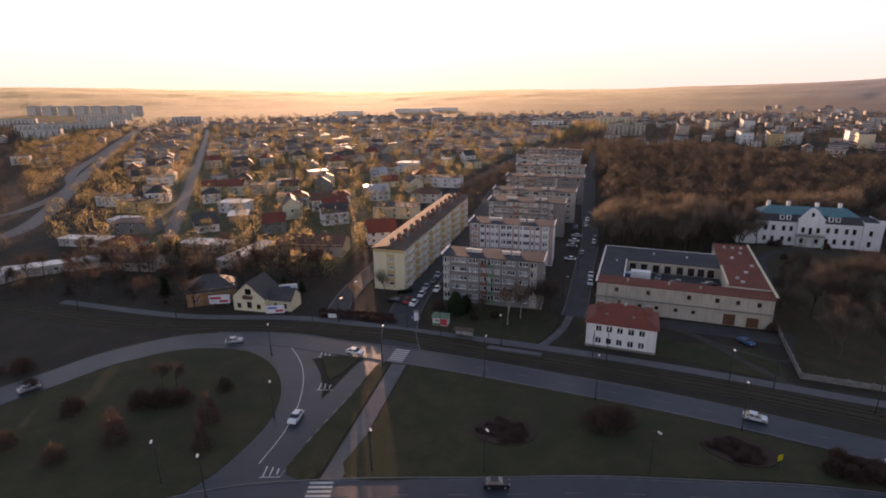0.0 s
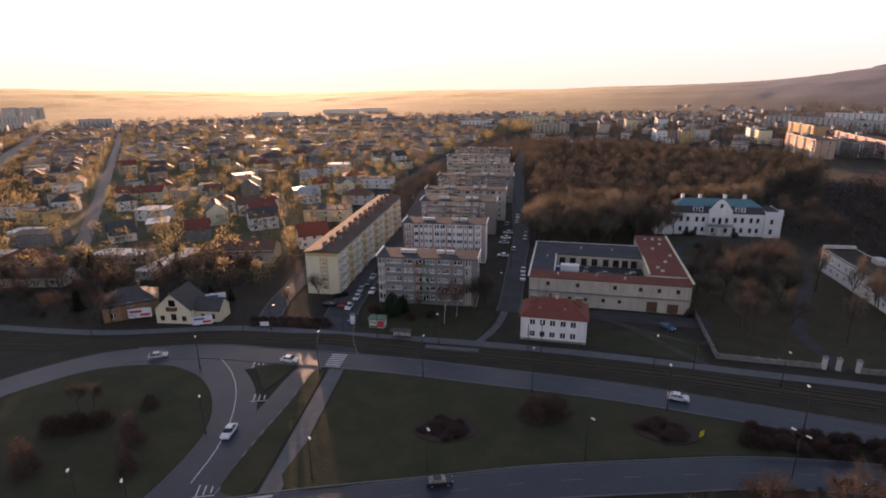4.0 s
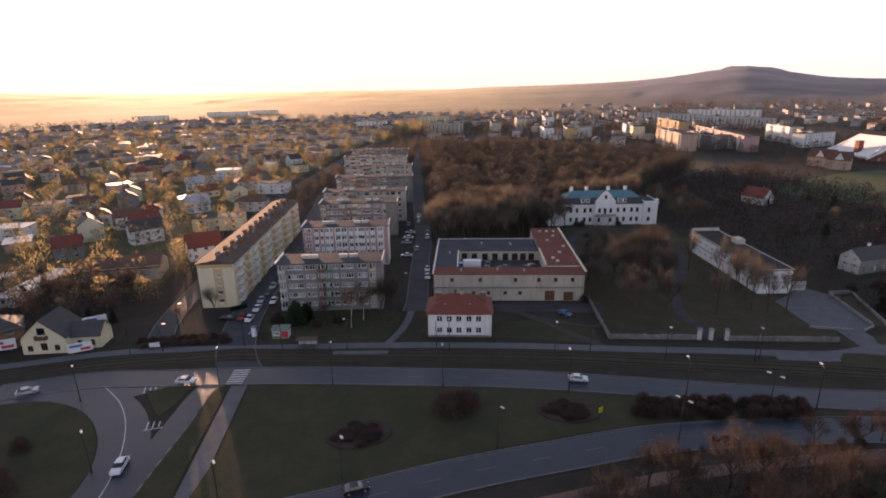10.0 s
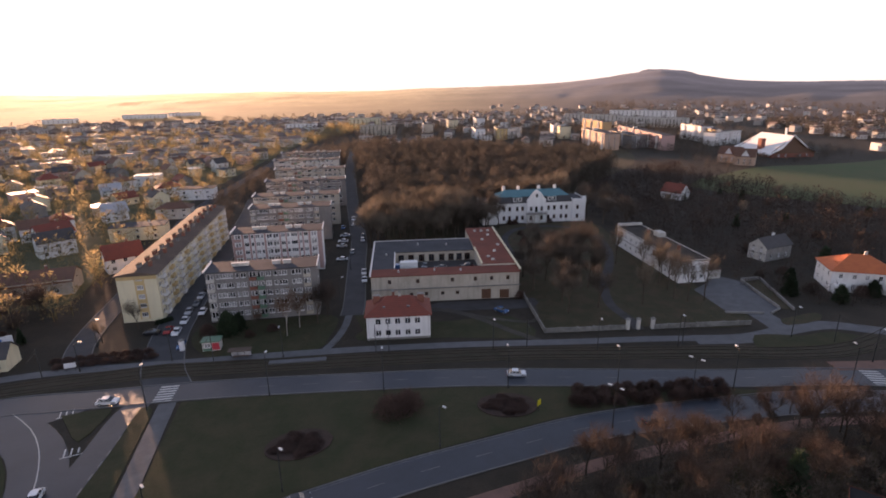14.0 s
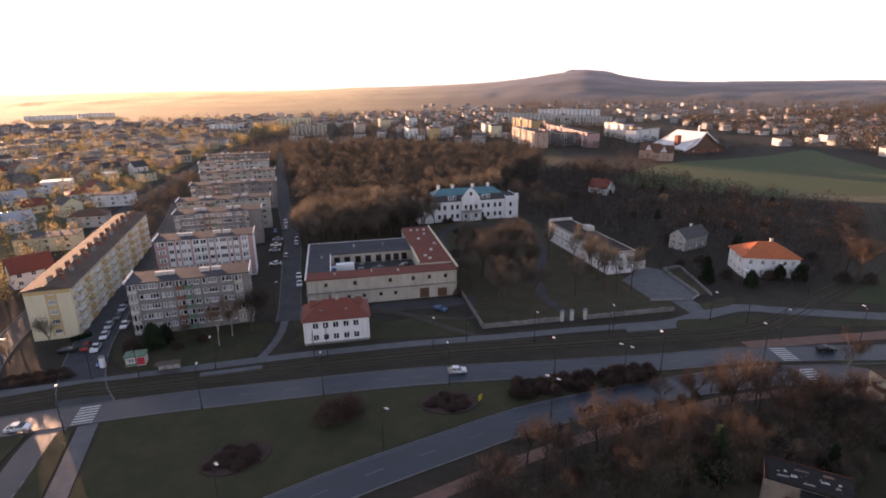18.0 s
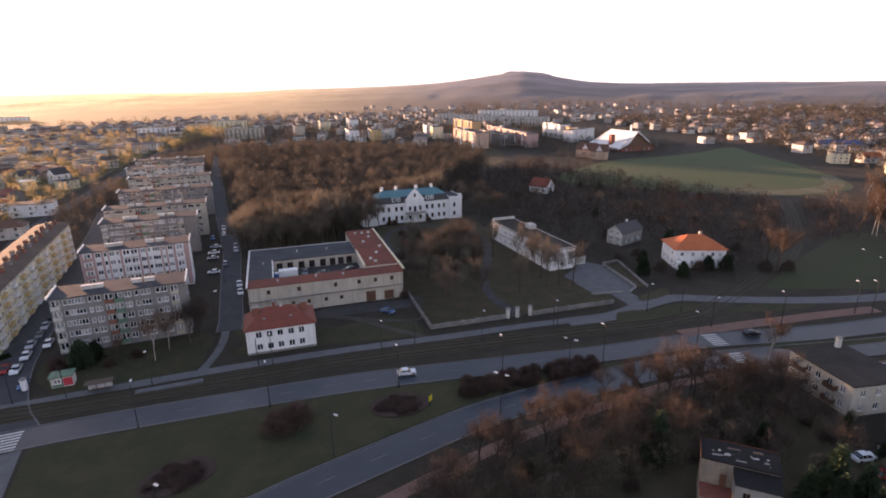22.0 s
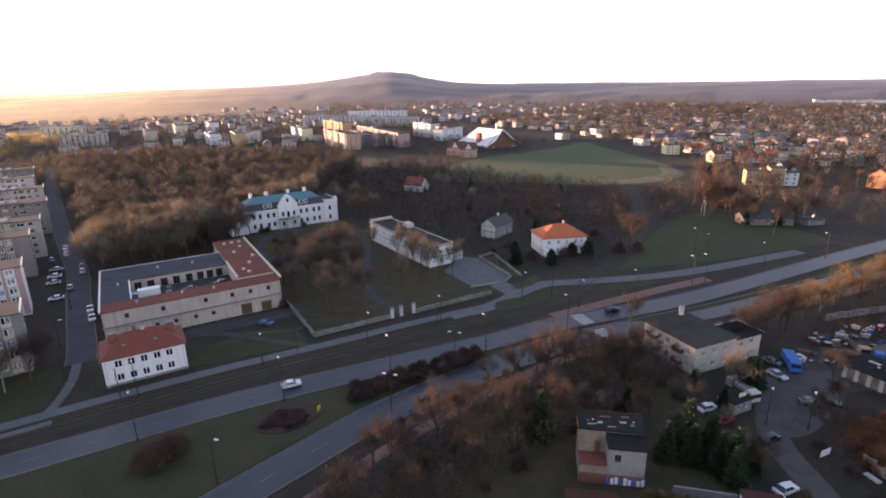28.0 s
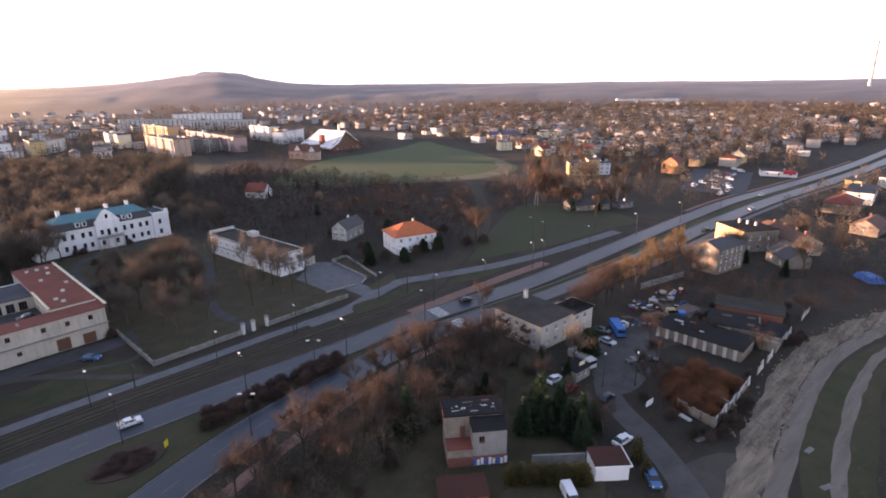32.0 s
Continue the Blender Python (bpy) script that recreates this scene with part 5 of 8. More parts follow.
part("roof", Geo().face((-0.3, 2.9, 8.25), (10.5, 2.9, 8.25), (10.5, 7.6, 8.5), (-0.3, 7.6, 8.5)).face((-0.3, 7.6, 8.2), (10.5, 7.6, 8.2), (10.5, 2.9, 7.9), (-0.3, 2.9, 7.9)).face((-0.3, 2.9, 7.9), (10.5, 2.9, 7.9), (10.5, 2.9, 8.25), (-0.3, 2.9, 8.25)).face((-0.3, 7.6, 8.5), (-0.3, 2.9, 8.25), (-0.3, 2.9, 7.9), (-0.3, 7.6, 8.2)).face((10.5, 2.9, 8.25), (10.5, 7.6, 8.5), (10.5, 7.6, 8.2), (10.5, 2.9, 7.9)), M["black_felt"], t, "patched dark felt roof")
for u, v, a_, b_, m_ in ((1.2, 3.9, 1.3, 0.5, "concrete"), (2.9, 4.4, 0.9, 0.7, "old_white"), (4.4, 3.6, 1.6, 0.4, "concrete"), (6.6, 4.9, 1.1, 0.5, "old_white"), (8.2, 4.3, 0.8, 0.6, "plinth"), (3.4, 6.1, 2.0, 0.5, "brown_felt"), (6.9, 6.3, 1.5, 0.7, "brown_felt")):
    part("roof_patch", Geo().prism([(u, v), (u + a_, v + 0.15), (u + a_ * 0.85, v + b_), (u + 0.1, v + b_ * 0.8)], 8.2, 8.28 + (v - 2.9) * 0.055), M[m_], t)
for i in range(14):
    u, v = PICK.uniform(0.2, 9.6), PICK.uniform(3.7, 5.5)
    a_ = PICK.uniform(0.15, 0.55)
    part("roof_rubble", Geo().box(u, u + a_, v, v + a_ * 0.6, 8.2, 8.36 + (v - 2.9) * 0.055, 0.05), M[PICK.choice(["old_white", "concrete", "plinth", "brown_felt"])], t)
part("roof_edging", Geo().box(-0.36, -0.304, 2.9, 7.6, 7.85, 8.6).box(-0.36, 10.56, 7.61, 7.75, 8.1, 8.62), M["rust_felt"], t, "reddish roof edging")
body(t, 5.8, 3.2, 6.9, M["concrete"], [(1.0, 4.6, 1.0, 1.2, "two_sill_brown")], (), (), (), x=4.4, y=0.0, name="front_wall")
part("front_roof", Geo().face((4.2, -0.2, 6.95), (10.4, -0.2, 6.95), (10.4, 3.19, 7.6), (4.2, 3.19, 7.6)).box(4.2, 10.4, -0.2, 3.19, 6.8, 6.949), M["black_felt"], t)
body(t, 4.4, 3.2, 3.4, M["rough_render"], (), (), (), (), y=0.0, name="porch_wall")
part("terrace_floor", Geo().box(-0.1, 4.35, -0.1, 3.19, 3.4, 3.6), M["red_felt"], t)
part("terrace_door", Geo().box(2.6, 3.5, 3.1, 3.196, 3.6, 5.8), M["brown_frame"], t)
for i in range(9):
    u = 4.3 + i * 0.68
    part("leaning_frame", Geo().box(u, u + 0.5, -0.35, -0.25, 0.2 + (i % 3) * 0.1, 1.7 - (i % 2) * 0.3), M["white_frame"] if i % 3 else M["board_blue"], t, "old window frame leaning on the wall")
part("brick_plinth", Geo().box(-0.06, 10.26, -0.12, -0.004, -0.2, 1.9), M["brick"], t)
t = thing("low_shed", 61.2, 25.2, 0, -62, "low dark shed with a felt roof", "shed")
body(t, 7.5, 4.5, 2.2, M["brick"], (), (), (), ())
flat_roof(t, 7.5, 4.5, 2.2, M["rust_felt"], 0.25)

# white garage
t = thing("garage", 76.2, 3.8, 0, -65.5, "white garage with a brown sloping felt roof", "garage")
body(t, 5.6, 4.6, 2.7, M["white_plaster"], (), (), (), ())
part("roof", Geo().box(-0.1, 5.9, -0.1, 5.0, 2.7, 2.85), M["rust_felt"], t)
part("roof_edge", Geo().box(-0.25, 6.05, -0.25, -0.11, 2.6, 2.95).box(5.91, 6.05, -0.11, 5.0, 2.6, 2.95), M["white_frame"], t)
part("garage_door", Geo().box(1.2, 4.2, -0.06, -0.004, 0, 2.2), M["white_frame"], t)
part("yard_wall", Geo().box(-9.5, -0.3, 4.4, 4.7, 0, 2.0), M["concrete"], t)

# kiosk in the lane
t = thing("lane_kiosk", 105.5, 11.0, 0, -28, "small grey kiosk with a dark roof and signboards", "kiosk")
body(t, 5.0, 4.0, 2.6, M["concrete"], grid((1.4, 3.5), (1.0,), 1.0, 1.1, "two"), (), (), grid((2,), (1.0,), 1.2, 1.1, "two"))
flat_roof(t, 5.0, 4.0, 2.6, M["black_felt"], 0.3)
part("signboard", Geo().box(2.4, 4.4, 1.0, 1.1, 2.85, 3.7), M["cream_panel"], t)

# scrap-yard sheds
t = thing("yard_shed", 136.0, -5.2, 0, -114.2, "long derelict shed with a dark felt roof and pale piers", "shed")
body(t, 20.0, 8.5, 3.0, M["rough_render"], [(1.0 + i * 2.3, 0.6, 1.1, 1.9, "open") for i in range(8)], (), (), (), z0=-0.3)
part("roof", Geo().face((-0.4, -0.5, 3.02), (20.3, -0.5, 3.02), (20.3, 8.7, 3.5), (-0.4, 8.7, 3.5)).face((-0.4, 8.7, 3.3), (20.3, 8.7, 3.3), (20.3, -0.5, 2.82), (-0.4, -0.5, 2.82)).face((-0.4, -0.5, 2.82), (20.3, -0.5, 2.82), (20.3, -0.5, 3.02), (-0.4, -0.5, 3.02)).face((-0.4, 8.7, 3.3), (-0.4, -0.5, 2.82), (-0.4, -0.5, 3.02), (-0.4, 8.7, 3.5)), M["black_felt"], t)
for i in range(9):
    part("pier", Geo().box(i * 2.3 - 0.15, i * 2.3 + 0.6, -0.22, -0.004, 0, 2.7 + 0.15 * (i % 2)), M["old_white"], t)
for u, v, w_, d_ in ((2, 5, 2.2, 0.8), (5.5, 6.4, 1.4, 0.5), (9, 3.0, 1.0, 0.6), (4.2, 3.8, 0.6, 0.5)):
    part("roof_sheet", Geo().box(u, u + w_, v, v + d_, 3.0 + 0.055 * v + 0.05, 3.0 + 0.055 * v + 0.13), M["old_white"], t)
t = thing("yard_shed", 142.0, -17.0, 0, -98, "low back shed with a patched dark felt roof", "shed")
body(t, 12.0, 10.0, 3.0, M["rough_render"], [(2 + i * 3.2, 0.6, 1.6, 1.7, "open") for i in range(3)], (), (), ())
part("roof", Geo().box(-0.4, 12.3, -0.4, 5.0, 3.0, 3.2).box(-0.3, 11.6, 5.05, 10.2, 2.95, 3.12), M["black_felt"], t)
for u, v, w_, d_ in ((3, 6, 2.4, 1.0), (9, 2, 1.6, 1.4), (9, 7, 1.8, 1.2)):
    part("roof_sheet", Geo().box(u, u + w_, v, v + d_, 3.22, 3.28), M["brown_felt"], t)
part("pale_wall", Geo().box(0.5, 5.5, -0.12, -0.004, 0, 2.6), M["old_white"], t)
t = thing("yard_shed", 149.0, -32.0, 0, 160, "narrow broken shed along the white fence", "shed")
body(t, 12.5, 4.4, 2.5, M["rough_render"], (), (), (), ())
part("roof", Geo().box(-0.2, 8.5, -0.2, 4.6, 2.5, 2.66), M["black_felt"], t)
part("rafter", Geo().box(8.9, 9.1, -0.1, 4.5, 2.5, 2.65), M["brown_frame"], t)
part("rafter", Geo().box(10.4, 10.6, -0.1, 4.5, 2.5, 2.65), M["brown_frame"], t)
t = thing("yard_shed", 154.5, -20.0, 0, -100, "brick shed with a mossy dark felt roof", "shed")
body(t, 16.0, 8.0, 3.2, M["brick"], (), (), (), ())
part("roof", Geo().box(-0.4, 16.4, -0.4, 8.4, 3.2, 3.45), M["brown_grey_felt"], t)
t = thing("yard_shed", 147.5, -12.5, 0, -35, "small brown lean-to among scrap", "shed")
body(t, 6.0, 4.0, 2.2, M["concrete"], (), (), (), ())
part("roof", Geo().box(-0.2, 6.2, -0.2, 4.2, 2.2, 2.4), M["brown_felt"], t)
t = thing("ruin", 103.5, -9.1, 0, -127, "roofless pale shed ruin overgrown with rusty creeper", "ruin")
for i, (u, w_, h_) in enumerate(((0, 0.6, 2.0), (1.7, 0.5, 2.1), (3.3, 0.6, 1.9), (4.8, 0.5, 2.0), (6.3, 0.55, 1.95), (7.5, 0.5, 2.2))):
    part("pier", Geo().box(u, u + w_, -0.14, 0.3, 0, h_, 0.03), M["rough_render"], t)
for i, (u, v, h_) in enumerate(((0.62, 1.68, 1.9), (2.22, 3.28, 1.5), (3.92, 4.78, 1.75), (5.32, 6.28, 1.85), (6.87, 7.48, 1.9))):
    part("wall", Geo().prism([(u, 0), (v, 0), (v, 0.26), (u, 0.26)], 0, h_), M["rough_render"], t)
part("wall", Geo().box(0, 0.35, 0.32, 11, 0, 1.4), M["rough_render"], t)
part("wall", Geo().box(0.4, 7.6, 8.0, 8.35, 0, 1.7), M["rough_render"], t)
part("fallen_slab", Geo().box(2.0, 4.5, -2.2, -1.2, 0, 0.25, 0.1), M["old_white"], t)
t = thing("white_fence", 98.6, -15.6, 0, -23.4, "weathered white concrete panel fence", "fence")
for i in range(31):
    if i in (9, 10, 13, 16, 17, 18, 23, 24, 25, 26):
        continue
    MESHES.setdefault("fence_panel", Geo().box(0.1, 2.3, -0.05, 0.05, 0.05, 2.1).mesh("panel", M["old_white"]))
    MESHES.setdefault("fence_post", Geo().box(-0.1, 0.1, -0.1, 0.1, 0, 2.25).mesh("post", M["concrete"]))
    part("panel", MESHES["fence_panel"], None, t, m=pose(i * 2.4, 0, -0.25 * PICK.random(), PICK.uniform(-6, 6), PICK.uniform(-1.5, 1.5), 0))
    part("post", MESHES["fence_post"], None, t, m=pose(i * 2.4, 0, 0))

t = thing("yard_wall", 168.4, -0.1, 0, -37.9, "long grey concrete wall behind the scrap", "wall")
for i in range(7):
    part("slab", Geo().box(i * 3.0 + 0.05, i * 3.0 + 2.95, -0.1, 0.1, 0, 1.9 + 0.15 * (i % 2)), M["concrete"], t)

# tenement by the road, with a lit gable
t = thing("tenement", 190.2, -23.2, 0, -36, "rough beige three-storey tenement with a dark low roof", "tenement")
body(t, 15.5, 9.0, 8.8, M["rough_render"], grid((2, 4.9, 7.8, 10.7, 13.6), (1.2, 3.9, 6.5), 1.1, 1.5, "two_sill"), (), (), grid((5.5,), (7.2,), 0.8, 0.9, "one"))
gable_roof(t, 15.5, 9.0, 8.8, 1.9, M["dark_roof"], M["rough_render"])
chimney(t, 10, 4.5, 10.2, 11.8, M["brick"])
t = thing("tenement", 233.5, -26.0, 0, -148.1, "dark tenement with a blank yellow wall in low sun", "tenement")
body(t, 15.6, 15.0, 8.2, M["rough_render"], (), grid((3, 7, 11), (1.2, 4.6), 1.1, 1.4, "two_sill"), (), ())
part("yellow_wall", Geo().box(0, 15.6, -0.06, -0.004, 0, 8.3), M["yellow_panel"], t, "blank yellow rendered wall")
flat_roof(t, 15.6, 15.0, 8.2, M["black_felt"], 0.3)
for u in (3, 6, 9):
    chimney(t, u, 6.5 + u * 0.4, 8.4, 9.9, M["old_white"])
t = thing("row_house", 226.0, -61.0, 0, 24, "low beige row of workshops with a brown roof", "row house")
body(t, 25.0, 10.0, 5.0, M["beige"], (), (), grid((4, 9, 14, 19), (1.2,), 1.4, 1.5, "two_sill"), grid((3, 7), (1.2,), 1.2, 1.4, "two_sill"))
gable_roof(t, 25.0, 10.0, 5.0, 2.4, M["brown_roof"], M["beige"])
for u in (3, 8, 15, 21):
    chimney(t, u, 5, 6.5, 8.6, M["brick"])
t = thing("gabled_shed", 208.0, -54.0, 0, 24, "dark-roofed rendered shed beside a tenement", "shed")
body(t, 11.0, 9.0, 3.6, M["rough_render"], (), (), grid((3, 8), (1.0,), 1.2, 1.2, "two_sill"), ())
gable_roof(t, 11.0, 9.0, 3.6, 3.0, M["dark_roof"], M["rough_render"])
t = thing("tarpaulin_heap", 202.0, -69.0, 0, 20, "heap under a bright blue tarpaulin", "heap")
part("tarpaulin", Geo().box(-4, 4, -2.5, 2.5, 0, 1.8, 0.8), M["blue_tarp"], t)

# yellow house with billboards
t = thing("pale_yellow_house", -63.0, 147.0, 0, -13, "pale yellow house with a dark gable roof", "house")
body(t, 10.5, 9.0, 4.4, M["cream_panel"], [(1.2, 0.9, 1.3, 1.4, "two_sill_brown"), (4.4, 0.9, 1.6, 2.0, "two_brown"), (7.6, 0.9, 1.3, 1.4, "two_sill_brown")], (), (), ())
gable_roof(t, 10.5, 9.0, 4.4, 4.6, M["dark_roof"], M["cream_panel"], along="y")
part("attic_window", Geo().box(4.3, 6.2, -0.05, -0.004, 5.2, 7.0), M["glass"], t)
balcony(t, 3.9, 0, 4.0, 2.7, 1.0, M["brown_frame"])
body(t, 7.0, 6.0, 3.6, M["cream_panel"], grid((2, 5), (0.9,), 1.2, 1.4, "two_sill_brown"), (), (), (), x=10.6, y=2.0, name="annex_wall")
gable_roof(t, 7.0, 6.0, 3.6, 2.6, M["dark_roof"], M["cream_panel"], x=10.6, y=2.0, name="annex_roof")


def billboard(x, y, ang, w, h, z, label, mats):
    t = thing("billboard", x, y, 0, ang, label, "billboard", "billboards by the house")
    for u in (w * 0.2, w * 0.8):
        part("post", Geo().box(u - 0.1, u + 0.1, 0.05, 0.25, 0, z + h), M["pole"], t)
    b = part("panel", Geo().box(0, w, -0.08, 0.05, z, z + h), mats[0], t)
    part("print_bar", Geo().box(w * 0.08, w * 0.6, -0.1, -0.084, z + h * 0.55, z + h * 0.8), mats[1], b)
    part("print_bar", Geo().box(w * 0.5, w * 0.92, -0.1, -0.084, z + h * 0.15, z + h * 0.42), mats[2], b)


billboard(-70.5, 147.5, 8, 6.0, 2.8, 1.6, "white and red billboard on posts", (M["board_white"], M["board_red"], M["board_red"]))
billboard(-50.2, 150.6, 12, 5.4, 2.8, 3.6, "pale blue billboard on tall posts", (M["board_white"], M["board_blue"], M["board_blue"]))
billboard(-51.8, 142.0, 8, 5.2, 2.4, 0.8, "blue and white billboard near the fence", (M["board_white"], M["board_blue"], M["board_red"]))

# green kiosk, tram shelter, platform
t = thing("kiosk", -3.6, 134.6, 0, -16, "small pale kiosk with a green roof and red sign", "kiosk")
body(t, 4.2, 2.6, 2.5, M["old_white"], [(0.5, 0.9, 1.4, 1.1, "two")], (), (), ())
part("roof", Geo().box(-0.25, 4.45, -0.4, 2.85, 2.5, 2.75), M["green_paint"], t)
part("sign_panel", Geo().box(2.4, 4.1, -0.08, -0.004, 0.3, 2.1), M["board_red"], t)
part("sign_panel", Geo().box(0.1, 2.2, -0.08, -0.004, 0.1, 0.75), M["green_paint"], t)
t = thing("tram_shelter", 2.0, 126.6, 0, -18, "open tram shelter with a brown roof", "shelter")
part("roof", Geo().box(-0.2, 5.2, -0.2, 2.0, 2.3, 2.42), M["brown_felt"], t)
for u in (0.1, 1.7, 3.3, 4.9):
    part("post", Geo().box(u - 0.05, u + 0.05, 1.6, 1.7, 0, 2.3), M["pole"], t)
part("bench", Geo().box(0.6, 4.4, 1.1, 1.5, 0.42, 0.48).box(0.8, 0.9, 1.15, 1.45, 0, 0.42).box(4.0, 4.1, 1.15, 1.45, 0, 0.42), M["brown_frame"], t)
part("back_panel", Geo().box(0.1, 4.9, 1.72, 1.76, 0.3, 2.0), M["curtain_sky_glass"], t)
pl = new("platform", Geo().box(0, 13.5, 0, 1.6, -0.2, 0.28).mesh("platform", M["paving"]))
pl.matrix_world = pose(10.2, 120.3, 0, 0, 0, -19)
tagged(pl, "pale concrete tram platform", "platform", "", "structure")


# park wall with gate piers
def masonry_wall(pts, h, label):
    for (x0, y0), (x1, y1) in zip(pts, pts[1:]):
        ln = math.hypot(x1 - x0, y1 - y0)
        w_ = thing("park_wall", x0, y0, 0, math.degrees(math.atan2(y1 - y0, x1 - x0)), label, "wall", "", "structure")
        n = max(1, round(ln / 4))
        for i in range(n):
            a, b = ln * i / n, ln * (i + 1) / n
            part("wall_bay", Geo().box(a + 0.2, b - 0.2, -0.15, 0.15, -0.2, h - PICK.uniform(0, 0.12)), M["park_stone"], w_)
            part("pier", Geo().box(a - 0.2, a + 0.2, -0.25, 0.25, -0.2, h + 0.12), M["park_stone"], w_)


masonry_wall([(87.5, 128), (78.6, 104.6), (99, 96.6)], 1.35, "weathered pale park wall with piers")
masonry_wall([(106, 93.4), (131, 83.5)], 1.35, "weathered pale park wall by the gate")
for gx, gy in ((99.4, 96.4), (102.0, 95.3), (105.6, 93.8)):
    gp_ = thing("gate_pier", gx, gy, 0, -22, "stone gate pier with a cap", "gate pier", "gate piers")
    part("shaft", Geo().box(-0.4, 0.4, -0.4, 0.4, 0, 2.8), M["old_white"], gp_)
    part("cap", Geo().box(-0.55, 0.55, -0.55, 0.55, 2.8, 3.0).box(-0.3, 0.3, -0.3, 0.3, 3.0, 3.4, 0.2), M["concrete"], gp_)

# church with a broad white tent roof
t = thing("church", 458.0, 334.0, 0, -106, "modern church with a broad white tent roof and a brick tower", "church")
t.scale = (0.86, 0.8, 0.95)
body(t, 52.0, 50.0, 3.6, M["brick"], grid((5, 12, 19, 26, 33, 40, 47), (0.8,), 2.4, 2.2, "two"), grid((8, 16, 34, 42), (0.8,), 2.4, 2.2, "two"), (), (), top=False)
g = Geo()
N_ = 10
for i in range(N_):
    a, b = i / N_, (i + 1) / N_
    ya, yb = -5 + 30 * a, -5 + 30 * b
    za, zb = 3.4 + 15.5 * a ** 1.35, 3.4 + 15.5 * b ** 1.35
    la, lb, ra, rb = -8 + 13 * a, -8 + 13 * b, 54 - 4 * a, 54 - 4 * b
    g.face((la, ya, za), (ra, ya, za), (rb, yb, zb), (lb, yb, zb))
    g.face((la, ya, za - 0.6), (la, ya, za), (lb, yb, zb), (lb, yb, zb - 0.6))
    g.face((ra, ya, za), (ra, ya, za - 0.6), (rb, yb, zb - 0.6), (rb, yb, zb))
    wa, wb = 55 - 30 * a, 55 - 30 * b
    g.face((ra, wa, za), (la, wa, za), (lb, wb, zb), (rb, wb, zb))
g.face((-8, -5, 2.8), (54, -5, 2.8), (54, -5, 3.4), (-8, -5, 3.4))
part("roof", g, M["white_plaster"], t, "concave white roof rising to the ridge")
part("side_gable", Geo().face((51.0, -3, 3.5), (51.0, 53, 3.5), (49.0, 25, 17.8)), M["brown_frame"], t, "dark glazed side gable")
part("side_gable", Geo().face((0, 53, 3.5), (0, -3, 3.5), (5.5, 25, 17.8)), M["brown_frame"], t, "dark glazed side gable")
part("gable_edge", Geo().tube((54, -5, 3.2), (53, 10, 8.5), 0.7, 0.7, 6).tube((53, 10, 8.5), (50, 25, 19.2), 0.7, 0.7, 6).tube((50, 25, 19.2), (53, 40, 8.5), 0.7, 0.7, 6), M["white_plaster"], t, "white roof edge")
part("tower", Geo().box(28.0, 33.0, 2.0, 7.0, 0, 15.5), M["brick"], t)
part("spire", Geo().box(38.0, 39.6, 24.0, 25.5, 17, 25.0), M["white_plaster"], t)
for x, y, L_, D_, a_ in ((389, 299, 16, 12, -70), (385, 281, 14, 11, -60)):
    t = thing("presbytery", x, y, 0, a_, "pale salmon presbytery with a steep brown roof beside the church", "house", "houses by the church")
    body(t, L_, D_, 7.0, M["salmon"], grid((3, 7, 11), (1.0, 3.4), 1.2, 1.4, "two"), (), (), ())
    gable_roof(t, L_, D_, 7.0, 5.4, M["brown_roof"], M["salmon"])
    gable_roof(t, 6.0, D_, 7.0, 5.0, M["brown_roof"], M["white_plaster"], x=L_ * 0.3, along="y", name="cross_roof")

# town blocks beyond the wood
FAR[0] = True
def town_block(x, y, ang, L, D, H, wall, n, label, joined=False):
    t = thing("town_block", x, y, 0, ang, label, "apartment building", "town blocks beyond the wood")
    rows = [1.2 + 2.9 * i for i in range(int((H - 1) / 2.9))]
    us = [2 + (L - 4) * i / (n - 1) for i in range(n)]
    if joined:
        body(t, L, D, H, M[wall])
        w = Geo()
        for u in us:
            for v in rows:
                w.box(u - 0.9, u + 0.9, -0.06, -0.005, v, v + 1.5)
        tagged(part("glazing", w, M["glass"], t), kind="stuff")
    else:
        body(t, L, D, H, M[wall], grid(us, rows, 1.6, 1.5, "two"), grid((D * 0.3, D * 0.7), rows, 1.4, 1.4, "two"), (), ())
    rf_ = flat_roof(t, L, D, H, M["grey_felt"], 0.4)
    part("parapet", Geo().box(-0.45, L + 0.45, -0.45, -0.2, H + 0.22, H + 0.7), M["old_white"], rf_)
    for i in range(1, n - 1, 4):
        u = (us[i] + us[i + 1]) / 2
        st_ = part("loggia", Geo().box(u - 1.5, u - 1.4, -1.2, -0.07, rows[0] - 0.9, H - 0.4).box(u + 1.4, u + 1.5, -1.2, -0.07, rows[0] - 0.9, H - 0.4), M["white_plaster"], t)
        for v in rows if not joined else ():
            part("balcony_panel", Geo().box(u - 1.38, u + 1.38, -1.2, -1.1, v - 0.9, v + 0.15).box(u - 1.38, u + 1.38, -1.08, -0.07, v - 1.0, v - 0.88), M["white_plaster" if (i // 4) % 2 else wall], st_)
    part("roof_vent", Geo().box(L * 0.3, L * 0.3 + 3, D * 0.3, D * 0.6, H + 0.2, H + 2), M["old_white"], t)


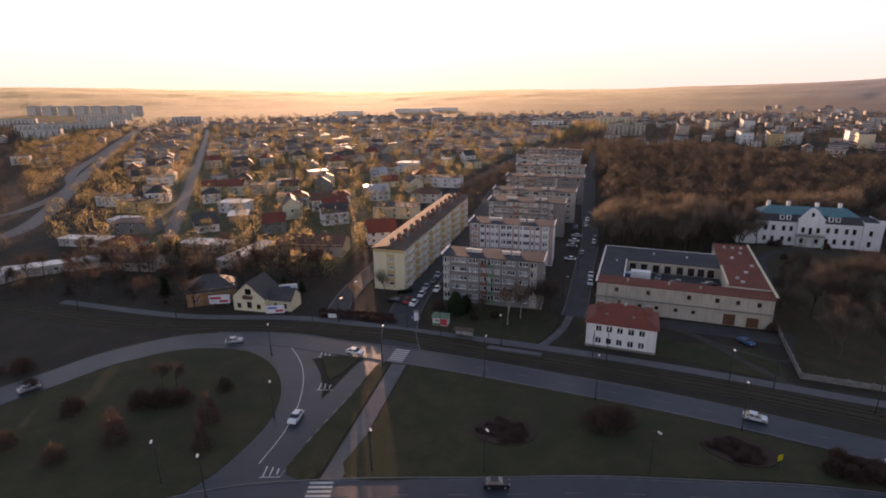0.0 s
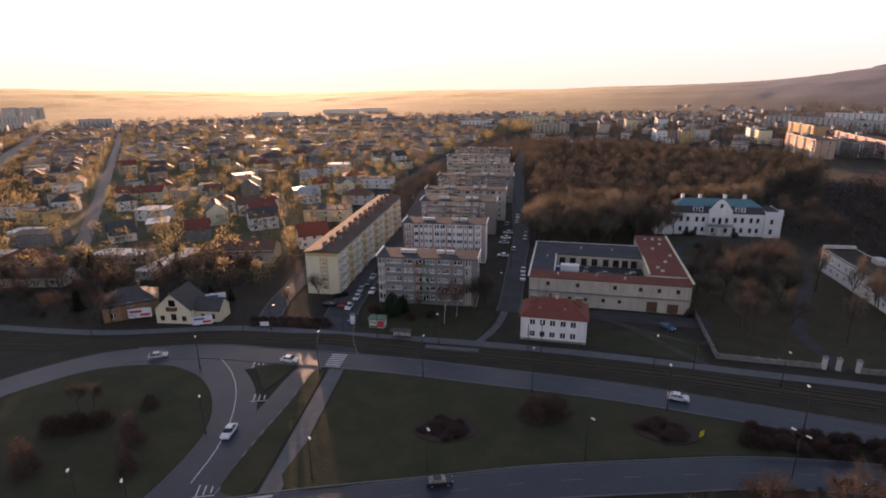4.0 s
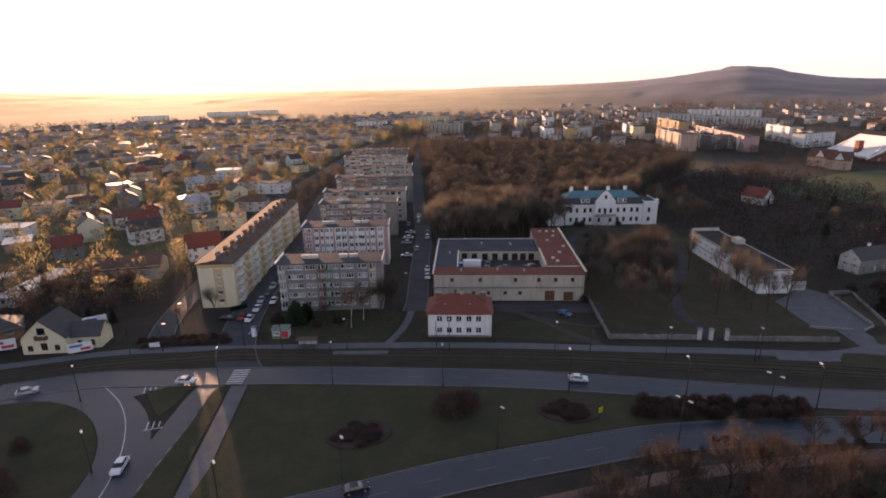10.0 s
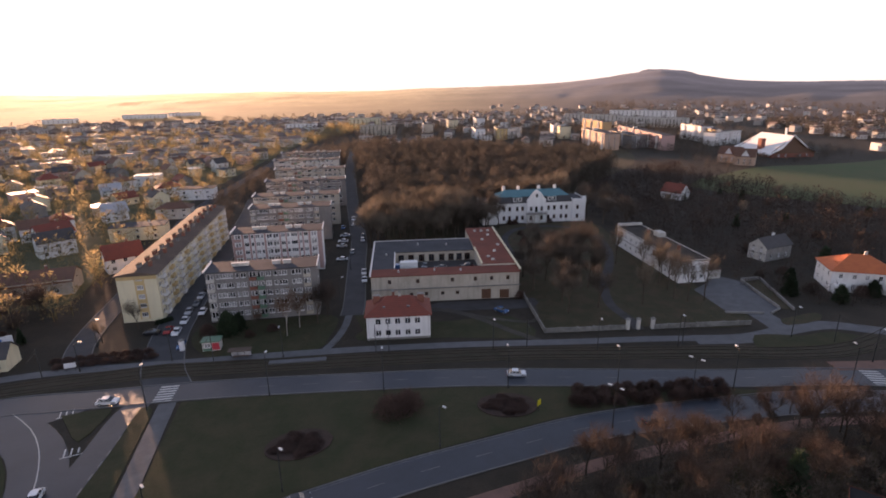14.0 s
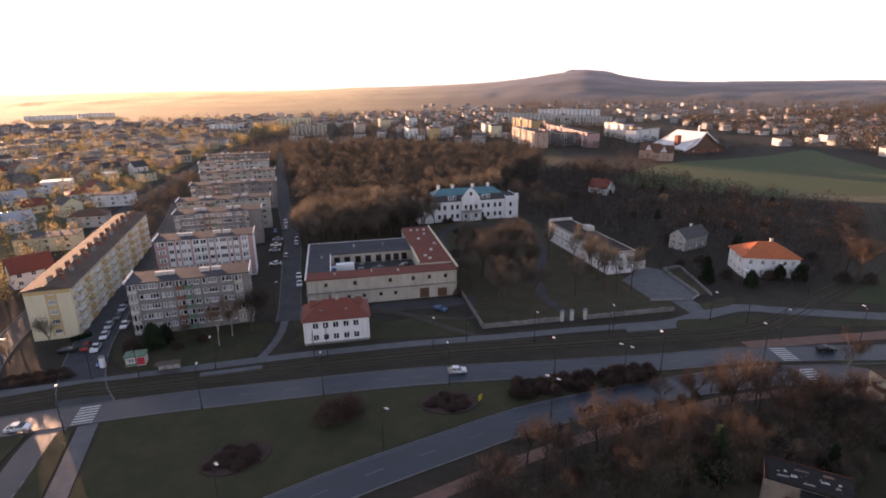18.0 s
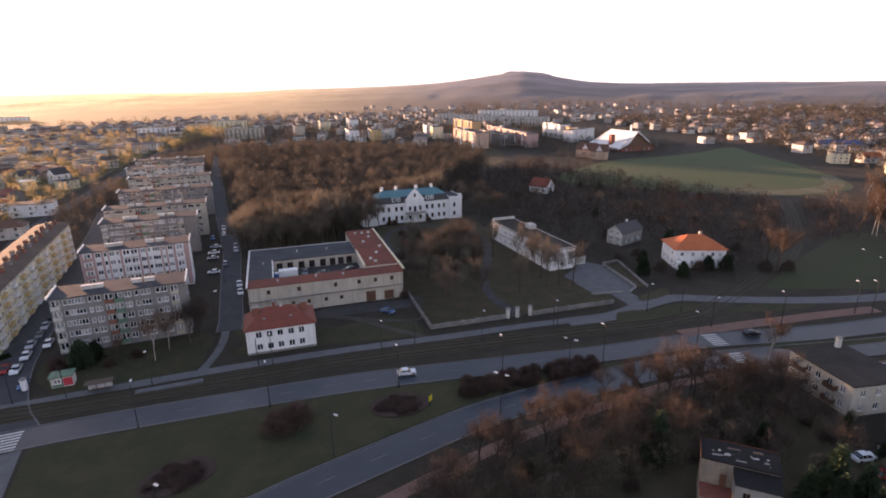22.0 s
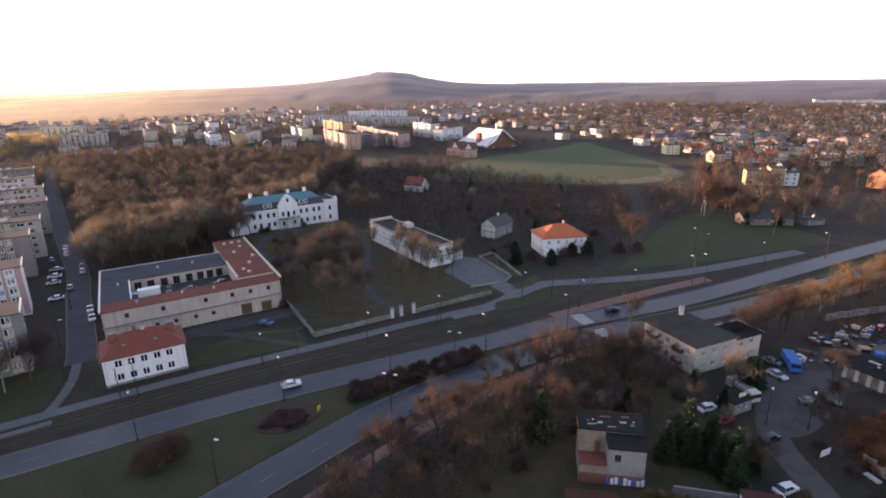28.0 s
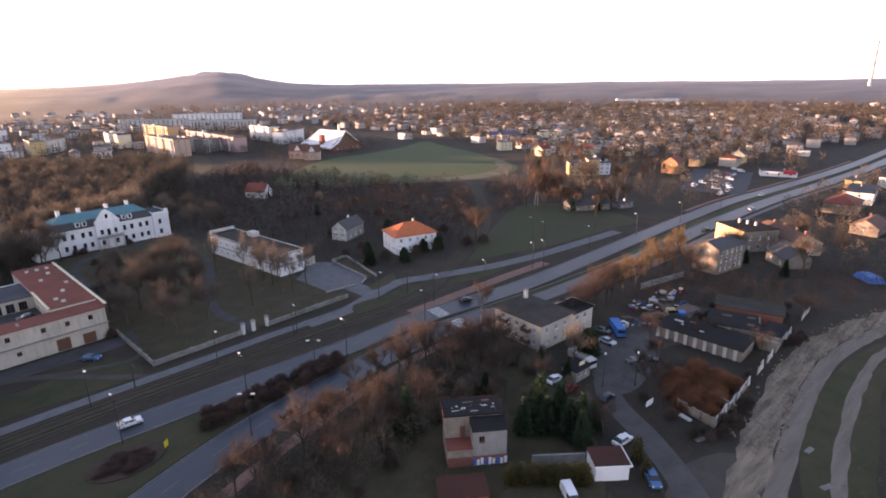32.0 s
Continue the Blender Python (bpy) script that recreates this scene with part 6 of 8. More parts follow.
for q in ((422, 571, -114, 54, 13, 14, "cream_panel", 10, "cream block of flats lit by low sun", True), (404, 540, -20, 16, 13, 15, "white_plaster", 4, "white end block of flats"),
          (393, 474, -112, 72, 15, 15.5, "salmon", 15, "long salmon block of flats lit by low sun"), (487, 587, -110, 70, 12, 17, "ochre_flats", 12, "ochre block of flats behind others", True),
          (416, 450, -114, 44, 12, 13, "ochre_flats", 9, "ochre block of flats lit by low sun"), (398, 404, 2, 35, 12, 12, "grey_panel", 9, "grey block of flats with dark balconies"),
          (465, 496, -115, 130, 13, 14, "pink_panel", 24, "very long dull pink block of flats lit by low sun", True), (521, 454, -110, 42, 14, 16, "white_plaster", 8, "white modern block of flats with deep balconies"),
          (484, 378, 5, 44, 13, 13, "white_plaster", 10, "white modern block of flats with framed balconies"), (530, 442, -122, 52, 12, 14, "ochre_flats", 9, "ochre block of flats beside modern ones", True),
          (596, 637, -66, 100, 12, 14, "old_white", 20, "very long pale far block of flats", True), (326, 604, -110, 32, 12, 12, "white_plaster", 6, "white block of flats beyond the wood"),
          (345, 581, -114, 34, 12, 13, "yellow_panel", 6, "yellow block of flats beyond the wood"), (340, 549, 26, 40, 12, 12, "old_white", 8, "pale block of flats beyond the wood", True),
          (432, 795, -114, 55, 14, 13, "white_plaster", 8, "white far block of flats", True), (372, 774, -110, 44, 14, 13, "cream_panel", 7, "cream far block of flats", True), (300, 700, -110, 40, 12, 14, "beige", 7, "beige far block of flats", True),
          (560, 720, -66, 90, 14, 16, "old_white", 14, "long pale block of flats behind the town", True), (690, 760, -50, 110, 14, 16, "white_plaster", 16, "long white block of flats behind the town", True), (210, 700, -25, 46, 12, 13, "beige", 9, "beige far block of flats by the wood", True), (240, 860, -20, 50, 12, 14, "cream_panel", 8, "cream far block of flats by a field", True), (130, 800, -20, 44, 12, 13, "white_plaster", 8, "white far block of flats by gardens", True)):
    town_block(*q)
town_block(1834, -45, 104, 180, 30, 9, "white_plaster", 20, "very long white hall near the far woods", True)
for i in range(7):
    town_block(-1075 + i * 52, 1452 - i * 14, 60, 18, 48, 26, "old_white", 4, "tall pale far slab of flats", True)
for x, y, a_, L_ in ((-790, 1180, 12, 110), (-655, 832, 20, 130), (-610, 935, 16, 60), (-500, 1010, 14, 50), (-880, 990, 20, 120), (-560, 720, 18, 46)):
    town_block(x, y, a_, L_, 12, 15, "old_white", max(5, int(L_ / 6)), "pale far block of flats by the main road", True)
for x, y, a_, L_, H_ in ((-122, 1400, -4, 90, 9), (-30, 1460, 0, 70, 8), (-280, 1085, 8, 34, 8), (-160, 1115, 4, 26, 8), (-250, 1300, 5, 60, 9)):
    town_block(x, y, a_, L_, 16, H_, "white_plaster", max(4, int(L_ / 7)), "white far hall with a flat roof", True)


# ---- trees and bushes ----
def bough(g, p, d, length, r, rnd, level, tips, spread):
    """A tapered limb in two bent pieces, then its own limbs."""
    d = d.normalized()
    bend = Vector((rnd.uniform(-1, 1), rnd.uniform(-1, 1), rnd.uniform(-0.2, 0.8))) * 0.22
    m = p + d * length * 0.5
    d2 = (d + bend).normalized()
    q = m + d2 * length * 0.5
    n = 6 if level == 0 else 4 if level == 1 else 3
    g.tube(p, m, r, r * 0.78, n)
    g.tube(m, q, r * 0.78, r * 0.5, n)
    if level >= 2:
        tips.append((m, d2))
        tips.append((q, d2))
        return
    k = (6, 5)[level]
    for i in range(k):
        f = 0.45 + 0.55 * (i + 1) / k
        base = p + (m - p) * (f * 2) if f < 0.5 else m + (q - m) * (f * 2 - 1)
        a = rnd.uniform(0, 6.283)
        side = Vector((math.cos(a), math.sin(a), rnd.uniform(0.1, 0.7)))
        nd = d2 * rnd.uniform(0.5, 1.0) + side * spread
        bough(g, base, nd, length * rnd.uniform(0.45, 0.7), r * 0.5, rnd, level + 1, tips, spread)


def sliver(g, p, d, ln, w, rnd):
    d = d.normalized()
    s = d.cross(Vector((rnd.uniform(-1, 1), rnd.uniform(-1, 1), rnd.uniform(-1, 1))))
    s = s.normalized() * w if s.length > 1e-4 else Vector((w, 0, 0))
    k = len(g.v)
    g.v += [tuple(p - s), tuple(p + s), tuple(p + d * ln)]
    g.f.append((k, k + 1, k + 2))


def bare_tree(seed, h, spread, bark, twig, per_tip=9, ln=1.1, w=0.055, girth=0.022):
    """Meshes of a leafless tree of height h: trunk with limbs, and a crown of fine twigs."""
    rnd = random.Random(seed)
    g, c, tips = Geo(), Geo(), []
    bough(g, Vector((0, 0, -0.2)), Vector((rnd.uniform(-0.06, 0.06), rnd.uniform(-0.06, 0.06), 1)), h * 0.62, h * girth, rnd, 0, tips, spread)
    s = h / 12
    for p, d in tips:
        for _ in range(per_tip):
            v = d + Vector((rnd.uniform(-1, 1), rnd.uniform(-1, 1), rnd.uniform(-0.5, 1.1))) * 0.95
            o = Vector((rnd.uniform(-1, 1), rnd.uniform(-1, 1), rnd.uniform(-1, 1))) * 1.0 * s
            sliver(c, p + o, v, ln * s * rnd.uniform(0.6, 1.5), w * s * rnd.uniform(0.7, 1.4), rnd)
    return g.mesh("trunk", bark), c.mesh("crown", twig)


def bush_mesh(seed, r, h, n, mat, leaf=0.3, thin=0.07, lean=0.6):
    """A rounded uneven shrub of many short twigs on stems."""
    rnd = random.Random(seed)
    c = Geo()
    for i in range(n):
        a, q, t = rnd.uniform(0, 6.283), math.sqrt(rnd.random()), rnd.random()
        rr = r * q * (1 - 0.45 * t) * (0.85 + 0.3 * noise.noise(Vector((math.cos(a) * 1.5, math.sin(a) * 1.5, t * 2 + seed))))
        p = Vector((math.cos(a) * rr, math.sin(a) * rr, h * t * (1 - 0.35 * q * q)))
        v = Vector((math.cos(a) * lean * q, math.sin(a) * lean * q, 0.7)) + Vector((rnd.uniform(-1, 1), rnd.uniform(-1, 1), rnd.uniform(-1, 1))) * 0.6
        sliver(c, p, v, leaf * rnd.uniform(0.7, 1.8), thin * rnd.uniform(0.7, 1.4), rnd)
    g = Geo()
    for i in range(9):
        a = i * 0.7
        g.tube((math.cos(a) * 0.2, math.sin(a) * 0.2, -0.1), (math.cos(a) * r * 0.55, math.sin(a) * r * 0.55, h * 0.7), 0.06, 0.02, 3)
    return g.mesh("stem", M["bark"]), c.mesh("foliage", mat)


def cone_mesh(seed, h, r, n, mat, leaf=0.5, thin=0.16, low=0.05, power=1.0):
    """A conifer: tiers of drooping sprays round a trunk."""
    rnd = random.Random(seed)
    c = Geo()
    for i in range(n):
        t = low + (1 - low) * (1 - math.sqrt(1 - rnd.random()))
        a = rnd.uniform(0, 6.283)
        rr = r * (1 - t) ** power * rnd.uniform(0.35, 1.0) * (0.85 + 0.25 * math.sin(a * 3 + t * 40))
        p = Vector((math.cos(a) * rr, math.sin(a) * rr, h * t))
        v = Vector((math.cos(a), math.sin(a), rnd.uniform(-0.35, 0.35) + (0.6 if power < 0.8 else 0)))
        sliver(c, p, v, leaf * rnd.uniform(0.7, 1.6), thin * rnd.uniform(0.7, 1.5), rnd)
    return Geo().tube((0, 0, -0.2), (0, 0, h * 0.9), h * 0.018 + 0.05, 0.02, 6).mesh("trunk", M["bark"]), c.mesh("foliage", mat)


SEEDS = random.Random(3)
TREES = {
    "wood": [bare_tree(i, 15, 0.42, M["bark"], M["twigs"], 15, 1.7, 0.036) for i in (5, 6, 7)],
    "larch": [cone_mesh(i, 7, 2.6, 1500, M["hedge"], 0.7, 0.05, 0.02, 0.7) for i in (55, 56)],
    "park": [bare_tree(i, 15, 0.7, M["bark"], M["park_twigs"], 26, 1.8, 0.038) for i in (1, 2, 3, 4)],
    "rust": [bare_tree(i, 11, 0.6, M["bark"], M["rust_twigs"], 17, 1.9, 0.034) for i in (11, 12, 13)],
    "young": [bare_tree(i, 8, 0.45, M["bark"], M["twigs"], 16, 1.6, 0.042) for i in (21, 22, 23)],
    "birch": [bare_tree(i, 13, 0.34, M["birch"], M["birch_twigs"], 22, 1.1, 0.032, 0.011) for i in (31, 32)],
    "willow": [bare_tree(i, 9, 0.7, M["bark"], M["willow_twigs"], 11, 1.3, 0.07) for i in (41, 42)],
    "conifer": [cone_mesh(i, 9, 2.4, 2600, M["conifer"], 0.6, 0.15) for i in (51, 52)],
    "thuja": [cone_mesh(i, 4.2, 1.0, 900, M["thuja"], 0.3, 0.1, 0.0, 0.55) for i in (61, 62)],
    "bush": [bush_mesh(i, 2.2, 2.4, 1300, M["hedge"], 0.62, 0.032) for i in (71, 72)],
    "scrubbush": [bush_mesh(i, 2.4, 3.0, 1100, M["rust_twigs"], 0.75, 0.03) for i in (81, 82)],
    "creeper": [bush_mesh(i, 2.9, 2.0, 2000, M["creeper_leaves"], 0.5, 0.03) for i in (91, 92)],
    "yew": [bush_mesh(i, 2.2, 4.5, 1300, M["conifer"], 0.45, 0.12) for i in (95, 96)],
}
TREE_TAGS = {
    "wood": ("bare_tree", "slim upright leafless woodland tree", "tree"),
    "larch": ("larch_tree", "brown bare larch with a cone-shaped crown", "tree"),
    "park": ("bare_tree", "tall leafless park tree with a wide brown crown", "tree"),
    "rust": ("bare_tree", "leafless tree with rust-brown twigs", "tree"),
    "young": ("bare_tree", "slender young leafless tree", "tree"),
    "birch": ("birch_tree", "bare birch with a pale trunk", "tree"),
    "willow": ("willow_tree", "bare willow with ochre twigs", "tree"),
    "conifer": ("conifer", "dark green conifer beside bare trees", "tree"),
    "thuja": ("thuja", "narrow olive-green thuja by the lane", "tree"),
    "bush": ("bush", "dense dark red-brown leafless bush", "bush"),
    "scrubbush": ("bush", "tangled brown leafless bush", "bush"),
    "creeper": ("creeper_bush", "rust-coloured creeper mound over ruined walls", "bush"),
    "yew": ("evergreen_shrub", "dark evergreen shrub on the lawn", "bush"),
}


def plant(kind, x, y, s=1.0, sz=None, z=0.0, group=""):
    nm, lb, ct = TREE_TAGS[kind]
    t = thing(nm, x, y, z, SEEDS.uniform(0, 360), lb, ct, group or kind + " plants")
    t.scale = (s, s, sz or s * SEEDS.uniform(0.9, 1.1))
    a, b = SEEDS.choice(TREES[kind])
    part(a.name.split(".")[0], a, None, t)
    part(b.name.split(".")[0], b, None, t)


def inside(p, poly):
    x, y = p
    c = False
    for i in range(len(poly)):
        (x0, y0), (x1, y1) = poly[i - 1], poly[i]
        if (y0 > y) != (y1 > y) and x < (x1 - x0) * (y - y0) / (y1 - y0) + x0:
            c = not c
    return c


ROADS = [(UPPER, 5), (LOWER, 5.5), (LOOP, 5), (SIDE, 5), (STREET, 6), (LEFTST, 4.5), (BIGROAD, 7), (BIGROAD2, 6), (STREET2, 5), (TRAM, 4), (DRIVE, 3), (FOOT, 2), (DIRT, 8), (LOTWAY, 4), (BRICKWALK, 1.6), (SLIP, 3)]
ROADPTS = [(np.array([(p.x, p.y) for p in ln]), w) for ln, w in ROADS]
# footprints kept free: centre, half sizes, angle
KEEP = [(15, 152, 17, 8, GA), (26, 192, 17, 8, GA), (37, 229, 18, 8, GA), (44, 255, 22, 8, GA), (57, 295, 24, 8, GA), (68, 336, 24, 8, GA), (75, 380, 24, 8, GA), (-6, 203, 9, 48, GA), (43, 123, 11, 8, -20.7), (74, 158, 26, 30, -20.7), (145, 208, 28, 10, -18.4),
        (151, 137, 8, 28, -17.5), (185, 89, 12, 10, -41), (186, 114, 9, 7, -12), (129, 22, 12, 10, -28.8), (76, 23, 7, 6, -62), (79, 1, 5, 5, -65), (-55, 148, 10, 7, -13), (128.3, -16, 9, 5, -122.6), (145.5, -26.5, 10, 6, -98), (134.5, -29, 6.5, 3, 160), (157, -28.5, 9, 5, -100), (200, -25, 11, 8, -36), (233, -35, 10, 10, -148), (236, -50, 16, 8, 24), (212, -49, 8, 7, 24), (390, -45, 50, 26, -15), (421, -80, 9, 18, 0), (386, 44, 12, 16, 18), (455, 300, 30, 22, -30)]


def free(x, y, pad=0.0):
    for pts, w in ROADPTS:
        if np.min((pts[:, 0] - x) ** 2 + (pts[:, 1] - y) ** 2) < (w + pad) ** 2:
            return False
    for cx, cy, hx, hy, an in KEEP:
        a = radians(-an)
        dx, dy = x - cx, y - cy
        if abs(dx * math.cos(a) - dy * math.sin(a)) < hx + pad and abs(dx * math.sin(a) + dy * math.cos(a)) < hy + pad:
            return False
    return True


def scatter(poly, step, rnd, pad=0.0, jitter=0.42, check=True):
    xs, ys = [p[0] for p in poly], [p[1] for p in poly]
    out = []
    y = min(ys)
    while y < max(ys):
        x = min(xs)
        while x < max(xs):
            p = (x + rnd.uniform(-1, 1) * step * jitter, y + rnd.uniform(-1, 1) * step * jitter)
            if inside(p, poly) and (not check or free(*p, pad)):
                out.append(p)
            x += step
        y += step
    return out


# island and lawn planting
for x, y, kd, s in ((-76.6, 94.9, "bush", 1.3), (-62, 85, "larch", 1.05), (-64, 97, "bush", 1.3), (-60, 97.6, "bush", 1.4), (-56, 98, "bush", 1.3), (-47.3, 91.4, "larch", 1.0), (-44.9, 83, "larch", 0.8), (-60, 104.5, "rust", 0.55), (-62.5, 103.5, "rust", 0.5), (-82, 84, "scrubbush", 1.0), (-70, 80, "scrubbush", 1.0), (-92, 104, "bush", 1.0), (29.6, 88, "bush", 1.9), (33.2, 88.6, "bush", 1.7), (-48.5, 103, "scrubbush", 0.9), (-100, 112, "bush", 1.4), (-106, 110, "bush", 1.4)):
    plant(kd, x, y, s)


def bed(cx, cy, rx, ry, ang, n, h):
    rnd = random.Random(n)
    for i in range(n):
        a, q = rnd.uniform(0, 6.283), math.sqrt(rnd.random())
        u, v = rx * q * math.cos(a), ry * q * math.sin(a)
        c, s = math.cos(radians(ang)), math.sin(radians(ang))
        plant("bush", cx + u * c - v * s, cy + u * s + v * c, 0.7, h / 2.4, group="low shrubs in a bed")


for cx_, cy_, a_ in ((11, 87, -6), (52, 80.6, -25)):
    ca_, sa_ = math.cos(radians(a_)), math.sin(radians(a_))
    blot("planted_bed", [(cx_ + 6.2 * math.cos(k * 0.5236) * ca_ - 4.3 * math.sin(k * 0.5236) * sa_, cy_ + 6.2 * math.cos(k * 0.5236) * sa_ + 4.3 * math.sin(k * 0.5236) * ca_) for k in range(12)], M["bed_soil"], "oval bed of red-brown mulch on the lawn", 0.22)
bed(11, 87, 4.8, 3.2, -6, 34, 0.8)
bed(52, 80.6, 4.8, 2.9, -25, 34, 0.8)
for i in range(24):
    f = (i % 12) / 11
    plant("bush", 66 + (1.2 if i > 11 else -0.8) + 29 * f + SEEDS.uniform(-0.8, 0.8), 75.6 + (1.8 if i > 11 else -1.2) - 11 * f + SEEDS.uniform(-0.8, 0.8), SEEDS.uniform(0.85, 1.15), 0.85, group="hedge row in the median")
# hedge in front of the long block and the flats
for i in range(9):
    plant("bush", -35 + i * 2.5, 141 - i * 0.5, 0.75, 0.5, group="low hedge")
    plant("bush", -36 + i * 2.5, 144.5 - i * 0.5, 0.75, 0.5, group="low hedge")
for i in range(7):
    plant("yew", -14.5 - 1.9 * i * 0 + i * 0.6, 158 + i * 0.2, 0.35, 0.3, group="low hedge by the flats")
for x, y, kd, s in ((3, 142, "yew", 1.5), (6, 144, "yew", 1.1), (-2, 144, "bush", 1.2), (31, 146, "rust", 0.8), (21, 138, "birch", 0.75), (17, 134, "birch", 0.85), (26, 138, "rust", 0.95), (29.5, 141, "rust", 0.8), (-19, 157, "young", 0.9), (-27, 152, "young", 0.7), (10, 141, "young", 0.6), (22, 142, "young", 0.7), (14, 139, "bush", 0.8), (8, 138, "bush", 0.7)):
    plant(kd, x, y, s)
# garden greens near the yellow house
rnd = random.Random(5)
for x, y in scatter([(-150, 150), (-80, 143), (-66, 152), (-40, 155), (-38, 185), (-60, 200), (-150, 210)], 7.5, rnd, 1.5):
    plant(rnd.choice(["rust", "young", "scrubbush", "bush", "conifer", "rust"]), x, y, rnd.uniform(0.5, 0.85))
# park trees
for x, y, s in ((101.7, 136.5, 0.8), (106.8, 134, 0.9), (106.7, 129.7, 0.85), (110, 125, 0.8), (102.4, 111.4, 0.75), (104, 147, 0.8), (115.2, 152, 0.8), (121.3, 143.4, 0.85), (120, 134, 0.8), (112, 141, 0.9), (127, 152, 0.75), (122, 161, 0.65), (113, 160, 0.7), (133, 160, 0.65), (96, 120, 0.8), (92, 112, 0.7), (93, 131, 0.75), (97, 143, 0.7), (118, 205, 0.9), (124, 204, 0.75), (170, 172, 0.85), (172, 200, 0.9), (178, 207, 0.95), (170, 186, 0.85), (180, 196, 0.9)):
    plant("park", x, y, s, group="park trees")
for x, y in scatter([(100, 192), (117, 190), (118, 210), (112, 225), (98, 205)], 5.5, random.Random(8), 0):
    plant("park", x, y, 0.8, group="park trees")
for x, y in ((86, 128), (95, 146), (103, 166), (131.5, 206), (134, 205.2), (150, 200.5), (122, 179), (118, 175), (126, 188)):
    plant("bush", x, y, 0.9, group="park shrubs")
for x, y in ((133.2, 117.8), (115.4, 107), (137, 129), (136, 119.6), (127, 106), (129.3, 103), (134, 101), (131, 112), (134.5, 139)):
    plant("wood", x, y, 0.62, 0.8, group="slender trees before the outbuilding")
# strip by the lower road
rnd = random.Random(9)
strip = [(28, 53), (52, 56), (70, 53), (88, 49.5), (104, 44.5), (122, 34), (112, 24), (100, 26), (84, 33), (70, 36), (52, 40), (30, 40)]
for x, y in scatter(strip, 4.8, rnd, 1.8):
    plant(rnd.choice(["rust", "rust", "rust", "scrubbush", "rust", "bush"]), x, y, rnd.uniform(0.5, 0.82), group="bare trees beside the walk")
for x, y, s in ((52.3, 56.7, 0.85), (63.5, 51.6, 0.9), (74.1, 54.1, 0.55), (81.5, 52.6, 0.5), (96.6, 46.9, 1.0), (89.8, 50.0, 0.8), (95, 48.6, 0.8), (102.7, 45.4, 0.7), (104.6, 36.7, 0.9), (112, 36.9, 0.7), (56.6, 54.6, 0.6), (97.4, 38.2, 0.8)):
    plant("rust", x, y, s, group="bare trees beside the walk")
plant("conifer", 76.4, 37.9, 1.1)
for i, p in enumerate(curve_through([(58, 60.6), (70, 59.2), (78, 57.8), (87, 55.6), (96, 53.8), (104, 51.4), (112, 48), (120, 43)], 3.4)):
    if i % 9 != 3:
        plant(rnd.choice(["rust", "rust", "scrubbush"]), p.x + rnd.uniform(-1, 1), p.y + rnd.uniform(-0.5, 0.5), rnd.uniform(0.2, 0.32) if p.x < 86 else rnd.uniform(0.34, 0.55), group="low rust trees between road and walk")
for x, y in scatter([(84, 32), (112, 24), (112, 14), (98, 8), (86, 14)], 5.5, rnd, 0.5):
    plant(rnd.choice(["young", "scrubbush", "rust", "young", "conifer"]), x, y, rnd.uniform(0.45, 0.75))
pts = scatter(strip, 2.6, rnd, 1.3)
far_later = [("strip_undergrowth", pts, [rnd.uniform(2.2, 6.5) for _ in pts])]
for i in range(26):
    f = i / 25
    x, y = 134 + 76 * f, 21 - 31 * f
    plant("willow" if i > 8 else "rust", x + rnd.uniform(-2, 2), y + rnd.uniform(-2, 2) - 3, rnd.uniform(0.75, 1.1), group="ochre trees along the road")
for x, y, kd, s in ((84.3, 17.8, "conifer", 0.86), (89, 15.7, "conifer", 1.15), (86.2, 9.7, "conifer", 0.95), (88, 7.7, "conifer", 1.0), (90.9, 5.3, "conifer", 0.77), (86, 14, "conifer", 0.9), (90, 12, "conifer", 1.05), (84.8, 7.2, "conifer", 0.82), (92, 17, "conifer", 0.8), (87.5, 12, "scrubbush", 1.1), (91, 10, "scrubbush", 1.0), (93.5, 8, "young", 0.6), (88.5, 3.8, "rust", 0.6), (108, -3.5, "rust", 0.6), (110.5, -6, "rust", 0.55), (106.5, -5.5, "rust", 0.5), (138.5, -19.5, "rust", 0.4), (138, -23, "scrubbush", 0.9), (137, -15, "scrubbush", 0.9), (136.5, -26.5, "scrubbush", 0.8), (83.9, -2.4, "thuja", 1.15), (80.8, -4, "thuja", 0.9), (128, 40, "birch", 0.75), (110.5, 12.5, "young", 1.25), (116, 10.6, "conifer", 1.0), (118, 9.5, "conifer", 0.9), (120, 9, "conifer", 0.75), (110.2, 19.8, "conifer", 0.6),
                    (275, 55, "birch", 1.5), (277, 57, "birch", 1.25), (280, 52, "rust", 1.5), (270, 60, "rust", 1.3), (274, 52, "rust", 1.2), (287, 52, "rust", 1.4), (292, 49, "rust", 1.2), (287, 46, "rust", 1.2), (281, 38, "rust", 1.1), (277, 22, "rust", 1.0), (270, 33, "rust", 0.8), (268, 24, "rust", 0.75), (304, 52, "creeper", 1.8), (312, 47, "creeper", 1.8), (286.5, 16, "birch", 1.1), (340, 35, "rust", 1.2), (197.6, 63.7, "rust", 1.35), (203, 66, "rust", 1.05), (207, 71, "rust", 1.0), (195, 67, "scrubbush", 1.3), (201, 62, "scrubbush", 1.2), (190, 80, "conifer", 0.8), (179, 82, "bush", 1.2), (181, 80, "yew", 1.2), (186, 76, "yew", 1.3), (168, 90, "scrubbush", 1.2)):
    plant(kd, x, y, s)
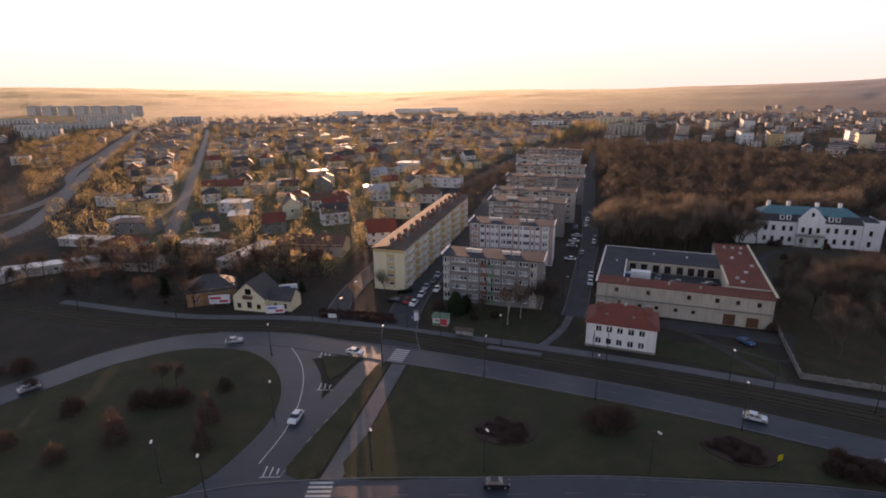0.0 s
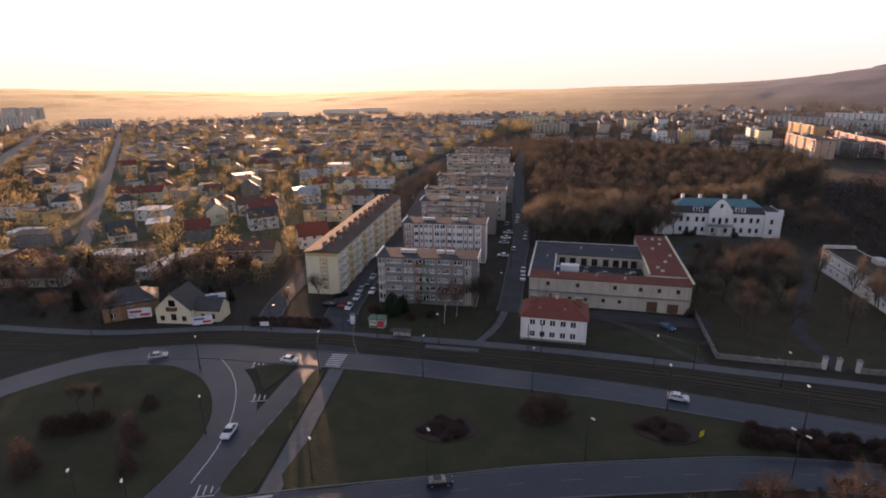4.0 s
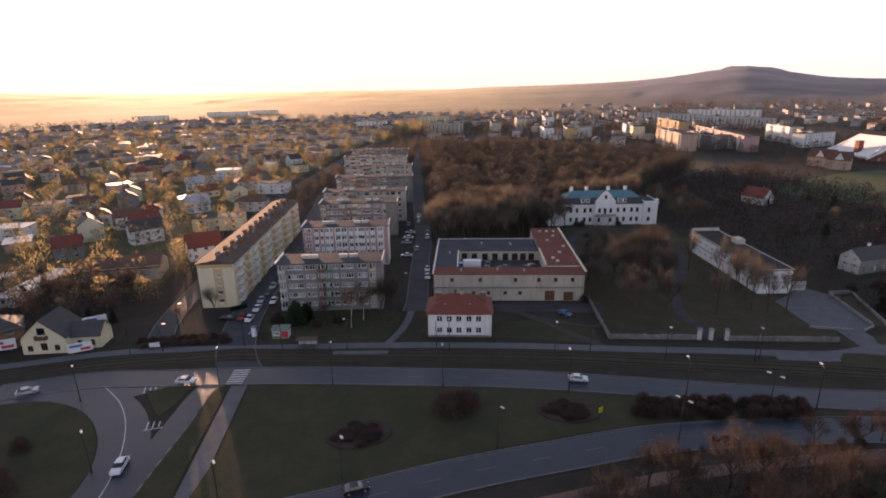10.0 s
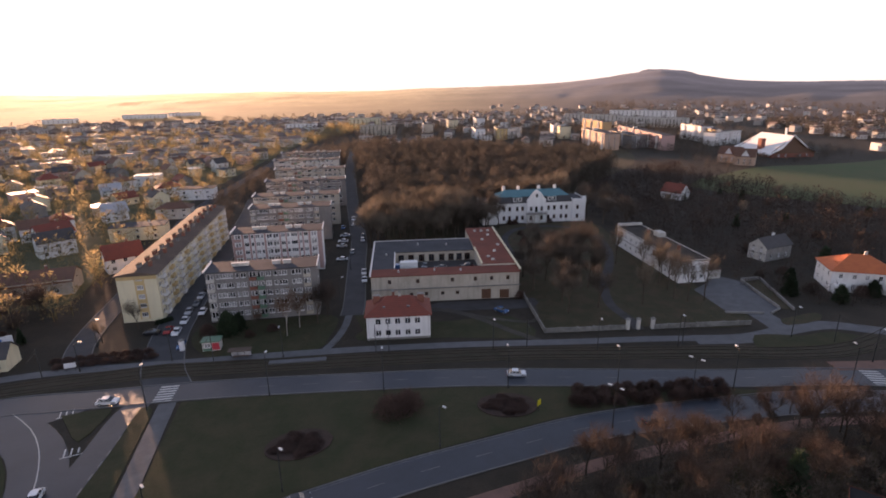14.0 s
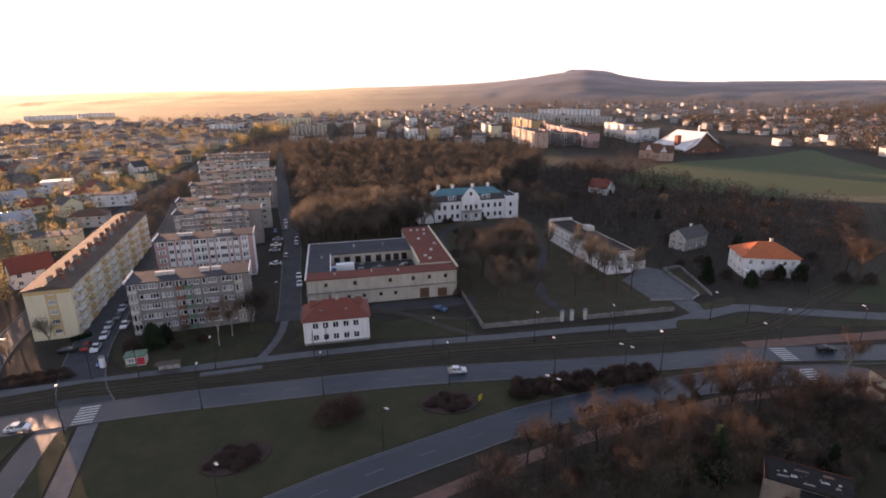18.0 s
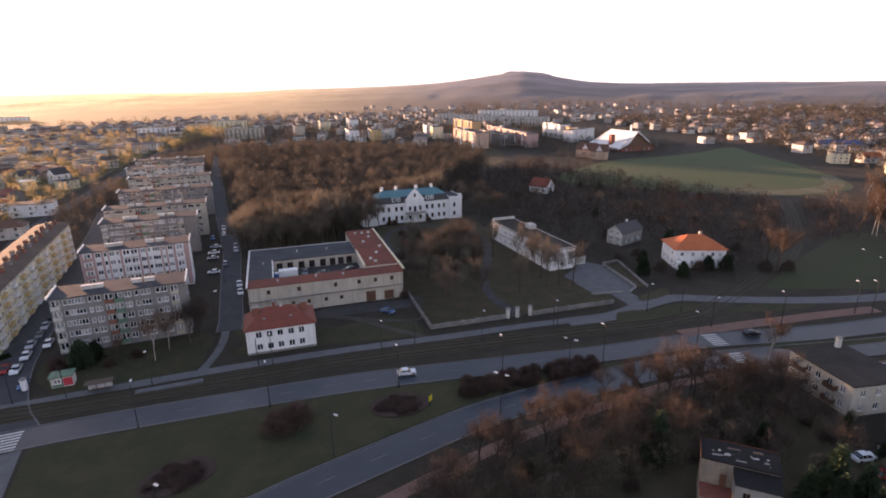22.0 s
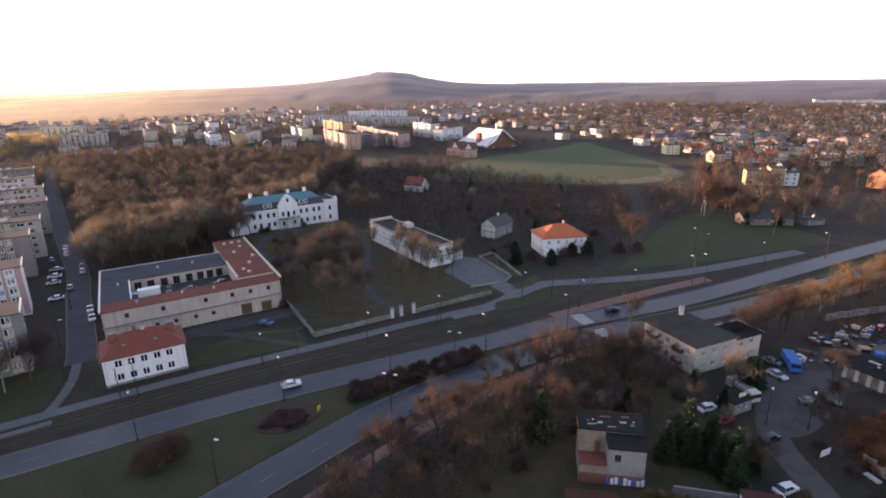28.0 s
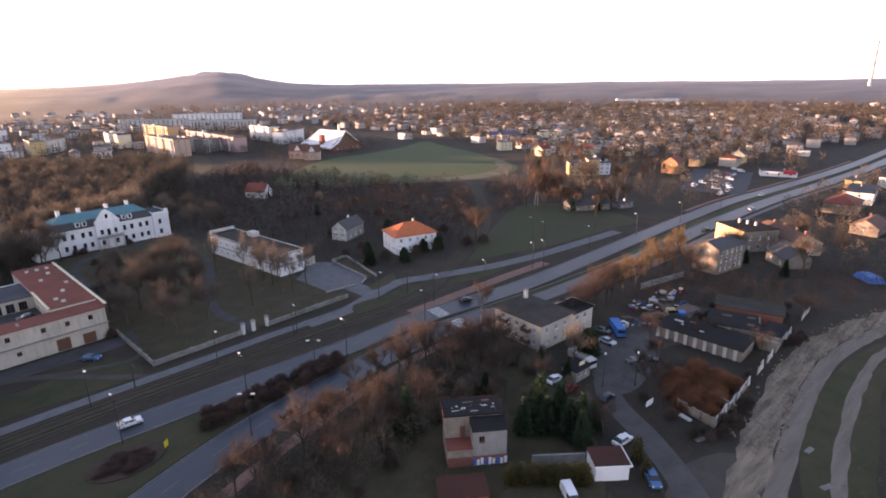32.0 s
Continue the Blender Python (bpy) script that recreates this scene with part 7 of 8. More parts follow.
for x, y in ((72.5, 15.5), (73.2, 13.8), (73.8, 12.2), (74.4, 10.6), (75.0, 9.0), (75.6, 7.4), (76.2, 5.9), (71.8, 17.2)):
    plant("thuja", x - 0.8, y - 0.5, 1.4, 0.95, group="clipped thuja hedge")
for x, y, s in [(px_, py_, 1.15) for px_, py_ in scatter([(104.5, -8.5), (100.5, -14.5), (108, -18), (117.5, -21.5), (121, -14), (116, -9), (109, -6)], 2.2, random.Random(4), -4, 0.5, False)]:
    plant("creeper", x, y, s)
for x, y in scatter([(104, -19.5), (126, -29), (152, -41), (152, -46), (120, -31), (104, -24), (93, -16.5), (90, -10), (97, -12)], 3.2, rnd, -4.2):
    plant("scrubbush", x, y, rnd.uniform(0.5, 0.8))


# ---- woods as stuff ----
def far_trees(name, pts, hs, mat, label, per, rad=0.33, seed=1, wid=0.1, zfun=None, category="woods", low=0.3):
    """Many leafless crowns of short slivers with trunks, in one object."""
    rs = np.random.RandomState(seed)
    n = len(pts)
    if not n:
        return
    P = np.array(pts, dtype=float)
    h = np.array(hs, dtype=float)
    z = np.array([zfun(*p) for p in pts]) if zfun else np.zeros(n)
    a = rs.uniform(0, 2 * np.pi, (n, per))
    t = rs.beta(1.6, 1.3, (n, per))
    q = np.sqrt(rs.uniform(0, 1, (n, per)))
    shape = np.sqrt(np.clip(1 - (2 * t - 0.9) ** 2 * 0.85, 0.05, 1))
    lump = 0.8 + 0.35 * np.sin(a * 3 + rs.uniform(0, 6, (n, 1))) * np.sin(t * 7 + rs.uniform(0, 6, (n, 1)))
    rr = h[:, None] * rad * shape * q * lump
    c = np.stack([P[:, 0, None] + rr * np.cos(a), P[:, 1, None] + rr * np.sin(a), z[:, None] + h[:, None] * (low + (1 - low) * t)], -1)
    d = np.stack([np.cos(a) * q, np.sin(a) * q, np.full_like(a, 0.7)], -1) + rs.normal(0, 0.5, c.shape)
    d /= np.linalg.norm(d, axis=-1, keepdims=True)
    s = np.cross(d, rs.normal(0, 1, c.shape))
    s /= np.linalg.norm(s, axis=-1, keepdims=True) + 1e-6
    ln = h[:, None, None] * rs.uniform(0.07, 0.16, (n, per, 1))
    wd = h[:, None, None] * wid * 0.1 * rs.uniform(0.7, 1.5, (n, per, 1))
    V = np.stack([c - s * wd, c + s * wd, c + d * ln], 2).reshape(-1, 3)
    F = np.arange(len(V)).reshape(-1, 3)
    # trunks: three-sided
    k = len(V)
    ang = np.array([0, 2.09, 4.19])
    tr = h[:, None] * 0.02
    bx, by = P[:, 0, None] + tr * np.cos(ang), P[:, 1, None] + tr * np.sin(ang)
    T = np.stack([np.stack([bx, by, np.repeat(z[:, None], 3, 1)], -1), np.stack([P[:, 0, None] + 0.3 * tr * np.cos(ang), P[:, 1, None] + 0.3 * tr * np.sin(ang), np.repeat((z + h * 0.75)[:, None], 3, 1)], -1)], 1).reshape(-1, 3)
    i0 = k + 6 * np.arange(n)[:, None]
    TF = np.concatenate([np.stack([i0 + i, i0 + (i + 1) % 3, i0 + 3 + i], -1).reshape(-1, 3) for i in range(3)])
    me = bpy.data.meshes.new(name)
    VV, FF = np.concatenate([V, T]), np.concatenate([F, TF])
    me.vertices.add(len(VV))
    me.vertices.foreach_set("co", VV.astype(np.float32).ravel())
    me.loops.add(FF.size)
    me.loops.foreach_set("vertex_index", FF.astype(np.int32).ravel())
    me.polygons.add(len(FF))
    me.polygons.foreach_set("loop_start", np.arange(0, FF.size, 3, dtype=np.int32))
    me.polygons.foreach_set("loop_total", np.full(len(FF), 3, dtype=np.int32))
    me.update()
    me.materials.append(mat)
    ob = new(name, me)
    tagged(ob, label, category, "", "stuff")


for nm_, pp_, hh_ in far_later:
    far_trees(nm_, pp_, hh_, M["scrub"], "tangled leafless undergrowth beside the walk", 190, 0.42, 9, 0.1, low=0.0)
rnd = random.Random(21)
wood = [(57, 190), (95, 192), (118, 222), (172, 210), (176, 226), (215, 262), (285, 300), (300, 345), (262, 410), (222, 470), (175, 500), (132, 500), (112, 430), (80, 295)]
pts = scatter(wood, 5.2, rnd)
near = [p for p in pts if p[1] < 236 + 0.15 * p[0]]
for x, y in near[:90]:
    plant("wood", x, y, rnd.uniform(0.75, 1.05), group="trees at the edge of the wood")
rest = [p for p in pts if p not in set(near[:90])]
far_trees("woodland", rest, [rnd.uniform(10, 17) for _ in rest], M["scrub"], "leafless brown wood behind the palace", 260, 0.27, 2, 0.075, low=0.08)
# undergrowth in the wood and scrub slope east of the outbuilding
scrub = [(165, 120), (182, 128), (205, 112), (212, 95), (222, 72), (262, 62), (300, 60), (322, 90), (312, 140), (312, 230), (330, 300), (300, 296), (215, 258), (178, 222), (172, 190)]
pts = scatter(scrub, 4.0, rnd, 1)
far_trees("scrubland", pts, [rnd.choice([2.2, 2.8, 3.5, 5, 8]) * rnd.uniform(0.8, 1.2) for _ in pts], M["rust_twigs"], "dark leafless scrub on the slope", 80, 0.5, 3, 0.2, low=0.0)
# trees between the gardens
gardens = [(-150, 200), (-60, 175), (-36, 170), (-30, 200), (-12, 262), (10, 345), (60, 470), (150, 650), (330, 900), (-700, 900), (-400, 500)]
pts = scatter(gardens, 9.5, rnd, 0.5)
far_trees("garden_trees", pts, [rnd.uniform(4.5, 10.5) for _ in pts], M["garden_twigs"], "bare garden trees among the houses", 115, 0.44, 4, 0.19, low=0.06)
pts = scatter([(70, 400), (112, 395), (150, 500), (172, 560), (95, 530), (62, 440)], 6.0, rnd, 0.5) + scatter([(2, 252), (16, 250), (62, 400), (44, 424), (-4, 300)], 6.0, rnd, 0.3)
far_trees("street_trees", pts, [rnd.uniform(4, 9) for _ in pts], M["scrub"], "bare trees between the flats and the street", 170, 0.42, 45, 0.14, low=0.05)
pts = scatter([(-138, 190), (-118, 176), (-62, 166), (-44, 168), (-42, 188), (-70, 192), (-100, 202), (-128, 202)], 6.2, rnd, 0.3)
far_trees("plot_trees", pts, [rnd.uniform(6, 10.5) for _ in pts], M["scrub"], "dark bare trees between garden plots", 170, 0.4, 46, 0.13, low=0.04)
west = [(-420, 900), (-190, 260), (-160, 150), (-300, 120), (-700, 500), (-1000, 1100)]
pts = scatter(west, 11.0, rnd, 1)
far_trees("roadside_trees", pts, [rnd.uniform(4, 10) for _ in pts], M["scrub"], "bare trees and scrub west of the main road", 90, 0.46, 5, 0.22, low=0.03)
east = [(292, 50), (322, 88), (400, 84), (470, 106), (600, 232), (560, 270), (640, 330), (760, 540), (1350, 450), (1500, -100), (1350, -520), (900, -318), (640, -200), (500, -134), (365, -64), (300, -28), (296, 10)]
south = [(240, -45), (300, -62), (352, -85), (468, -142), (640, -222), (760, -290), (700, -420), (420, -300), (240, -160), (190, -80), (205, -35)]
beyond = [(120, 520), (300, 545), (330, 400), (400, 340), (440, 330), (560, 420), (640, 540), (500, 700), (250, 800), (150, 700)]
yards = [(134, 18), (160, 4), (186, -10), (188, -28), (206, -60), (230, -100), (186, -78), (160, -46), (158, -16), (146, 6)]
pts = scatter(east, 11.6, rnd, 3)
near_ = [p for p in pts if math.hypot(*p) < 480]
far_ = [p for p in pts if math.hypot(*p) >= 480 and noise.noise(Vector((p[0] / 95, p[1] / 95, 3.0))) > -0.12 - 0.0002 * (math.hypot(*p) - 480)]
far_trees("east_trees", near_, [rnd.choice([4, 5, 6, 8, 10, 13]) * rnd.uniform(0.85, 1.15) for _ in near_], M["scrub"], "bare trees among the nearer eastern houses", 130, 0.42, 6, 0.22, low=0.05)
far_trees("far_east_trees", far_, [rnd.choice([5, 8, 11, 14]) * rnd.uniform(0.85, 1.15) for _ in far_], M["scrub"], "bare trees among the far eastern houses", 64, 0.46, 16, 0.46, low=0.05)
pts = scatter(south, 8.5, rnd, 2)
far_trees("south_trees", pts, [rnd.uniform(3, 9) for _ in pts], M["scrub"], "bare trees south of the road", 120, 0.42, 17, 0.2, low=0.05)
pts = scatter(beyond, 13.0, rnd, 2)
far_trees("town_trees", pts, [rnd.uniform(5, 9) for _ in pts], M["scrub"], "bare trees round the town blocks", 60, 0.45, 18, 0.42, low=0.05)
pts = scatter(yards, 4.5, rnd, 0.5)
far_trees("yard_scrub", pts, [rnd.uniform(2, 5.5) for _ in pts], M["rust_twigs"], "tangled bare scrub round the scrap yard", 120, 0.45, 19, 0.13, low=0.0)
north = [(-700, 900), (330, 900), (250, 640), (420, 600), (520, 520), (620, 400), (900, 800), (560, 1120), (-600, 1150)]
pts = scatter(north, 24.0, rnd)
far_trees("north_trees", pts, [rnd.uniform(6, 12) for _ in pts], M["scrub"], "far bare trees and copses", 80, 0.6, 7, 0.32, low=0.0)
belt = []
for i in range(2200):
    az, r = rnd.uniform(-60, 118), rnd.uniform(1050, 1750)
    if az > 40 or (r < 1200 and rnd.random() < 0.6):
        belt.append((r * math.sin(radians(az)), r * math.cos(radians(az))))
far_trees("far_woods", belt, [rnd.uniform(9, 16) for _ in belt], M["scrub"], "far belt of leafless woods", 60, 0.7, 8, 0.4, zfun=lambda x, y: land(math.hypot(x, y), math.degrees(math.atan2(x, y))), low=0.0)

# dark evergreens and lone trees in the scrub
rnd = random.Random(61)
for x, y in scatter([(205, 128), (225, 100), (300, 130), (300, 220), (230, 230), (200, 190)], 22.0, rnd, 3, 0.48):
    k_ = rnd.choice(["yew", "scrubbush", "young", "conifer", "scrubbush", "yew"])
    plant(k_, x, y, rnd.uniform(0.7, 1.1), group="trees in the scrub")
for x, y in scatter([(330, 78), (420, 92), (470, 30), (430, -12), (345, 0), (292, 38)], 17.0, rnd, 3, 0.48):
    plant(rnd.choice(["rust", "rust", "young", "birch", "conifer"]), x, y, rnd.uniform(0.6, 1.0), group="trees round the eastern villas")
for x, y in ((268, 36), (272, 40), (280, 42), (286, 34), (291, 20), (278, 18), (292, 12), (274, 24), (184, -14), (187, -10), (181, -18), (205, -28), (208, -34), (222, -66), (240, -58), (196, -44), (200, -50)):
    plant(rnd.choice(["rust", "park", "rust", "conifer"]), x, y, rnd.uniform(0.6, 0.9), group="trees round the roadside houses")
pts = scatter([(372, 320), (366, 270), (430, 262), (520, 262), (545, 300), (600, 420), (520, 480), (440, 380), (405, 375)], 8.5, rnd, 1, 0.45)
pts = [p for p in pts if not (440 < p[0] < 510 and 285 < p[1] < 340)]
far_trees("church_trees", pts, [rnd.uniform(3.5, 8) for _ in pts], M["scrub"], "bare trees round the church and town blocks", 80, 0.45, 41, 0.24, low=0.05)
pts = scatter([(-240, 176), (-100, 148), (-66, 141), (-60, 147), (-76, 162), (-120, 176), (-240, 205)], 4.2, rnd, 0.3, 0.45)
far_trees("roadside_thicket", pts, [rnd.uniform(2.2, 6) for _ in pts], M["twigs"], "brown leafless thicket before the garden plots", 110, 0.45, 42, 0.13, low=0.0)
pts = scatter([(158, 122), (152, 92), (160, 82), (176, 74), (205, 72), (222, 78), (214, 96), (206, 114), (184, 130)], 3.0, rnd, 0.6, 0.48)
far_trees("garden_scrub", pts, [rnd.choice([1.2, 1.6, 2.2, 3.4, 5.0]) * rnd.uniform(0.8, 1.2) for _ in pts], M["rust_twigs"], "low dark scrub round the houses on the slope", 70, 0.6, 43, 0.2, low=0.0)
pts = scatter([(92, -6), (96, -12), (90, -16), (84, -9), (100, 1), (112, -4), (104, -8)], 2.4, rnd, -1.5, 0.48)
pts += scatter([(64, 34), (84, 33), (100, 26), (98, 10), (84, 4), (66, 18)], 3.4, rnd, 0.2, 0.48)
far_trees("lane_scrub", pts, [rnd.choice([0.6, 0.9, 1.4, 2.6]) * rnd.uniform(0.8, 1.2) for _ in pts], M["rust_twigs"], "low dark brambles beside the lane", 60, 0.65, 44, 0.2, low=0.0)
for x, y in ((168, 82), (171, 99), (197, 104), (201, 93), (198, 80), (177, 105), (166, 106), (205, 108), (212, 84), (190, 127), (160, 92), (208, 98)):
    plant(rnd.choice(["yew", "bush", "yew", "scrubbush"]), x, y, rnd.uniform(0.8, 1.3), group="shrubs round the slope houses")
# weeds and dead grass on the open ground
weeds = []
for poly, n in (([(60, -10), (90, -8), (128, -30), (170, -62), (170, -40), (190, -60), (230, -60), (190, -10), (130, 14), (100, 24), (60, 30)], 1900), ([(72, -30), (104, -36), (150, -61), (180, -80), (170, -95), (60, -60)], 900), ([(30, 54), (90, 46), (120, 32), (100, 8), (40, 20)], 900), ([(165, 125), (205, 112), (225, 70), (200, 66), (160, 80), (158, 112)], 900), ([(80, 106), (131, 84), (158, 164), (120, 205), (88, 130)], 900), ([(-6, 148), (30, 143), (56, 124), (76, 106), (56, 113), (20, 124)], 500)):
    xs, ys = [p[0] for p in poly], [p[1] for p in poly]
    k = 0
    while k < n:
        p = (rnd.uniform(min(xs), max(xs)), rnd.uniform(min(ys), max(ys)))
        k += 1
        if inside(p, poly) and free(*p, -0.5):
            weeds.append(p)
for x, y in ((121, -24.5), (131, -28), (112, -21), (137.5, -17), (139, -21), (138.5, -25), (136, -13.5), (150, -15.5), (153, -18), (128, -3.5), (118, -5), (104, -3), (101, -6), (99, -8), (116, -1), (150, -37), (146, -36), (141, -34.5), (160, -20), (163, -26), (165, -32), (160, -38), (157, -41), (168, -40)):
    plant(rnd.choice(["scrubbush", "scrubbush", "rust"]), x, y, rnd.uniform(0.4, 0.75), group="scrub round the sheds")
far_trees("weeds", weeds, [rnd.uniform(0.5, 1.5) for _ in weeds], M["tufts"], "dead weeds and tufts of dry grass", 26, 0.75, 31, 0.35, category="weeds", low=0.0)


# ---- houses of the town ----
FAR[0] = True
WALLS = ["white_plaster", "old_white", "cream_panel", "beige", "pink_panel", "grey_panel", "white_plaster", "cream_panel"]
WALL_WORDS = {"white_plaster": "white", "old_white": "weathered white", "cream_panel": "cream", "beige": "beige", "pink_panel": "dull pink", "grey_panel": "grey", "yellow_panel": "yellow", "rough_render": "dull rendered", "ochre_render": "ochre", "ochre_flats": "ochre"}
ROOF_WORDS = {"red_roof": "brick-red tiled", "brown_roof": "brown tiled", "dark_roof": "dark", "orange_roof": "orange tiled", "grey_felt": "grey felt", "sheet": "shiny sheet metal", "blue_sheet": "blue sheet metal"}


def town_house(x, y, ang, L, D, H, form, wall, roof, rise=3.2, z=0.0, group="town houses"):
    word = {"gable": "gabled", "hip": "hipped", "flat": "flat"}[form]
    t = thing("town_house", x, y, z, ang, "%s house with a %s %s roof" % (WALL_WORDS[wall], ROOF_WORDS[roof], word), "house", group)
    rows = [1.1] if H < 4.5 else [1.0, 3.7] if H < 7.2 else [1.0, 3.7, 6.3]
    us = [L * f for f in ((0.25, 0.75) if L < 11 else (0.18, 0.5, 0.82))]
    side = grid((D * 0.5,), rows[-1:], 1.2, 1.3, "two")
    body(t, L, D, H, M[wall], grid(us, rows, 1.3, 1.4, "two"), side, (), side, x=-L / 2, y=-D / 2, z0=-1.0)
    if form == "gable":
        gable_roof(t, L, D, H, rise, M[roof], M[wall], x=-L / 2, y=-D / 2, along="x" if L > D else "y")
    elif form == "hip":
        hip_roof(t, L, D, H, rise, M[roof], 0.5, x=-L / 2, y=-D / 2)
    else:
        flat_roof(t, L, D, H, M[roof], 0.35, x=-L / 2, y=-D / 2)
    chimney(t, L * 0.18, D * 0.1, H * 0.9, H + (rise + 0.9 if form != "flat" else 1.4), M["old_white" if form == "flat" else "brick"], 0.7, 0.6)
    return t


SPOTS = [(-27, 219, 15, 12, 9, 5.5, "gable", "white_plaster", "red_roof", 4.2), (-80, 287, 20, 11, 10, 7.0, "hip", "white_plaster", "brown_roof", 3.4), (-58, 293, 15, 10, 9, 6.2, "hip", "white_plaster", "red_roof", 3.0),
         (-112, 281, -10, 15, 10, 5.5, "flat", "white_plaster", "sheet", 1), (2, 348, -15, 20, 10, 6.5, "flat", "white_plaster", "grey_felt", 1), (-46, 378, 10, 11, 9, 5.0, "gable", "white_plaster", "sheet", 3.5), (-38, 308, 18, 11, 9, 5.0, "gable", "white_plaster", "sheet", 4.0),
         (-143, 240, 0, 19, 10, 5.4, "flat", "grey_panel", "grey_felt", 1), (-111, 241, 30, 10, 9, 4.0, "gable", "white_plaster", "dark_roof", 4.6), (-97, 209, -12, 20, 8, 3.6, "flat", "beige", "sheet", 1),
         (-52, 204, -5, 26, 12, 4.5, "gable", "beige", "brown_roof", 3.0), (-73, 156, 20, 14, 10, 4.6, "hip", "ochre_render", "dark_roof", 3.6), (-24, 264, -10, 22, 10, 6.0, "flat", "cream_panel", "grey_felt", 1), (-88, 300, 12, 13, 9, 6.0, "flat", "cream_panel", "grey_felt", 1), (-136, 328, 0, 26, 10, 6.5, "gable", "cream_panel", "red_roof", 3.0), (-113, 331, 4, 14, 10, 6.0, "flat", "beige", "grey_felt", 1), (-101, 341, 8, 12, 10, 7.0, "flat", "white_plaster", "grey_felt", 1), (-97, 334, 8, 10, 8, 5.0, "gable", "cream_panel", "brown_roof", 3.0), (-190, 302, -14, 16, 10, 6.0, "flat", "white_plaster", "grey_felt", 1), (-168, 284, -10, 15, 10, 6.5, "flat", "yellow_panel", "grey_felt", 1), (-152, 219, -8, 24, 6, 3.2, "flat", "old_white", "sheet", 1), (-131, 209, -6, 15, 10, 4.0, "hip", "old_white", "red_roof", 2.6), (-154, 250, -8, 12, 9, 4.2, "flat", "white_plaster", "sheet", 1), (-76.5, 198, 70, 27, 7, 3.0, "flat", "old_white", "sheet", 1), (-66, 283, 14, 11, 9, 6.2, "gable", "white_plaster", "brown_roof", 3.0), (-14, 366, 10, 14, 10, 6.0, "hip", "white_plaster", "red_roof", 2.8), (-27, 416, -10, 16, 10, 7.0, "flat", "white_plaster", "sheet", 1), (-180, 330, -14, 11, 10, 6.5, "flat", "beige", "grey_felt", 1), (-194, 362, -14, 12, 10, 6.8, "flat", "white_plaster", "grey_felt", 1),
         (-142, 185, 28, 34, 6, 3.2, "flat", "old_white", "sheet", 1), (-158, 176, -20, 14, 6, 3.0, "flat", "old_white", "sheet", 1), (-115, 188, -6, 20, 9, 3.6, "gable", "beige", "brown_roof", 2.0), (-10, 300, -15, 16, 9, 5.5, "hip", "old_white", "brown_roof", 2.5)]
ROOF_WORDS["brown_felt"] = "brown felt"
for q in SPOTS:
    x, y, a, L, D, H, fm, wl, rf_, rs_ = q
    town_house(x, y, a, L, D, H, fm, wl, rf_, rs_)
    KEEP.append((x, y, L / 2 + 4, D / 2 + 4, a))

# single houses on the east side
for q in ((612, 167, -58, 34, 14, 5.0, "gable", "old_white", "blue_sheet", 3.0), (526, 121, -40, 14, 10, 5.0, "gable", "old_white", "orange_roof", 3.0), (515, 101, -40, 20, 10, 4.6, "hip", "beige", "red_roof", 3.0), (506, 136, -55, 12, 11, 8.0, "flat", "cream_panel", "grey_felt", 1), (640, 120, -60, 22, 10, 6.0, "flat", "cream_panel", "grey_felt", 1), (246, 213, -82, 12, 9, 4.0, "gable", "white_plaster", "red_roof", 4.2), (384, 50, -72, 13, 12, 8.6, "flat", "ochre_flats", "grey_felt", 1), (386, 40, -72, 8, 11, 11.0, "flat", "ochre_flats", "grey_felt", 1), (391, 33, -72, 8, 9, 8.0, "flat", "white_plaster", "grey_felt", 1), (276, 30, -55, 22, 8, 3.2, "gable", "rough_render", "dark_roof", 2.0), (287, 13, -40, 9, 6, 2.6, "flat", "grey_panel", "grey_felt", 1),
          (312, -89, -25, 18, 13, 5.0, "hip", "rough_render", "red_roof", 3.6), (346, -106, -20, 30, 12, 6.0, "flat", "white_plaster", "grey_felt", 1), (270, -88, -30, 15, 10, 3.6, "gable", "rough_render", "brown_roof", 3.0), (386, -114, -25, 16, 8, 5.0, "flat", "yellow_panel", "grey_felt", 1),
          (400, -140, -30, 30, 14, 6.0, "flat", "white_plaster", "grey_felt", 1), (419, -79, -92, 21, 12, 3.4, "flat", "white_plaster", "grey_felt", 1), (425, 40, -20, 12, 10, 6.0, "gable", "white_plaster", "dark_roof", 3.5), (412, -13, -20, 14, 11, 7.5, "gable", "ochre_render", "red_roof", 4.0), (453, -31, -20, 15, 8, 5.5, "flat", "ochre_flats", "brown_felt", 1)):
    town_house(*q[:9], q[9])
    KEEP.append((q[0], q[1], q[3] / 2 + 4, q[4] / 2 + 4, q[2]))
st = thing("store_sign", 412.8, -84, 0, -92, "red sign band over a white store", "sign")
part("panel", Geo().box(-3, 4.5, -0.45, -0.1, 2.0, 4.6), M["board_red"], st)


def pick_house(rnd):
    fm = rnd.choices(["gable", "hip", "flat"], (0.4, 0.3, 0.3))[0]
    rf_ = rnd.choice(["red_roof", "brown_roof", "dark_roof", "brown_roof", "red_roof", "dark_roof"]) if fm != "flat" else rnd.choice(["grey_felt", "grey_felt", "sheet"])
    return (rnd.uniform(9, 13), rnd.uniform(8, 10.5), rnd.choice([4.2, 5.6, 6.4, 7.0]), fm, rnd.choice(WALLS), rf_, rnd.uniform(2.4, 4.2))


rnd = random.Random(77)
D1 = math.degrees(math.atan2(0.93, -0.37)) - 90
spots = []


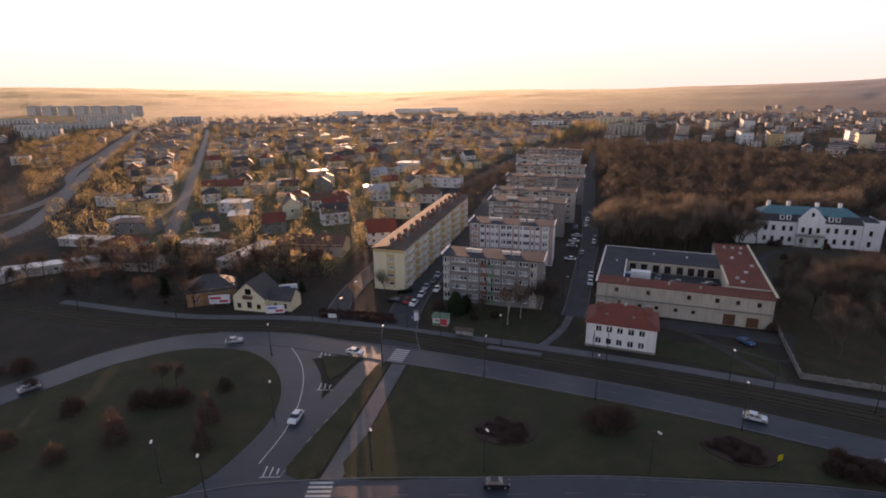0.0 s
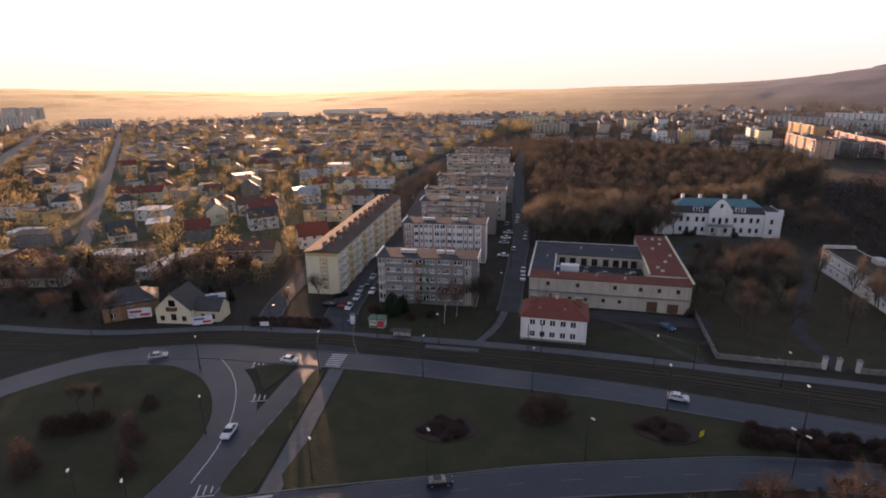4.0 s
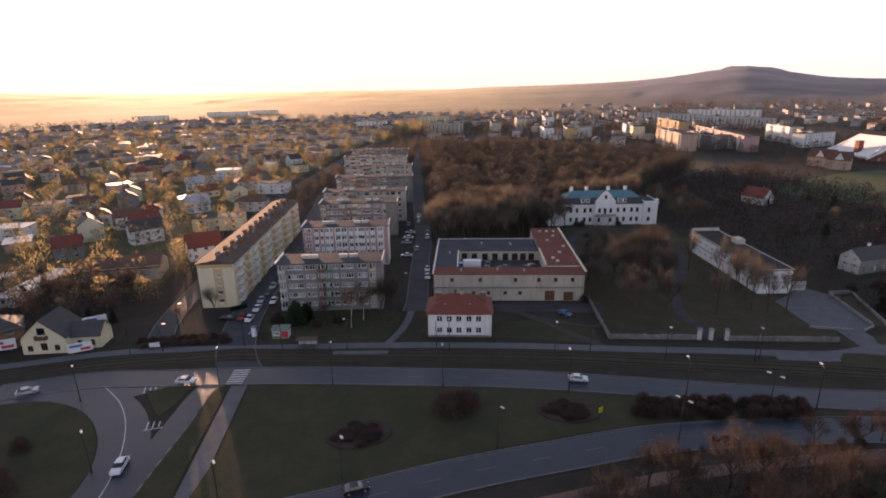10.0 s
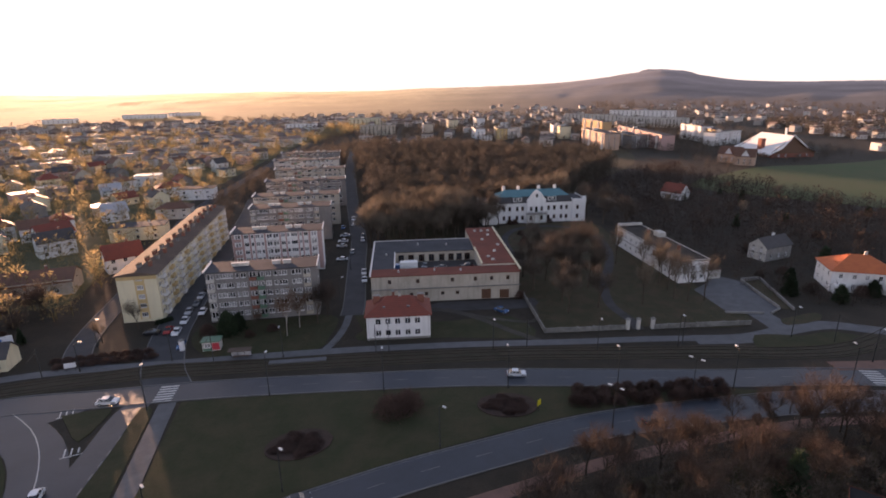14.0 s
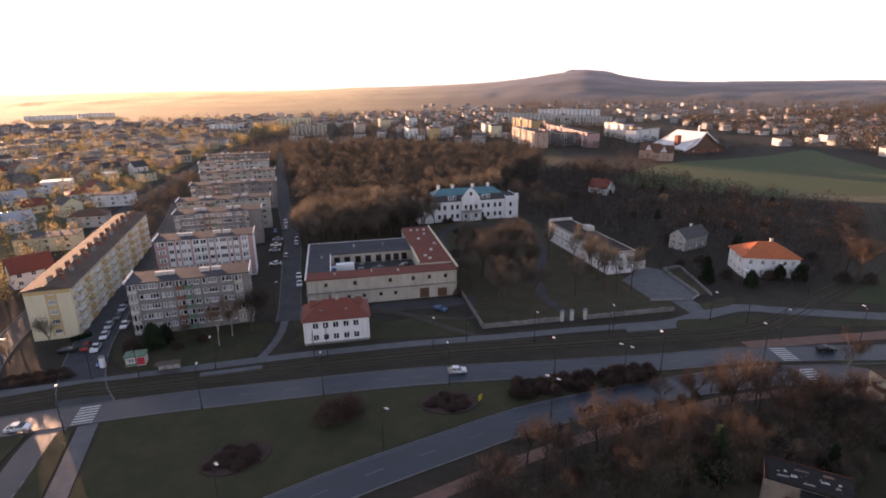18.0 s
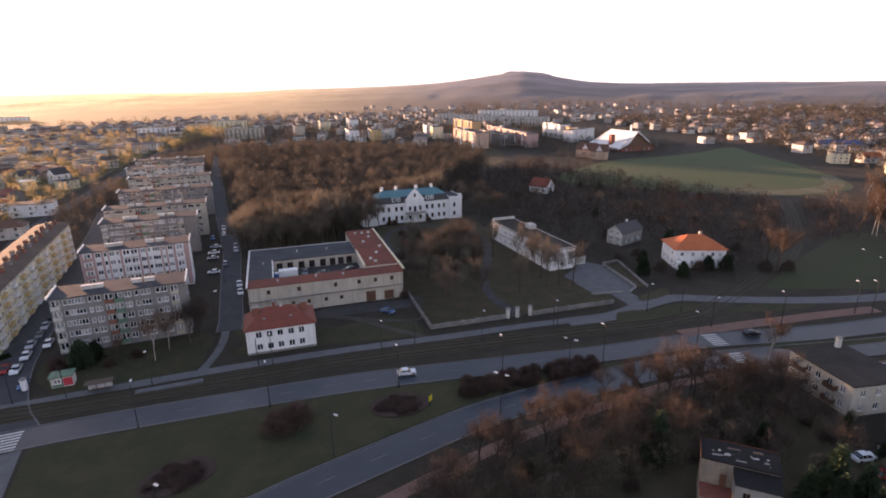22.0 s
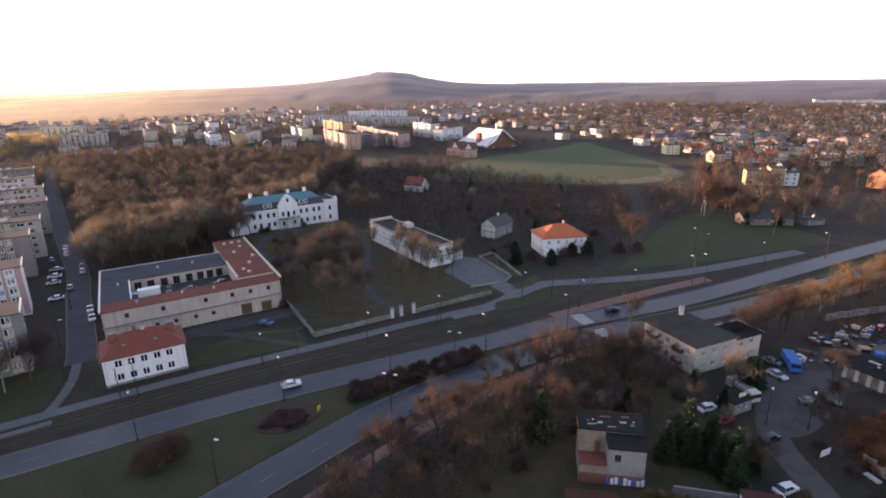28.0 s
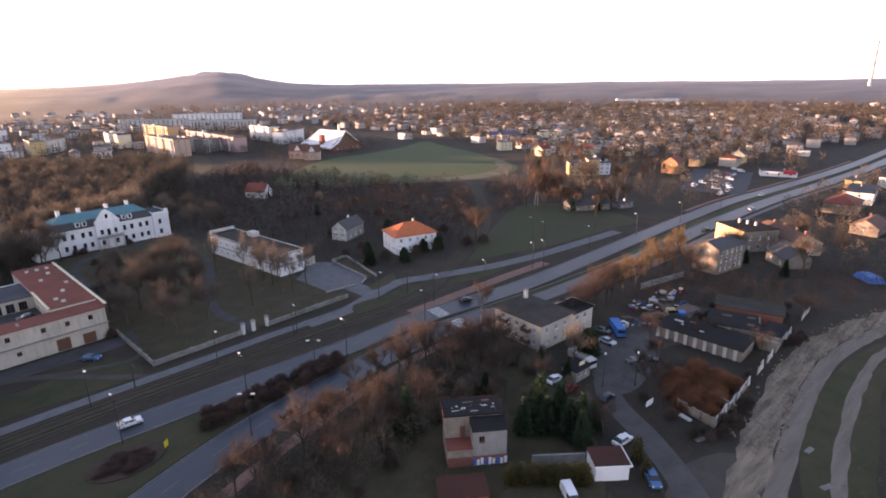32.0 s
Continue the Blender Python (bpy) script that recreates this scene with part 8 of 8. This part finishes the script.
def rows_of_houses(poly, share, ang, sx, sy):
    c, s = math.cos(radians(ang)), math.sin(radians(ang))
    cx, cy = poly[0]
    for i in range(-70, 70):
        for j in range(-70, 70):
            u, v = i * sx + rnd.uniform(-8, 8), j * sy + rnd.uniform(-9, 9)
            x, y = cx + u * c - v * s, cy + u * s + v * c
            if inside((x, y), poly) and free(x, y, 5.5) and rnd.random() < share:
                spots.append((x, y, ang + rnd.choice([0, 0, 90]) + rnd.uniform(-9, 9)))


rows_of_houses([(-150, 230), (-60, 215), (-38, 212), (-28, 262), (-2, 345), (40, 470), (120, 660), (230, 900), (-420, 900), (-205, 440)], 0.72, D1, 19, 24)
rows_of_houses([(-170, 310), (-150, 262), (-172, 318), (-224, 452), (-310, 668), (-420, 905), (-490, 905), (-360, 640), (-262, 440)], 0.9, D1, 15, 19)
rows_of_houses([(-560, 900), (-330, 900), (-100, 900), (330, 900), (300, 1120), (-560, 1120)], 0.5, D1, 24, 30)
rows_of_houses([(-330, 430), (-300, 500), (-520, 900), (-760, 1150), (-900, 1000), (-500, 540)], 0.35, D1, 30, 36)
rows_of_houses([(470, 40), (560, 170), (640, 300), (720, 520), (1250, 420), (1300, -250), (760, -250), (520, -110), (440, -50)], 0.72, -20, 22, 30)
rows_of_houses([(410, 100), (470, 110), (600, 230), (560, 280), (640, 330), (500, 60)], 0.6, -35, 20, 24)
rows_of_houses([(260, 800), (560, 600), (700, 560), (760, 760), (600, 1150), (200, 1200)], 0.5, -20, 30, 34)
rows_of_houses([(170, 520), (300, 490), (330, 420), (520, 520), (420, 640), (200, 720)], 0.5, -30, 30, 36)
rows_of_houses([(420, -170), (700, -290), (620, -420), (380, -260)], 0.5, -25, 26, 30)
spots.sort(key=lambda p: math.hypot(p[0], p[1]))
for x, y, a in spots[:73]:
    L, D, H, fm, wl, rf_, rs_ = pick_house(rnd)
    town_house(x, y, a, L, D, H, fm, wl, rf_, rs_)


def far_houses(name, spots, label, seed):
    """Distant houses: bodies with window recesses and pitched or flat roofs, in one object."""
    rnd = random.Random(seed)
    g, roof_from = Geo(), []
    R = Geo()
    W = Geo()
    for x, y, a in spots:
        L, D, H = rnd.uniform(9, 15), rnd.uniform(8, 11), rnd.choice([4.5, 6.0, 6.8, 7.5])
        c, s = math.cos(radians(a)), math.sin(radians(a))
        zz = land(math.hypot(x, y), math.degrees(math.atan2(x, y)))

        def T(u, v, w):
            return (x + u * c - v * s, y + u * s + v * c, zz + w)
        q = [(-L / 2, -D / 2), (L / 2, -D / 2), (L / 2, D / 2), (-L / 2, D / 2)]
        k = len(g.v)
        g.v += [T(u, v, -1) for u, v in q] + [T(u, v, H) for u, v in q]
        g.f += [(k, k + 1, k + 5, k + 4), (k + 1, k + 2, k + 6, k + 5), (k + 2, k + 3, k + 7, k + 6), (k + 3, k, k + 4, k + 7), (k + 4, k + 5, k + 6, k + 7)]
        for zf in ((1.2,) if H < 5 else (1.2, 4.0)):
            for uf in (-0.28, 0.0, 0.28):
                W.face(T(uf * L - 0.6, -D / 2 - 0.03, zf), T(uf * L + 0.6, -D / 2 - 0.03, zf), T(uf * L + 0.6, -D / 2 - 0.03, zf + 1.4), T(uf * L - 0.6, -D / 2 - 0.03, zf + 1.4))
        e, r = 0.5, rnd.choice([0.3, 0.3, 1.6, 2.4, 3.0])
        A, B, C, E = T(-L / 2 - e, -D / 2 - e, H), T(L / 2 + e, -D / 2 - e, H), T(L / 2 + e, D / 2 + e, H), T(-L / 2 - e, D / 2 + e, H)
        i = rnd.choice([0.0, 0.25]) * L
        P, Q = T(-L / 2 - e + i, 0, H + r), T(L / 2 + e - i, 0, H + r)
        k = len(R.v)
        R.v += [A, B, C, E, P, Q]
        R.f += [(k, k + 1, k + 5, k + 4), (k + 2, k + 3, k + 4, k + 5), (k + 1, k + 2, k + 5), (k + 3, k, k + 4)]
    n1, n2 = len(g.v), len(g.f)
    g.v += R.v
    g.f += [tuple(i + n1 for i in f) for f in R.f]
    n3, n4 = len(g.v), len(g.f)
    g.v += W.v
    g.f += [tuple(i + n3 for i in f) for f in W.f]
    me = g.mesh(name, M["far_house"])
    me.materials.append(M["far_roof"])
    me.materials.append(M["glass"])
    idx = [0] * n2 + [1] * (n4 - n2) + [2] * (len(g.f) - n4)
    me.polygons.foreach_set("material_index", idx)
    tagged(new(name, me), label, "houses", "", "stuff")


far_houses("far_houses", spots[73:], "far small town houses in many pale colours", 4)
more = []
for i in range(900):
    az, r = rnd.uniform(-50, 115), rnd.uniform(900, 1600)
    if az < 30 and r > 1150:
        continue
    if free(r * math.sin(radians(az)), r * math.cos(radians(az)), 4) and (rnd.random() < (0.75 if az > 30 else 0.35)):
        more.append((r * math.sin(radians(az)), r * math.cos(radians(az)), rnd.uniform(-40, 40)))
far_houses("farthest_houses", more, "farthest scattered houses and low blocks", 6)

# striped power-plant chimney on the horizon
CR, CA = 3200.0, 105.95
cx_, cy_ = CR * math.sin(radians(CA)), CR * math.cos(radians(CA))
t = thing("factory_chimney", cx_, cy_, land(CR, CA) - 4, 0, "tall red and white striped factory chimney", "chimney")
top_ = 63 + CR * math.tan(radians(2.8)) - land(CR, CA) + 4
for i in range(9):
    f0, f1 = i / 9, (i + 1) / 9
    # red bands drawn in dull pink, with far haze put into their colour
    part("band", Geo().tube((0, 0, top_ * f0), (0, 0, top_ * f1), 8 - 4 * f0, 8 - 4 * f1, 14), M["old_white"] if i % 2 or i < 4 else M["pink_panel"], t)

# ---- cars ----
CARS = {}


def car_meshes(paint, van=False):
    key = (paint, van)
    if key in CARS:
        return CARS[key]
    g, w = Geo(), Geo()
    prof = [(-2.1, 0.32), (-2.12, 0.62), (-1.98, 0.86), (-0.95, 0.95), (1.55, 0.98), (2.05, 0.92), (2.12, 0.6), (2.08, 0.32)]
    if van:
        prof = [(-2.4, 0.35), (-2.42, 0.8), (-2.2, 1.05), (-1.7, 1.15), (2.35, 1.15), (2.4, 0.9), (2.4, 0.35)]
    k = len(prof)
    for yy, s in ((-0.86, 1), (0.86, 1)):
        g.v += [(x_, yy, z_) for x_, z_ in prof]
    g.f += [tuple(range(k)), tuple(reversed(range(k, 2 * k)))] + [(i, i + k, (i + 1) % k + k, (i + 1) % k) for i in range(k)]
    cab = [(-1.05, 0.95, 0.82), (-0.35, 1.42, 0.62), (1.0, 1.45, 0.62), (1.75, 0.98, 0.82)]
    if van:
        cab = [(-1.75, 1.15, 0.84), (-1.2, 1.9, 0.74), (2.25, 1.95, 0.74), (2.36, 1.15, 0.84)]
    w.v += [(x_, -h_, z_) for x_, z_, h_ in cab] + [(x_, h_, z_) for x_, z_, h_ in cab]
    w.f += [(0, 1, 2, 3), (7, 6, 5, 4), (0, 4, 5, 1), (2, 6, 7, 3)]
    r = Geo()
    (xa, za, ha), (xb, zb, hb) = cab[1], cab[2]
    r.box(xa, xb, -ha - 0.01, ha + 0.01, za - 0.02, zb + 0.03)
    for x_ in (0.25, 1.1):
        r.box(x_ - 0.05, x_ + 0.05, -0.8, 0.8, 0.95, 1.3) if not van else r.box(x_ - 0.6, x_ + 1.2, -0.85, 0.85, 1.15, 1.85)
    wheel = Geo().tube((0, -0.1, 0), (0, 0.1, 0), 0.32, 0.32, 12).mesh("wheel", M["tyre"])
    rim = Geo().tube((0, -0.115, 0), (0, 0.115, 0), 0.19, 0.19, 8).mesh("rim", M["sheet"])
    lights = Geo().box(-2.13, -2.05, -0.78, -0.5, 0.62, 0.78).mesh("headlight", M["lamp_head"])
    tail = Geo().box(2.08, 2.14, -0.8, -0.58, 0.66, 0.84).mesh("taillight", M["board_red"])
    CARS[key] = (g.mesh("body", M[paint]), w.mesh("glazing", M["glass"]), r.mesh("roof", M[paint]), wheel, rim, lights, tail)
    return CARS[key]


def car(x, y, ang, paint, where="parked by the kerb", van=False, z=0.045, near=True):
    word = paint.replace("car_", "")
    t = thing("van" if van else "car", x, y, z, ang, "%s %s %s" % (word, "panel van" if van else "hatchback car", where), "van" if van else "car", "cars")
    b, w, r, wh, rm, li, ta = car_meshes(paint, van)
    part("body", b, None, t)
    part("glazing", w, None, t)
    part("roof", r, None, t)
    for xx in (-1.35, 1.3):
        for yy in (-0.8, 0.8):
            o = part("wheel", wh, None, t, m=pose(xx, yy, 0.32))
            if near:
                part("rim", rm, None, o)
    if near:
        for yy in (0, 1.28):
            part("headlight", li, None, t, m=pose(0, yy, 0))
            part("taillight", ta, None, t, m=pose(0, yy + 0.02, 0))


rnd = random.Random(31)
for x, y, a, c_ in ((-22.5, 118.5, 160, "car_white"), (-92, 103.5, 228, "car_silver"), (8, 72.4, 180, "car_black"), (60, 89.6, 153, "car_white"), (-30, 91.5, 80, "car_white"), (74, 62.8, 165, "car_black"), (140, 48.5, 148, "car_black"), (-55, 125.5, 190, "car_silver")):
    car(x, y, a, c_, "driving on the asphalt road")
for x, y, a, c_ in ((-9.5, 149, 75, "car_white"), (-7.4, 156, 75, "car_white"), (-6.2, 162.5, 75, "car_silver"), (-2.6, 160.5, 75, "car_white"), (-8.4, 140, 80, "car_blue"), (-15.5, 151.5, 165, "car_black"), (-11.5, 151, 75, "car_red"), (-4, 168, 75, "car_grey"), (-2.5, 174, 75, "car_silver"), (-0.5, 181, 75, "car_black"), (1, 187, 75, "car_silver"), (2.5, 193, 75, "car_grey"), (4.5, 200, 75, "car_white"),
                    (50, 172, 72, "car_white"), (47.8, 164.5, 72, "car_white"), (62, 212, 72, "car_silver"), (64, 218, 72, "car_black"), (53, 197, 72, "car_grey"), (51.5, 207, -18, "car_silver"), (47, 190, -18, "car_white"), (54, 214, -18, "car_white"), (57, 222, -18, "car_silver"), (66, 240, 72, "car_silver"), (69, 250, 72, "car_white"), (60, 236, 72, "car_blue"), (75.5, 121.5, 110, "car_blue")):
    car(x, y, a, c_, near=y < 145)
for x, y, a, c_, z_ in ((69.9, 150.5, -20, "car_black", 5.01), (78.5, 148.5, -15, "car_black", 5.01), (66, 155, 60, "car_grey", 5.01)):
    car(x, y, a, c_, "parked in the raised yard", z=z_)
for x, y, a, c_ in ((127, 6.3, 60, "car_silver"), (101, 4.2, 155, "car_black"), (88, 0.3, 150, "car_white"), (79.5, -5, 20, "car_blue"), (104.5, 15.5, 150, "car_white"), (121, -3.5, 100, "car_black"), (119, -0.5, 120, "car_grey"), (133, 8, 70, "car_grey"), (102, 12, 150, "car_red"), (364, -25, 30, "car_white"), (358, -24, 20, "car_silver"), (368, -36, 60, "car_white"), (376, -42, 60, "car_grey"), (360, -44, 30, "car_white"), (410, -52, -20, "car_white"), (300, -48, 148, "car_silver"), (250, -24, 150, "car_black"), (340, -58, -30, "car_white")):
    car(x, y, a, c_, "standing beside the lane", near=x < 95)
for x, y, a, c_ in ((365, -43, 60, "car_white"), (336, -37, 150, "car_white"), (347, -42, 150, "car_silver"), (353, -36, 60, "car_white"), (380, -37, 60, "car_silver"), (397, -41, 60, "car_white"), (390, -47, 60, "car_white"), (404, -47, 60, "car_red"), (427, -58, 75, "car_white"), (436, -55, 75, "car_white"), (371, -30, 60, "car_white")):
    car(x, y, a, c_, "standing on the store car park", van=True, near=False)
car(70.6, 7.0, 30, "car_white", "parked behind the thuja hedge", van=True)
t = thing("box_truck", 58.6, 154.2, 5.01, -20, "white box truck parked in the raised yard", "truck")
part("box", Geo().box(-1.5, 4.2, -1.15, 1.15, 0.9, 3.3), M["white_plaster"], t)
part("cab", Geo().box(-3.2, -1.6, -1.05, 1.05, 0.6, 2.5), M["car_blue"], t)
for xx in (-2.5, 2.6):
    for yy in (-0.95, 0.95):
        part("wheel", Geo().tube((xx, yy - 0.15, 0.45), (xx, yy + 0.15, 0.45), 0.45, 0.45, 12), M["tyre"], t)


def lorry(x, y, ang, cab, label, box=None):
    t = thing("lorry", x, y, 0.03, ang, label, "lorry", "scrap yard lorries")
    part("chassis", Geo().box(-3.5, 3.5, -0.5, 0.5, 0.55, 0.85), M["pole"], t)
    c = part("cab", Geo().box(-3.6, -1.8, -1.15, 1.15, 0.6, 2.7, 0.08), cab, t)
    part("windscreen", Geo().box(-3.66, -3.56, -0.95, 0.95, 1.6, 2.4), M["glass"], c)
    part("load_bed", Geo().box(-1.6, 3.6, -1.2, 1.2, 0.9, 2.6 if box else 1.5), box or M["brown_felt"], t)
    for xx in (-2.7, 1.4, 2.6):
        for yy in (-1, 1):
            part("wheel", Geo().tube((xx, yy - 0.15, 0.48), (xx, yy + 0.15, 0.48), 0.48, 0.48, 12), M["tyre"], t)


lorry(134, 4.5, 20, M["blue_tarp"], "blue lorry with a tarpaulin load", M["blue_tarp"])
lorry(147.5, -8.5, 95, M["blue_tarp"], "bright blue lorry in the scrap yard")
lorry(139, -9.5, 60, M["old_white"], "old white lorry by the shed")
lorry(114.5, 11, 50, M["old_white"], "white lorry with a pale box", M["concrete"])
lorry(151.5, -7.5, 20, M["ochre_flats"], "old ochre-yellow lorry among scrap")
# heaps of scrap
def scrap(x, y, size):
    """One heap piece: a dented block with a bent sheet and a bar on it."""
    a, b, c_ = rnd.uniform(0.4, 1.4) * size, rnd.uniform(0.3, 0.9) * size, rnd.uniform(0.3, 1.1) * size
    t = thing("scrap_piece", x, y, 0, rnd.uniform(0, 180), rnd.choice(["piece of pale scrap on muddy ground", "dented scrap sheet on muddy ground"]), "scrap", "scrap in the yard")
    mt = rnd.choice([M["old_white"], M["sheet"], M["brown_felt"], M["brown_felt"], M["plinth"], M["pole"], M["rust_felt"], M["old_white"], M["blue_tarp"], M["blue_tarp"], M["car_red"]])
    part("block", Geo().prism([(-a, -b), (a * 0.8, -b * 1.1), (a, b * 0.7), (-a * 0.6, b)], 0, c_), mt, t)
    part("panel", Geo().prism([(-a * 0.7, -b * 1.3), (a * 1.1, -b * 0.7), (a * 0.7, b * 1.1), (-a, b * 0.8)], c_, c_ + 0.06), rnd.choice([M["sheet"], M["old_white"], M["brown_felt"]]), t)


HEAPS = [[(133, 6), (140, 7), (146, 1), (142, -3), (137, 1)], [(148, 4), (158, 2), (166, -8), (160, -14), (150, -6)], [(140, -11), (150, -15), (146, -18), (141, -16)], [(164, -2), (172, -8), (170, -14), (164, -10)]]
for hp_ in HEAPS:
    for x, y in scatter(hp_, 2.3, rnd, 0.0, 0.5, False):
        if rnd.random() < 0.9:
            scrap(x, y, rnd.uniform(0.6, 1.15))
for x, y in ((97.5, -30.7), (88, -31.1), (94, -13)):
    t = thing("plank_stack", x, y, 0, rnd.uniform(-60, 0), "few grey planks dropped on rough ground", "planks", "dropped planks")
    for i in range(3):
        part("plank", Geo().box(-1.1, 1.1, -0.45 + 0.3 * i, -0.25 + 0.3 * i, 0.0, 0.1 + 0.04 * i), M["plinth"], t)
# loose rubble on the track
g = Geo()
for i in range(900):
    k = rnd.randrange(10, len(DIRT) - 1)
    p = offset_line(DIRT[k:k + 2], rnd.uniform(-3.0, 3.0))[0]
    r_ = rnd.uniform(0.08, 0.38) ** 1.0
    x, y = p.x + rnd.uniform(-2, 2), p.y + rnd.uniform(-2, 2)
    g.box(x - r_, x + r_, y - r_ * 0.7, y + r_ * 0.7, 0.0, 0.04 + r_ * 0.7, r_ * 0.3)
tagged(new("rubble", g.mesh("rubble", M["sand"])), "loose pale rubble on the churned track", "rubble", "", "stuff")


# ---- lamps, poles, signs ----
def street_lamp(x, y, h, ang, arms=1, group="street lamps"):
    t = thing("street_lamp", x, y, 0, ang, "tall dark steel street lamp with a pale head", "street lamp", group)
    part("pole", Geo().tube((0, 0, 0), (0, 0, h), 0.11, 0.07, 8), M["pole"], t)
    part("base", Geo().tube((0, 0, 0), (0, 0, 0.9), 0.17, 0.15, 8), M["pole"], t)
    for i in range(arms):
        s = 1 if i == 0 else -1
        a = part("arm", Geo().tube((0, 0, h - 0.1), (1.3 * s, 0, h + 0.35), 0.05, 0.04, 6), M["pole"], t)
        part("lamp_head", Geo().box(1.2 * s - 0.38, 1.2 * s + 0.38, -0.17, 0.17, h + 0.28, h + 0.45), M["lamp_head"], a)


for x, y in ((8.5, 106.4), (31, 97), (55.5, 86), (76, 75), (98, 64), (121, 53.5), (-15, 112.2)):
    street_lamp(x, y, 9.5, 70, 1)
for x, y in ((61.5, 102.5), (84.5, 91), (103.5, 83.5), (38, 113), (14, 122), (133, 74), (137, 57.5)):
    street_lamp(x, y, 8.5, -110, 1)
for x, y in ((65.8, 65.2), (6.2, 76), (34, 74.8), (88, 66), (-13, 76.5), (-34.5, 92), (-43, 118), (-48, 74), (-39, 70.5)):
    street_lamp(x, y, 8.6, -70, 2 if x > 60 else 1)
for x, y in ((180, 33), (152, 46), (205, 20), (232, 4), (262, -14), (300, -34), (206, 38), (212, 44), (176, 36), (240, 22)):
    street_lamp(x, y, 9.0, 60, 1)
for x, y in ((-30, 137), (-10.5, 133), (-28, 150), (36, 152), (47, 178), (58, 215), (106, 5.5), (109, -1)):
    street_lamp(x, y, 7.0, 0, 1, "side street lamps")
ys = thing("arrow_sign", 56.4, 75.9, 0, 20, "yellow chevron sign on a post", "sign")
part("post", Geo().tube((0, 0, 0), (0, 0, 2.2), 0.05, 0.05, 6), M["pole"], ys)
part("panel", Geo().box(-0.55, 0.55, -0.04, 0.04, 1.5, 2.7), M["sign_yellow"], ys)
# advertising pillar and small boards
t = thing("poster_pillar", -8.2, 138.0, 0, 0, "pale round poster pillar on the pavement", "poster pillar")
part("drum", Geo().tube((0, 0, 0), (0, 0, 2.6), 0.65, 0.65, 16), M["board_white"], t)
part("cap", Geo().tube((0, 0, 2.6), (0, 0, 2.9), 0.8, 0.5, 16), M["plinth"], t)
for x, y, a in ((-32, 138.5, -8), (101, -4, -30)):
    t = thing("small_board", x, y, 0, a, "small white notice board on posts", "sign", "small boards")
    part("panel", Geo().box(-1.2, 1.2, -0.05, 0.05, 0.8, 2.0), M["board_white"], t)
    part("post", Geo().box(-1.0, -0.9, 0.06, 0.14, 0, 2.0), M["pole"], t)
    part("post", Geo().box(0.9, 1.0, 0.06, 0.14, 0, 2.0), M["pole"], t)
# overhead line masts of the tram
for i in range(30, 150, 12):
    p = offset_line(TRAM, 3.6)[i]
    d = TRAM[i + 1] - TRAM[i]
    t = thing("catenary_mast", p.x, p.y, 0, math.degrees(math.atan2(d.y, d.x)) - 90, "slim dark tram line mast", "mast", "tram line masts")
    part("pole", Geo().tube((0, 0, 0), (0, 0, 7.5), 0.12, 0.09, 8), M["pole"], t)
    part("bracket", Geo().tube((0, 0, 6.6), (5.0, 0, 6.6), 0.04, 0.04, 5).tube((0, 0, 7.4), (4.0, 0, 6.65), 0.025, 0.025, 4), M["pole"], t)
